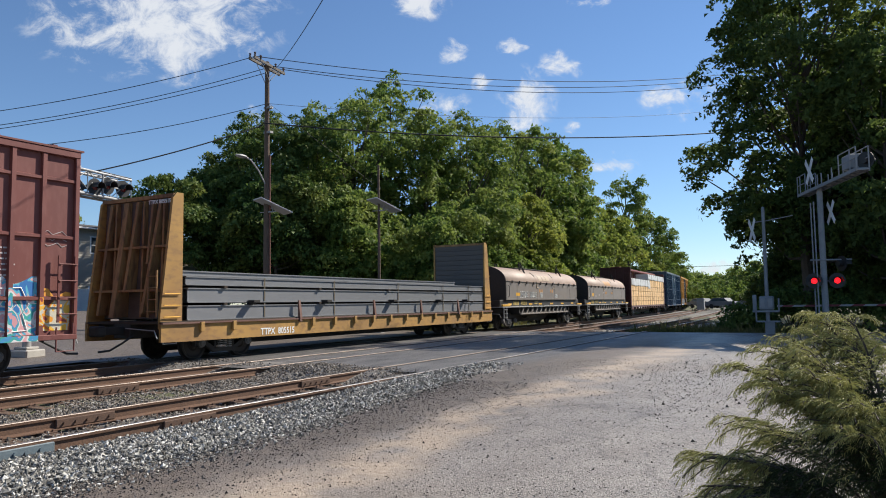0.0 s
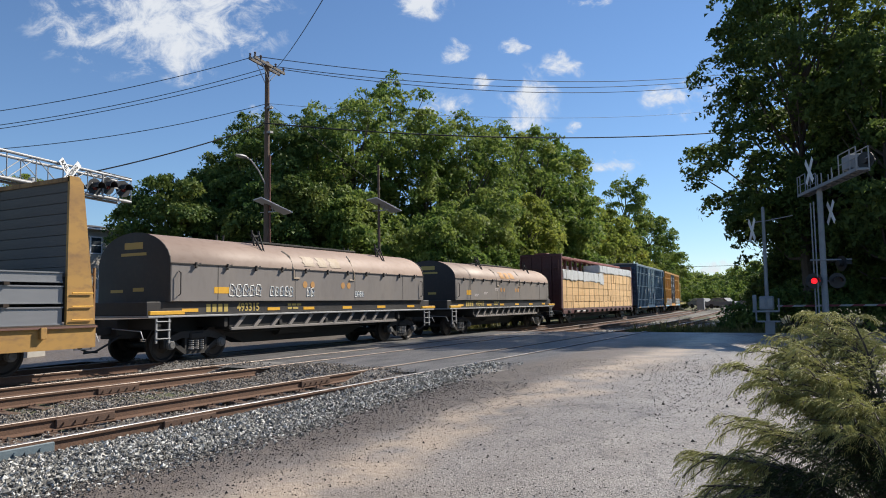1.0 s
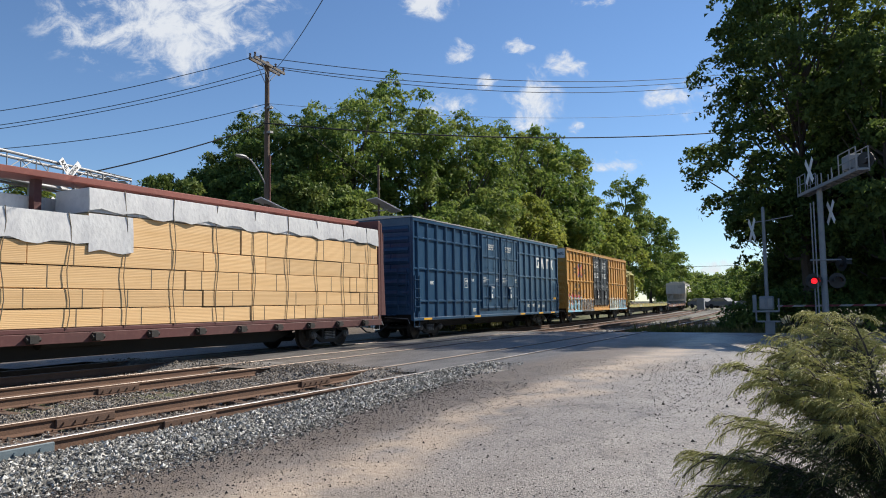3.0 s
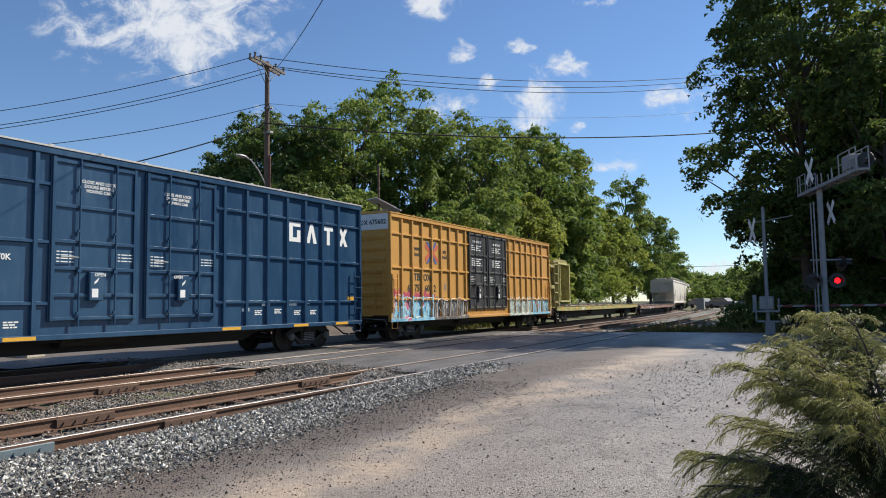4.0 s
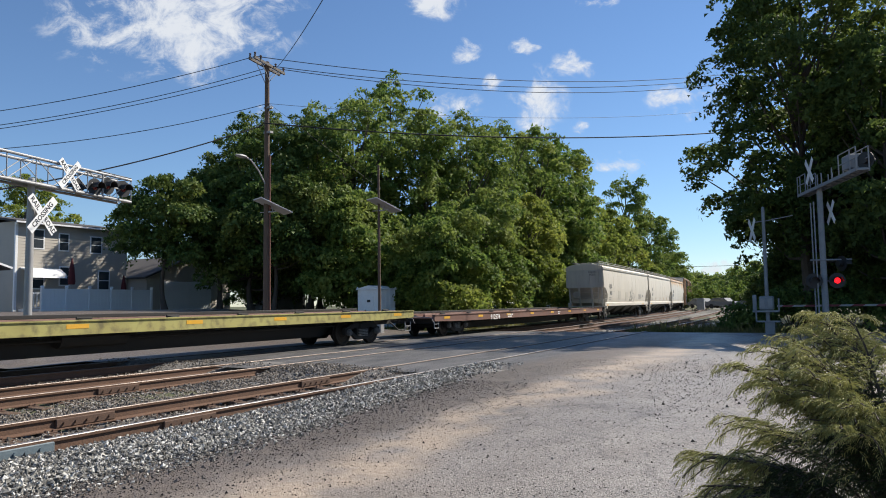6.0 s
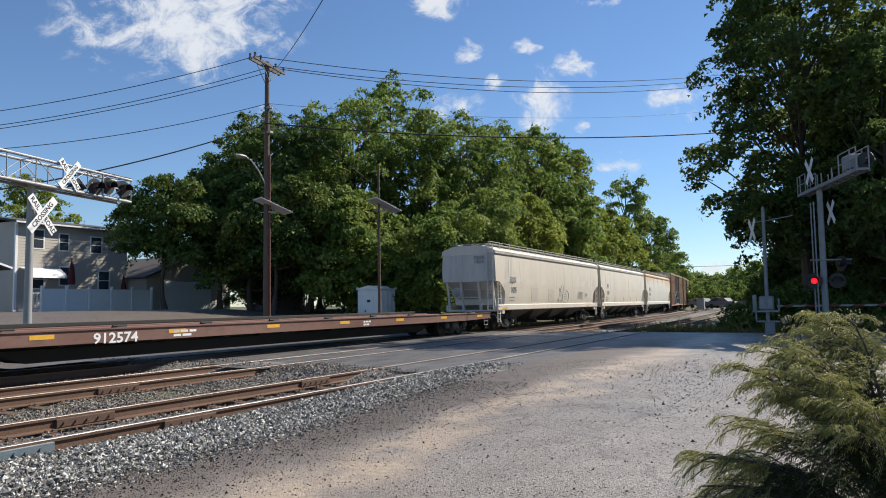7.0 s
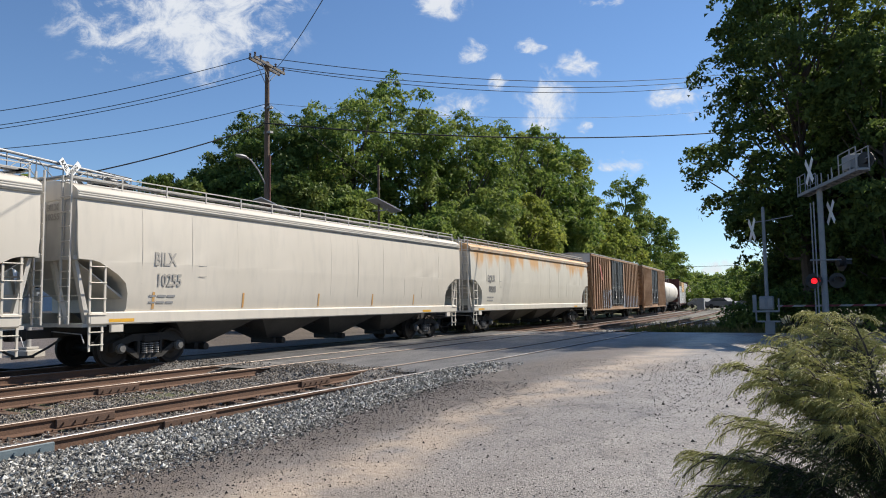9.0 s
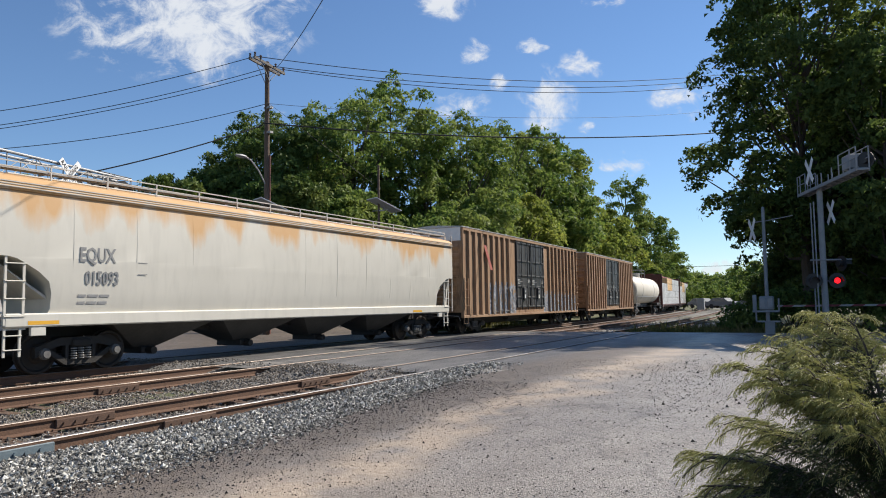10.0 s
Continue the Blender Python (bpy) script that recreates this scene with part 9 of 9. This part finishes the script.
# ---- the cedar-like bush beside the camera ----
def feathery_bush(x, y, z):
    """Limbs of uneven length, each with drooping side branches set with flat fern-like sprays."""
    rng = np.random.default_rng(77)
    ob = thing("cedar_bush", "feathery yellow-green cedar bush with drooping sprays", "bush", pose(x, y, z))
    stems = Mesh()
    base, dirs, sides, lens = [], [], [], []

    def spray(p, d, ln):
        d = d / np.linalg.norm(d)
        side = np.cross(d, (0, 0, 1.0)) + rng.normal(0, 0.4, 3)
        side -= d * side.dot(d)
        base.append(p), dirs.append(d), sides.append(side / np.linalg.norm(side)), lens.append(ln)

    def arch(root, knee, tip, t):
        return (1 - t) ** 2 * root + 2 * t * (1 - t) * knee + t * t * tip

    def dress(root, knee, tip, n, start, lo, hi):
        for k in range(n):
            t = start + (1 - start) * (k + rng.random()) / n
            p = arch(root, knee, tip, t)
            fwd = 2 * (1 - t) * (knee - root) + 2 * t * (tip - knee)
            fwd /= np.linalg.norm(fwd) + 1e-9
            lat = np.cross(fwd, (0, 0, 1.0))
            lat /= np.linalg.norm(lat) + 1e-9
            s0 = 1 if k % 2 else -1
            spray(p, fwd * rng.uniform(0.5, 1.0) + lat * s0 * rng.uniform(0.2, 0.8) + np.array((0, 0, rng.uniform(-0.15, 0.4))), rng.uniform(lo, hi))

    for b in range(90):
        a = 2.39996 * b + rng.uniform(-0.25, 0.25)
        h = (b * 0.618 + 0.31) % 1.0
        if b >= 74:         # long low boughs that lie out over the asphalt
            a, h = math.pi * (0.74 + 0.40 * ((b * 0.618) % 1.0)), 0.10 + 0.36 * ((b - 74) / 16)
        tip_z = 0.12 + 1.32 * h + rng.uniform(-0.12, 0.10)
        reach = np.interp(h, (0, 0.25, 0.6, 0.8, 0.93, 1.0), (1.78, 1.66, 1.10, 0.88, 0.68, 0.42)) * rng.uniform(0.55, 1.10)
        reach = reach if b < 74 else rng.uniform(0.92, 1.34)
        reach *= 1.0 - 0.34 * max(-math.sin(a), 0.0) + 0.06 * abs(math.cos(a))      # shorter on the road side
        tip = np.array((reach * math.cos(a), reach * math.sin(a), tip_z))
        root = np.array((0.06 * math.cos(a), 0.06 * math.sin(a), 0.02))
        knee = np.array((tip[0] * 0.42, tip[1] * 0.42, tip_z * 0.80 + 0.16))
        stems.tube([tuple(arch(root, knee, tip, t)) for t in np.linspace(0, 1, 8)], 0.008, 4)
        dress(root, knee, tip, 34, 0.25, 0.07, 0.15)
        for k in range(13):
            t = 0.28 + 0.68 * (k + rng.random()) / 13
            p = arch(root, knee, tip, t)
            out = 2 * (1 - t) * (knee - root) + 2 * t * (tip - knee)
            out /= np.linalg.norm(out)
            lat = np.cross(out, (0, 0, 1.0))
            lat /= np.linalg.norm(lat) + 1e-9
            d = out * rng.uniform(0.4, 0.9) + lat * (1 if k % 2 else -1) * rng.uniform(0.35, 0.9) + np.array((0, 0, rng.uniform(-0.2, 0.35)))
            ln = rng.uniform(0.20, 0.42) * (1.15 - 0.5 * t)
            e = p + d * ln - np.array((0, 0, 0.25 * ln))
            kn = p + d * ln * 0.55 + np.array((0, 0, 0.10 * ln))
            stems.tube([tuple(arch(p, kn, e, t2)) for t2 in np.linspace(0, 1, 4)], 0.004, 4)
            dress(p, kn, e, 12, 0.1, 0.06, 0.13)
    # the dense inside
    for k in range(2800):
        v = rng.normal(0, 1, 3)
        v = v / np.linalg.norm(v) * rng.uniform(0.2, 0.95)
        p = np.array((v[0] * 1.05 + 0.1, v[1] * 0.95, 0.60 + v[2] * 0.66))
        spray(p, v + np.array((0, 0, 0.2)) + rng.normal(0, 0.3, 3), rng.uniform(0.08, 0.16))
    P, D, S, L = np.array(base), np.array(dirs), np.array(sides), np.array(lens)[:, None]
    # sprays inside this ellipsoid take the colour with shade painted in
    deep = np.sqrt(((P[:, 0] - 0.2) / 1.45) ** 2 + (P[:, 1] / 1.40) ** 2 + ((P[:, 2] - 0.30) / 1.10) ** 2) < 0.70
    quads, extra, n, m = [], [], 6, len(P)
    for j in range(n):
        f = j / n
        q = P + D * L / n
        up = np.cross(S, D)
        for s in (-1, 1):
            twig = D * 0.95 + S * s * 0.62 + up * rng.normal(0, 0.3, (m, 1))
            tl = L * 0.36 * (1 - 0.72 * f) * rng.uniform(0.5, 1.25, (m, 1))
            w = (up * 0.4 + D) * 0.0026
            mid = q + twig * tl * 0.5
            end = q + twig * tl + np.array((0, 0, -0.4)) * tl
            quads.append(np.stack([q - w * 0.4, mid - w * 1.3, end, mid + w * 1.3], 1))
            t2 = mid + (D * 0.9 - S * s * 0.35 + np.array((0, 0, -0.2))) * tl * 0.5
            extra.append(np.stack([q + twig * tl * 0.3 - w * 0.4, mid + w * 0.6, t2, mid - w * 0.4], 1))
        P = q
        D = D + np.array((0, 0, -0.19))
        D /= np.linalg.norm(D, axis=1)[:, None]
    part("branch", stems, M["bark"], ob)
    for nm, sel, key in (("sprays", ~deep, "frond"), ("inner_sprays", deep, "frond_inner_shade")):
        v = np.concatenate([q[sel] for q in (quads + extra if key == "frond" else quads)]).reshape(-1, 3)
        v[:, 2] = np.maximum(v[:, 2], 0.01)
        part(nm, quick_mesh(nm, v, np.arange(len(v)).reshape(-1, 4), M[key]), None, ob, "sunlit yellow-green sprays" if key == "frond" else "older inner sprays, darkened to carry the bush's own shade")
    return ob


feathery_bush(0.34, 5.12, -0.15)

# ---- clouds, far off ----
def cloud_material():
    m = bpy.data.materials.new("cloud_white")
    m.use_nodes = True
    t = m.node_tree
    t.nodes.remove(t.nodes["Principled BSDF"])
    out = t.nodes["Material Output"]
    co = t.nodes.new("ShaderNodeTexCoord")
    info = t.nodes.new("ShaderNodeObjectInfo")
    sc = t.nodes.new("ShaderNodeMapping")
    t.links.new(co.outputs["Object"], sc.inputs[0])
    sc.inputs["Scale"].default_value = (0.0042, 0.0052, 0.005)
    off = t.nodes.new("ShaderNodeVectorMath")
    off.operation = "SCALE"
    off.inputs[0].default_value = (17, 31, 53)
    t.links.new(info.outputs["Random"], off.inputs[3])
    add = t.nodes.new("ShaderNodeVectorMath")
    t.links.new(sc.outputs[0], add.inputs[0])
    t.links.new(off.outputs[0], add.inputs[1])
    n = t.nodes.new("ShaderNodeTexNoise")
    n.inputs["Scale"].default_value, n.inputs["Detail"].default_value, n.inputs["Roughness"].default_value, n.inputs["Distortion"].default_value = 1.9, 10, 0.66, 0.35
    t.links.new(add.outputs[0], n.inputs["Vector"])
    ctr = t.nodes.new("ShaderNodeMapping")
    ctr.inputs["Location"].default_value = (-1, -1, 0)
    ctr.inputs["Scale"].default_value = (2, 2, 0)
    t.links.new(co.outputs["Generated"], ctr.inputs[0])
    ln = t.nodes.new("ShaderNodeVectorMath")
    ln.operation = "LENGTH"
    t.links.new(ctr.outputs[0], ln.inputs[0])

    def math_node(op, a, b):
        x = t.nodes.new("ShaderNodeMath")
        x.operation = op
        for i, v in enumerate((a, b)):
            if isinstance(v, (int, float)):
                x.inputs[i].default_value = v
            else:
                t.links.new(v, x.inputs[i])
        return x.outputs[0]

    fall = math_node("SUBTRACT", 1.0, ln.outputs["Value"])
    dens = math_node("ADD", math_node("MULTIPLY", fall, 0.75), math_node("MULTIPLY", math_node("SUBTRACT", n.outputs[0], 0.5), 3.3))
    rg = t.nodes.new("ShaderNodeMapRange")
    rg.interpolation_type = "SMOOTHSTEP"
    rg.inputs[1].default_value, rg.inputs[2].default_value, rg.inputs[4].default_value = 0.06, 0.95, 0.95
    t.links.new(dens, rg.inputs[0])
    edge = t.nodes.new("ShaderNodeMapRange")
    edge.inputs[1].default_value, edge.inputs[2].default_value = 0.0, 0.25
    t.links.new(fall, edge.inputs[0])
    alpha = math_node("MULTIPLY", rg.outputs[0], edge.outputs[0])
    em = t.nodes.new("ShaderNodeEmission")
    em.inputs[0].default_value, em.inputs[1].default_value = (0.90, 0.94, 1.0, 1), 0.62
    tr = t.nodes.new("ShaderNodeBsdfTransparent")
    mx = t.nodes.new("ShaderNodeMixShader")
    t.links.new(alpha, mx.inputs[0])
    t.links.new(tr.outputs[0], mx.inputs[1])
    t.links.new(em.outputs[0], mx.inputs[2])
    t.links.new(mx.outputs[0], out.inputs[0])
    return m


M["cloud"] = cloud_material()
# (sideways, up, width, height) as ratios of the distance, and the drift over the clip
CLOUDS = ((-0.40, 0.325, 0.42, 0.20, 0.040), (-0.36, 0.26, 0.10, 0.08, 0.038), (-0.03, 0.345, 0.10, 0.06, 0.032), (0.02, 0.27, 0.06, 0.05, 0.030), (0.10, 0.28, 0.055, 0.028, 0.028),
          (0.00, 0.20, 0.09, 0.06, 0.027), (0.115, 0.205, 0.10, 0.11, 0.028), (0.165, 0.25, 0.08, 0.06, 0.028), (0.178, 0.172, 0.03, 0.03, 0.02), (0.325, 0.215, 0.12, 0.08, 0.014),
          (0.236, 0.117, 0.085, 0.042, 0.0145), (0.055, 0.23, 0.035, 0.03, 0.026), (-0.255, 0.18, 0.05, 0.045, 0.02), (0.38, -0.03, 0.10, 0.035, 0.003), (-0.52, 0.31, 0.10, 0.07, 0.04), (0.20, 0.345, 0.07, 0.03, 0.02))
FAR = 2400.0
FACE = look(EYE, AIM, -0.815)
SKY = []
for sx, up, w, h, drift in CLOUDS:
    ww, hh = w * FAR / 2, h * FAR / 2
    k = 12
    vs = [(-ww + 2 * ww * i / k, -hh + 2 * hh * j / k, 30 * math.sin(i * 0.5) * math.cos(j * 0.6)) for i in range(k + 1) for j in range(k + 1)]
    fs = [(i * (k + 1) + j, (i + 1) * (k + 1) + j, (i + 1) * (k + 1) + j + 1, i * (k + 1) + j + 1) for i in range(k) for j in range(k)]
    cl = solid("cloud", Mesh().add(vs, fs), M["cloud"], "small white drifting fair-weather cloud", "cloud", group="clouds")
    cl.visible_shadow = False
    SKY.append((cl, sx, up, drift))
# ---- what moves ----
def motions():
    for car, u in TRAIN:
        rows = []
        for k in range(-1, 42):
            t = k * 0.25
            if t < 0 or t > 10:
                continue
            s = u - SPEED * t
            p = on_track(TRACKS[2], s)
            rows.append((t, pose(p.x, p.y, 0, 0, 0, track_turn(s))))
        walk(car, rows)
    for cloud, sx, up, drift in SKY:
        rows = []
        for t in (0.0, 2.5, 5.0, 7.5, 10.0):
            m = FACE.copy()
            m.translation = FACE @ Vector(((sx + drift * t / 10) * FAR, up * FAR, -FAR))
            rows.append((t, m))
        walk(cloud, rows)
    # the warning lamps blink by turns: an added flap over each steady lens swings up under its visor and down again
    for which, flap in enumerate(BLINK_FLAPS):
        rows, is_open = [(0.0, pose(0.06, 0, 0.145, 0, -85, 0)), (0.08, pose(0.06, 0, 0.145, 0, -85 if which == 1 else 0, 0))], which == 1
        for k in range(1, 17):
            t = -0.04 + 0.5995 * k
            rows.append((t - 0.034, pose(0.06, 0, 0.145, 0, -85 if is_open else 0, 0)))
            is_open = not is_open
            rows.append((t + 0.034, pose(0.06, 0, 0.145, 0, -85 if is_open else 0, 0)))
        rows.append((10.0, pose(0.06, 0, 0.145, 0, -85 if is_open else 0, 0)))
        walk(flap, rows)


motions()
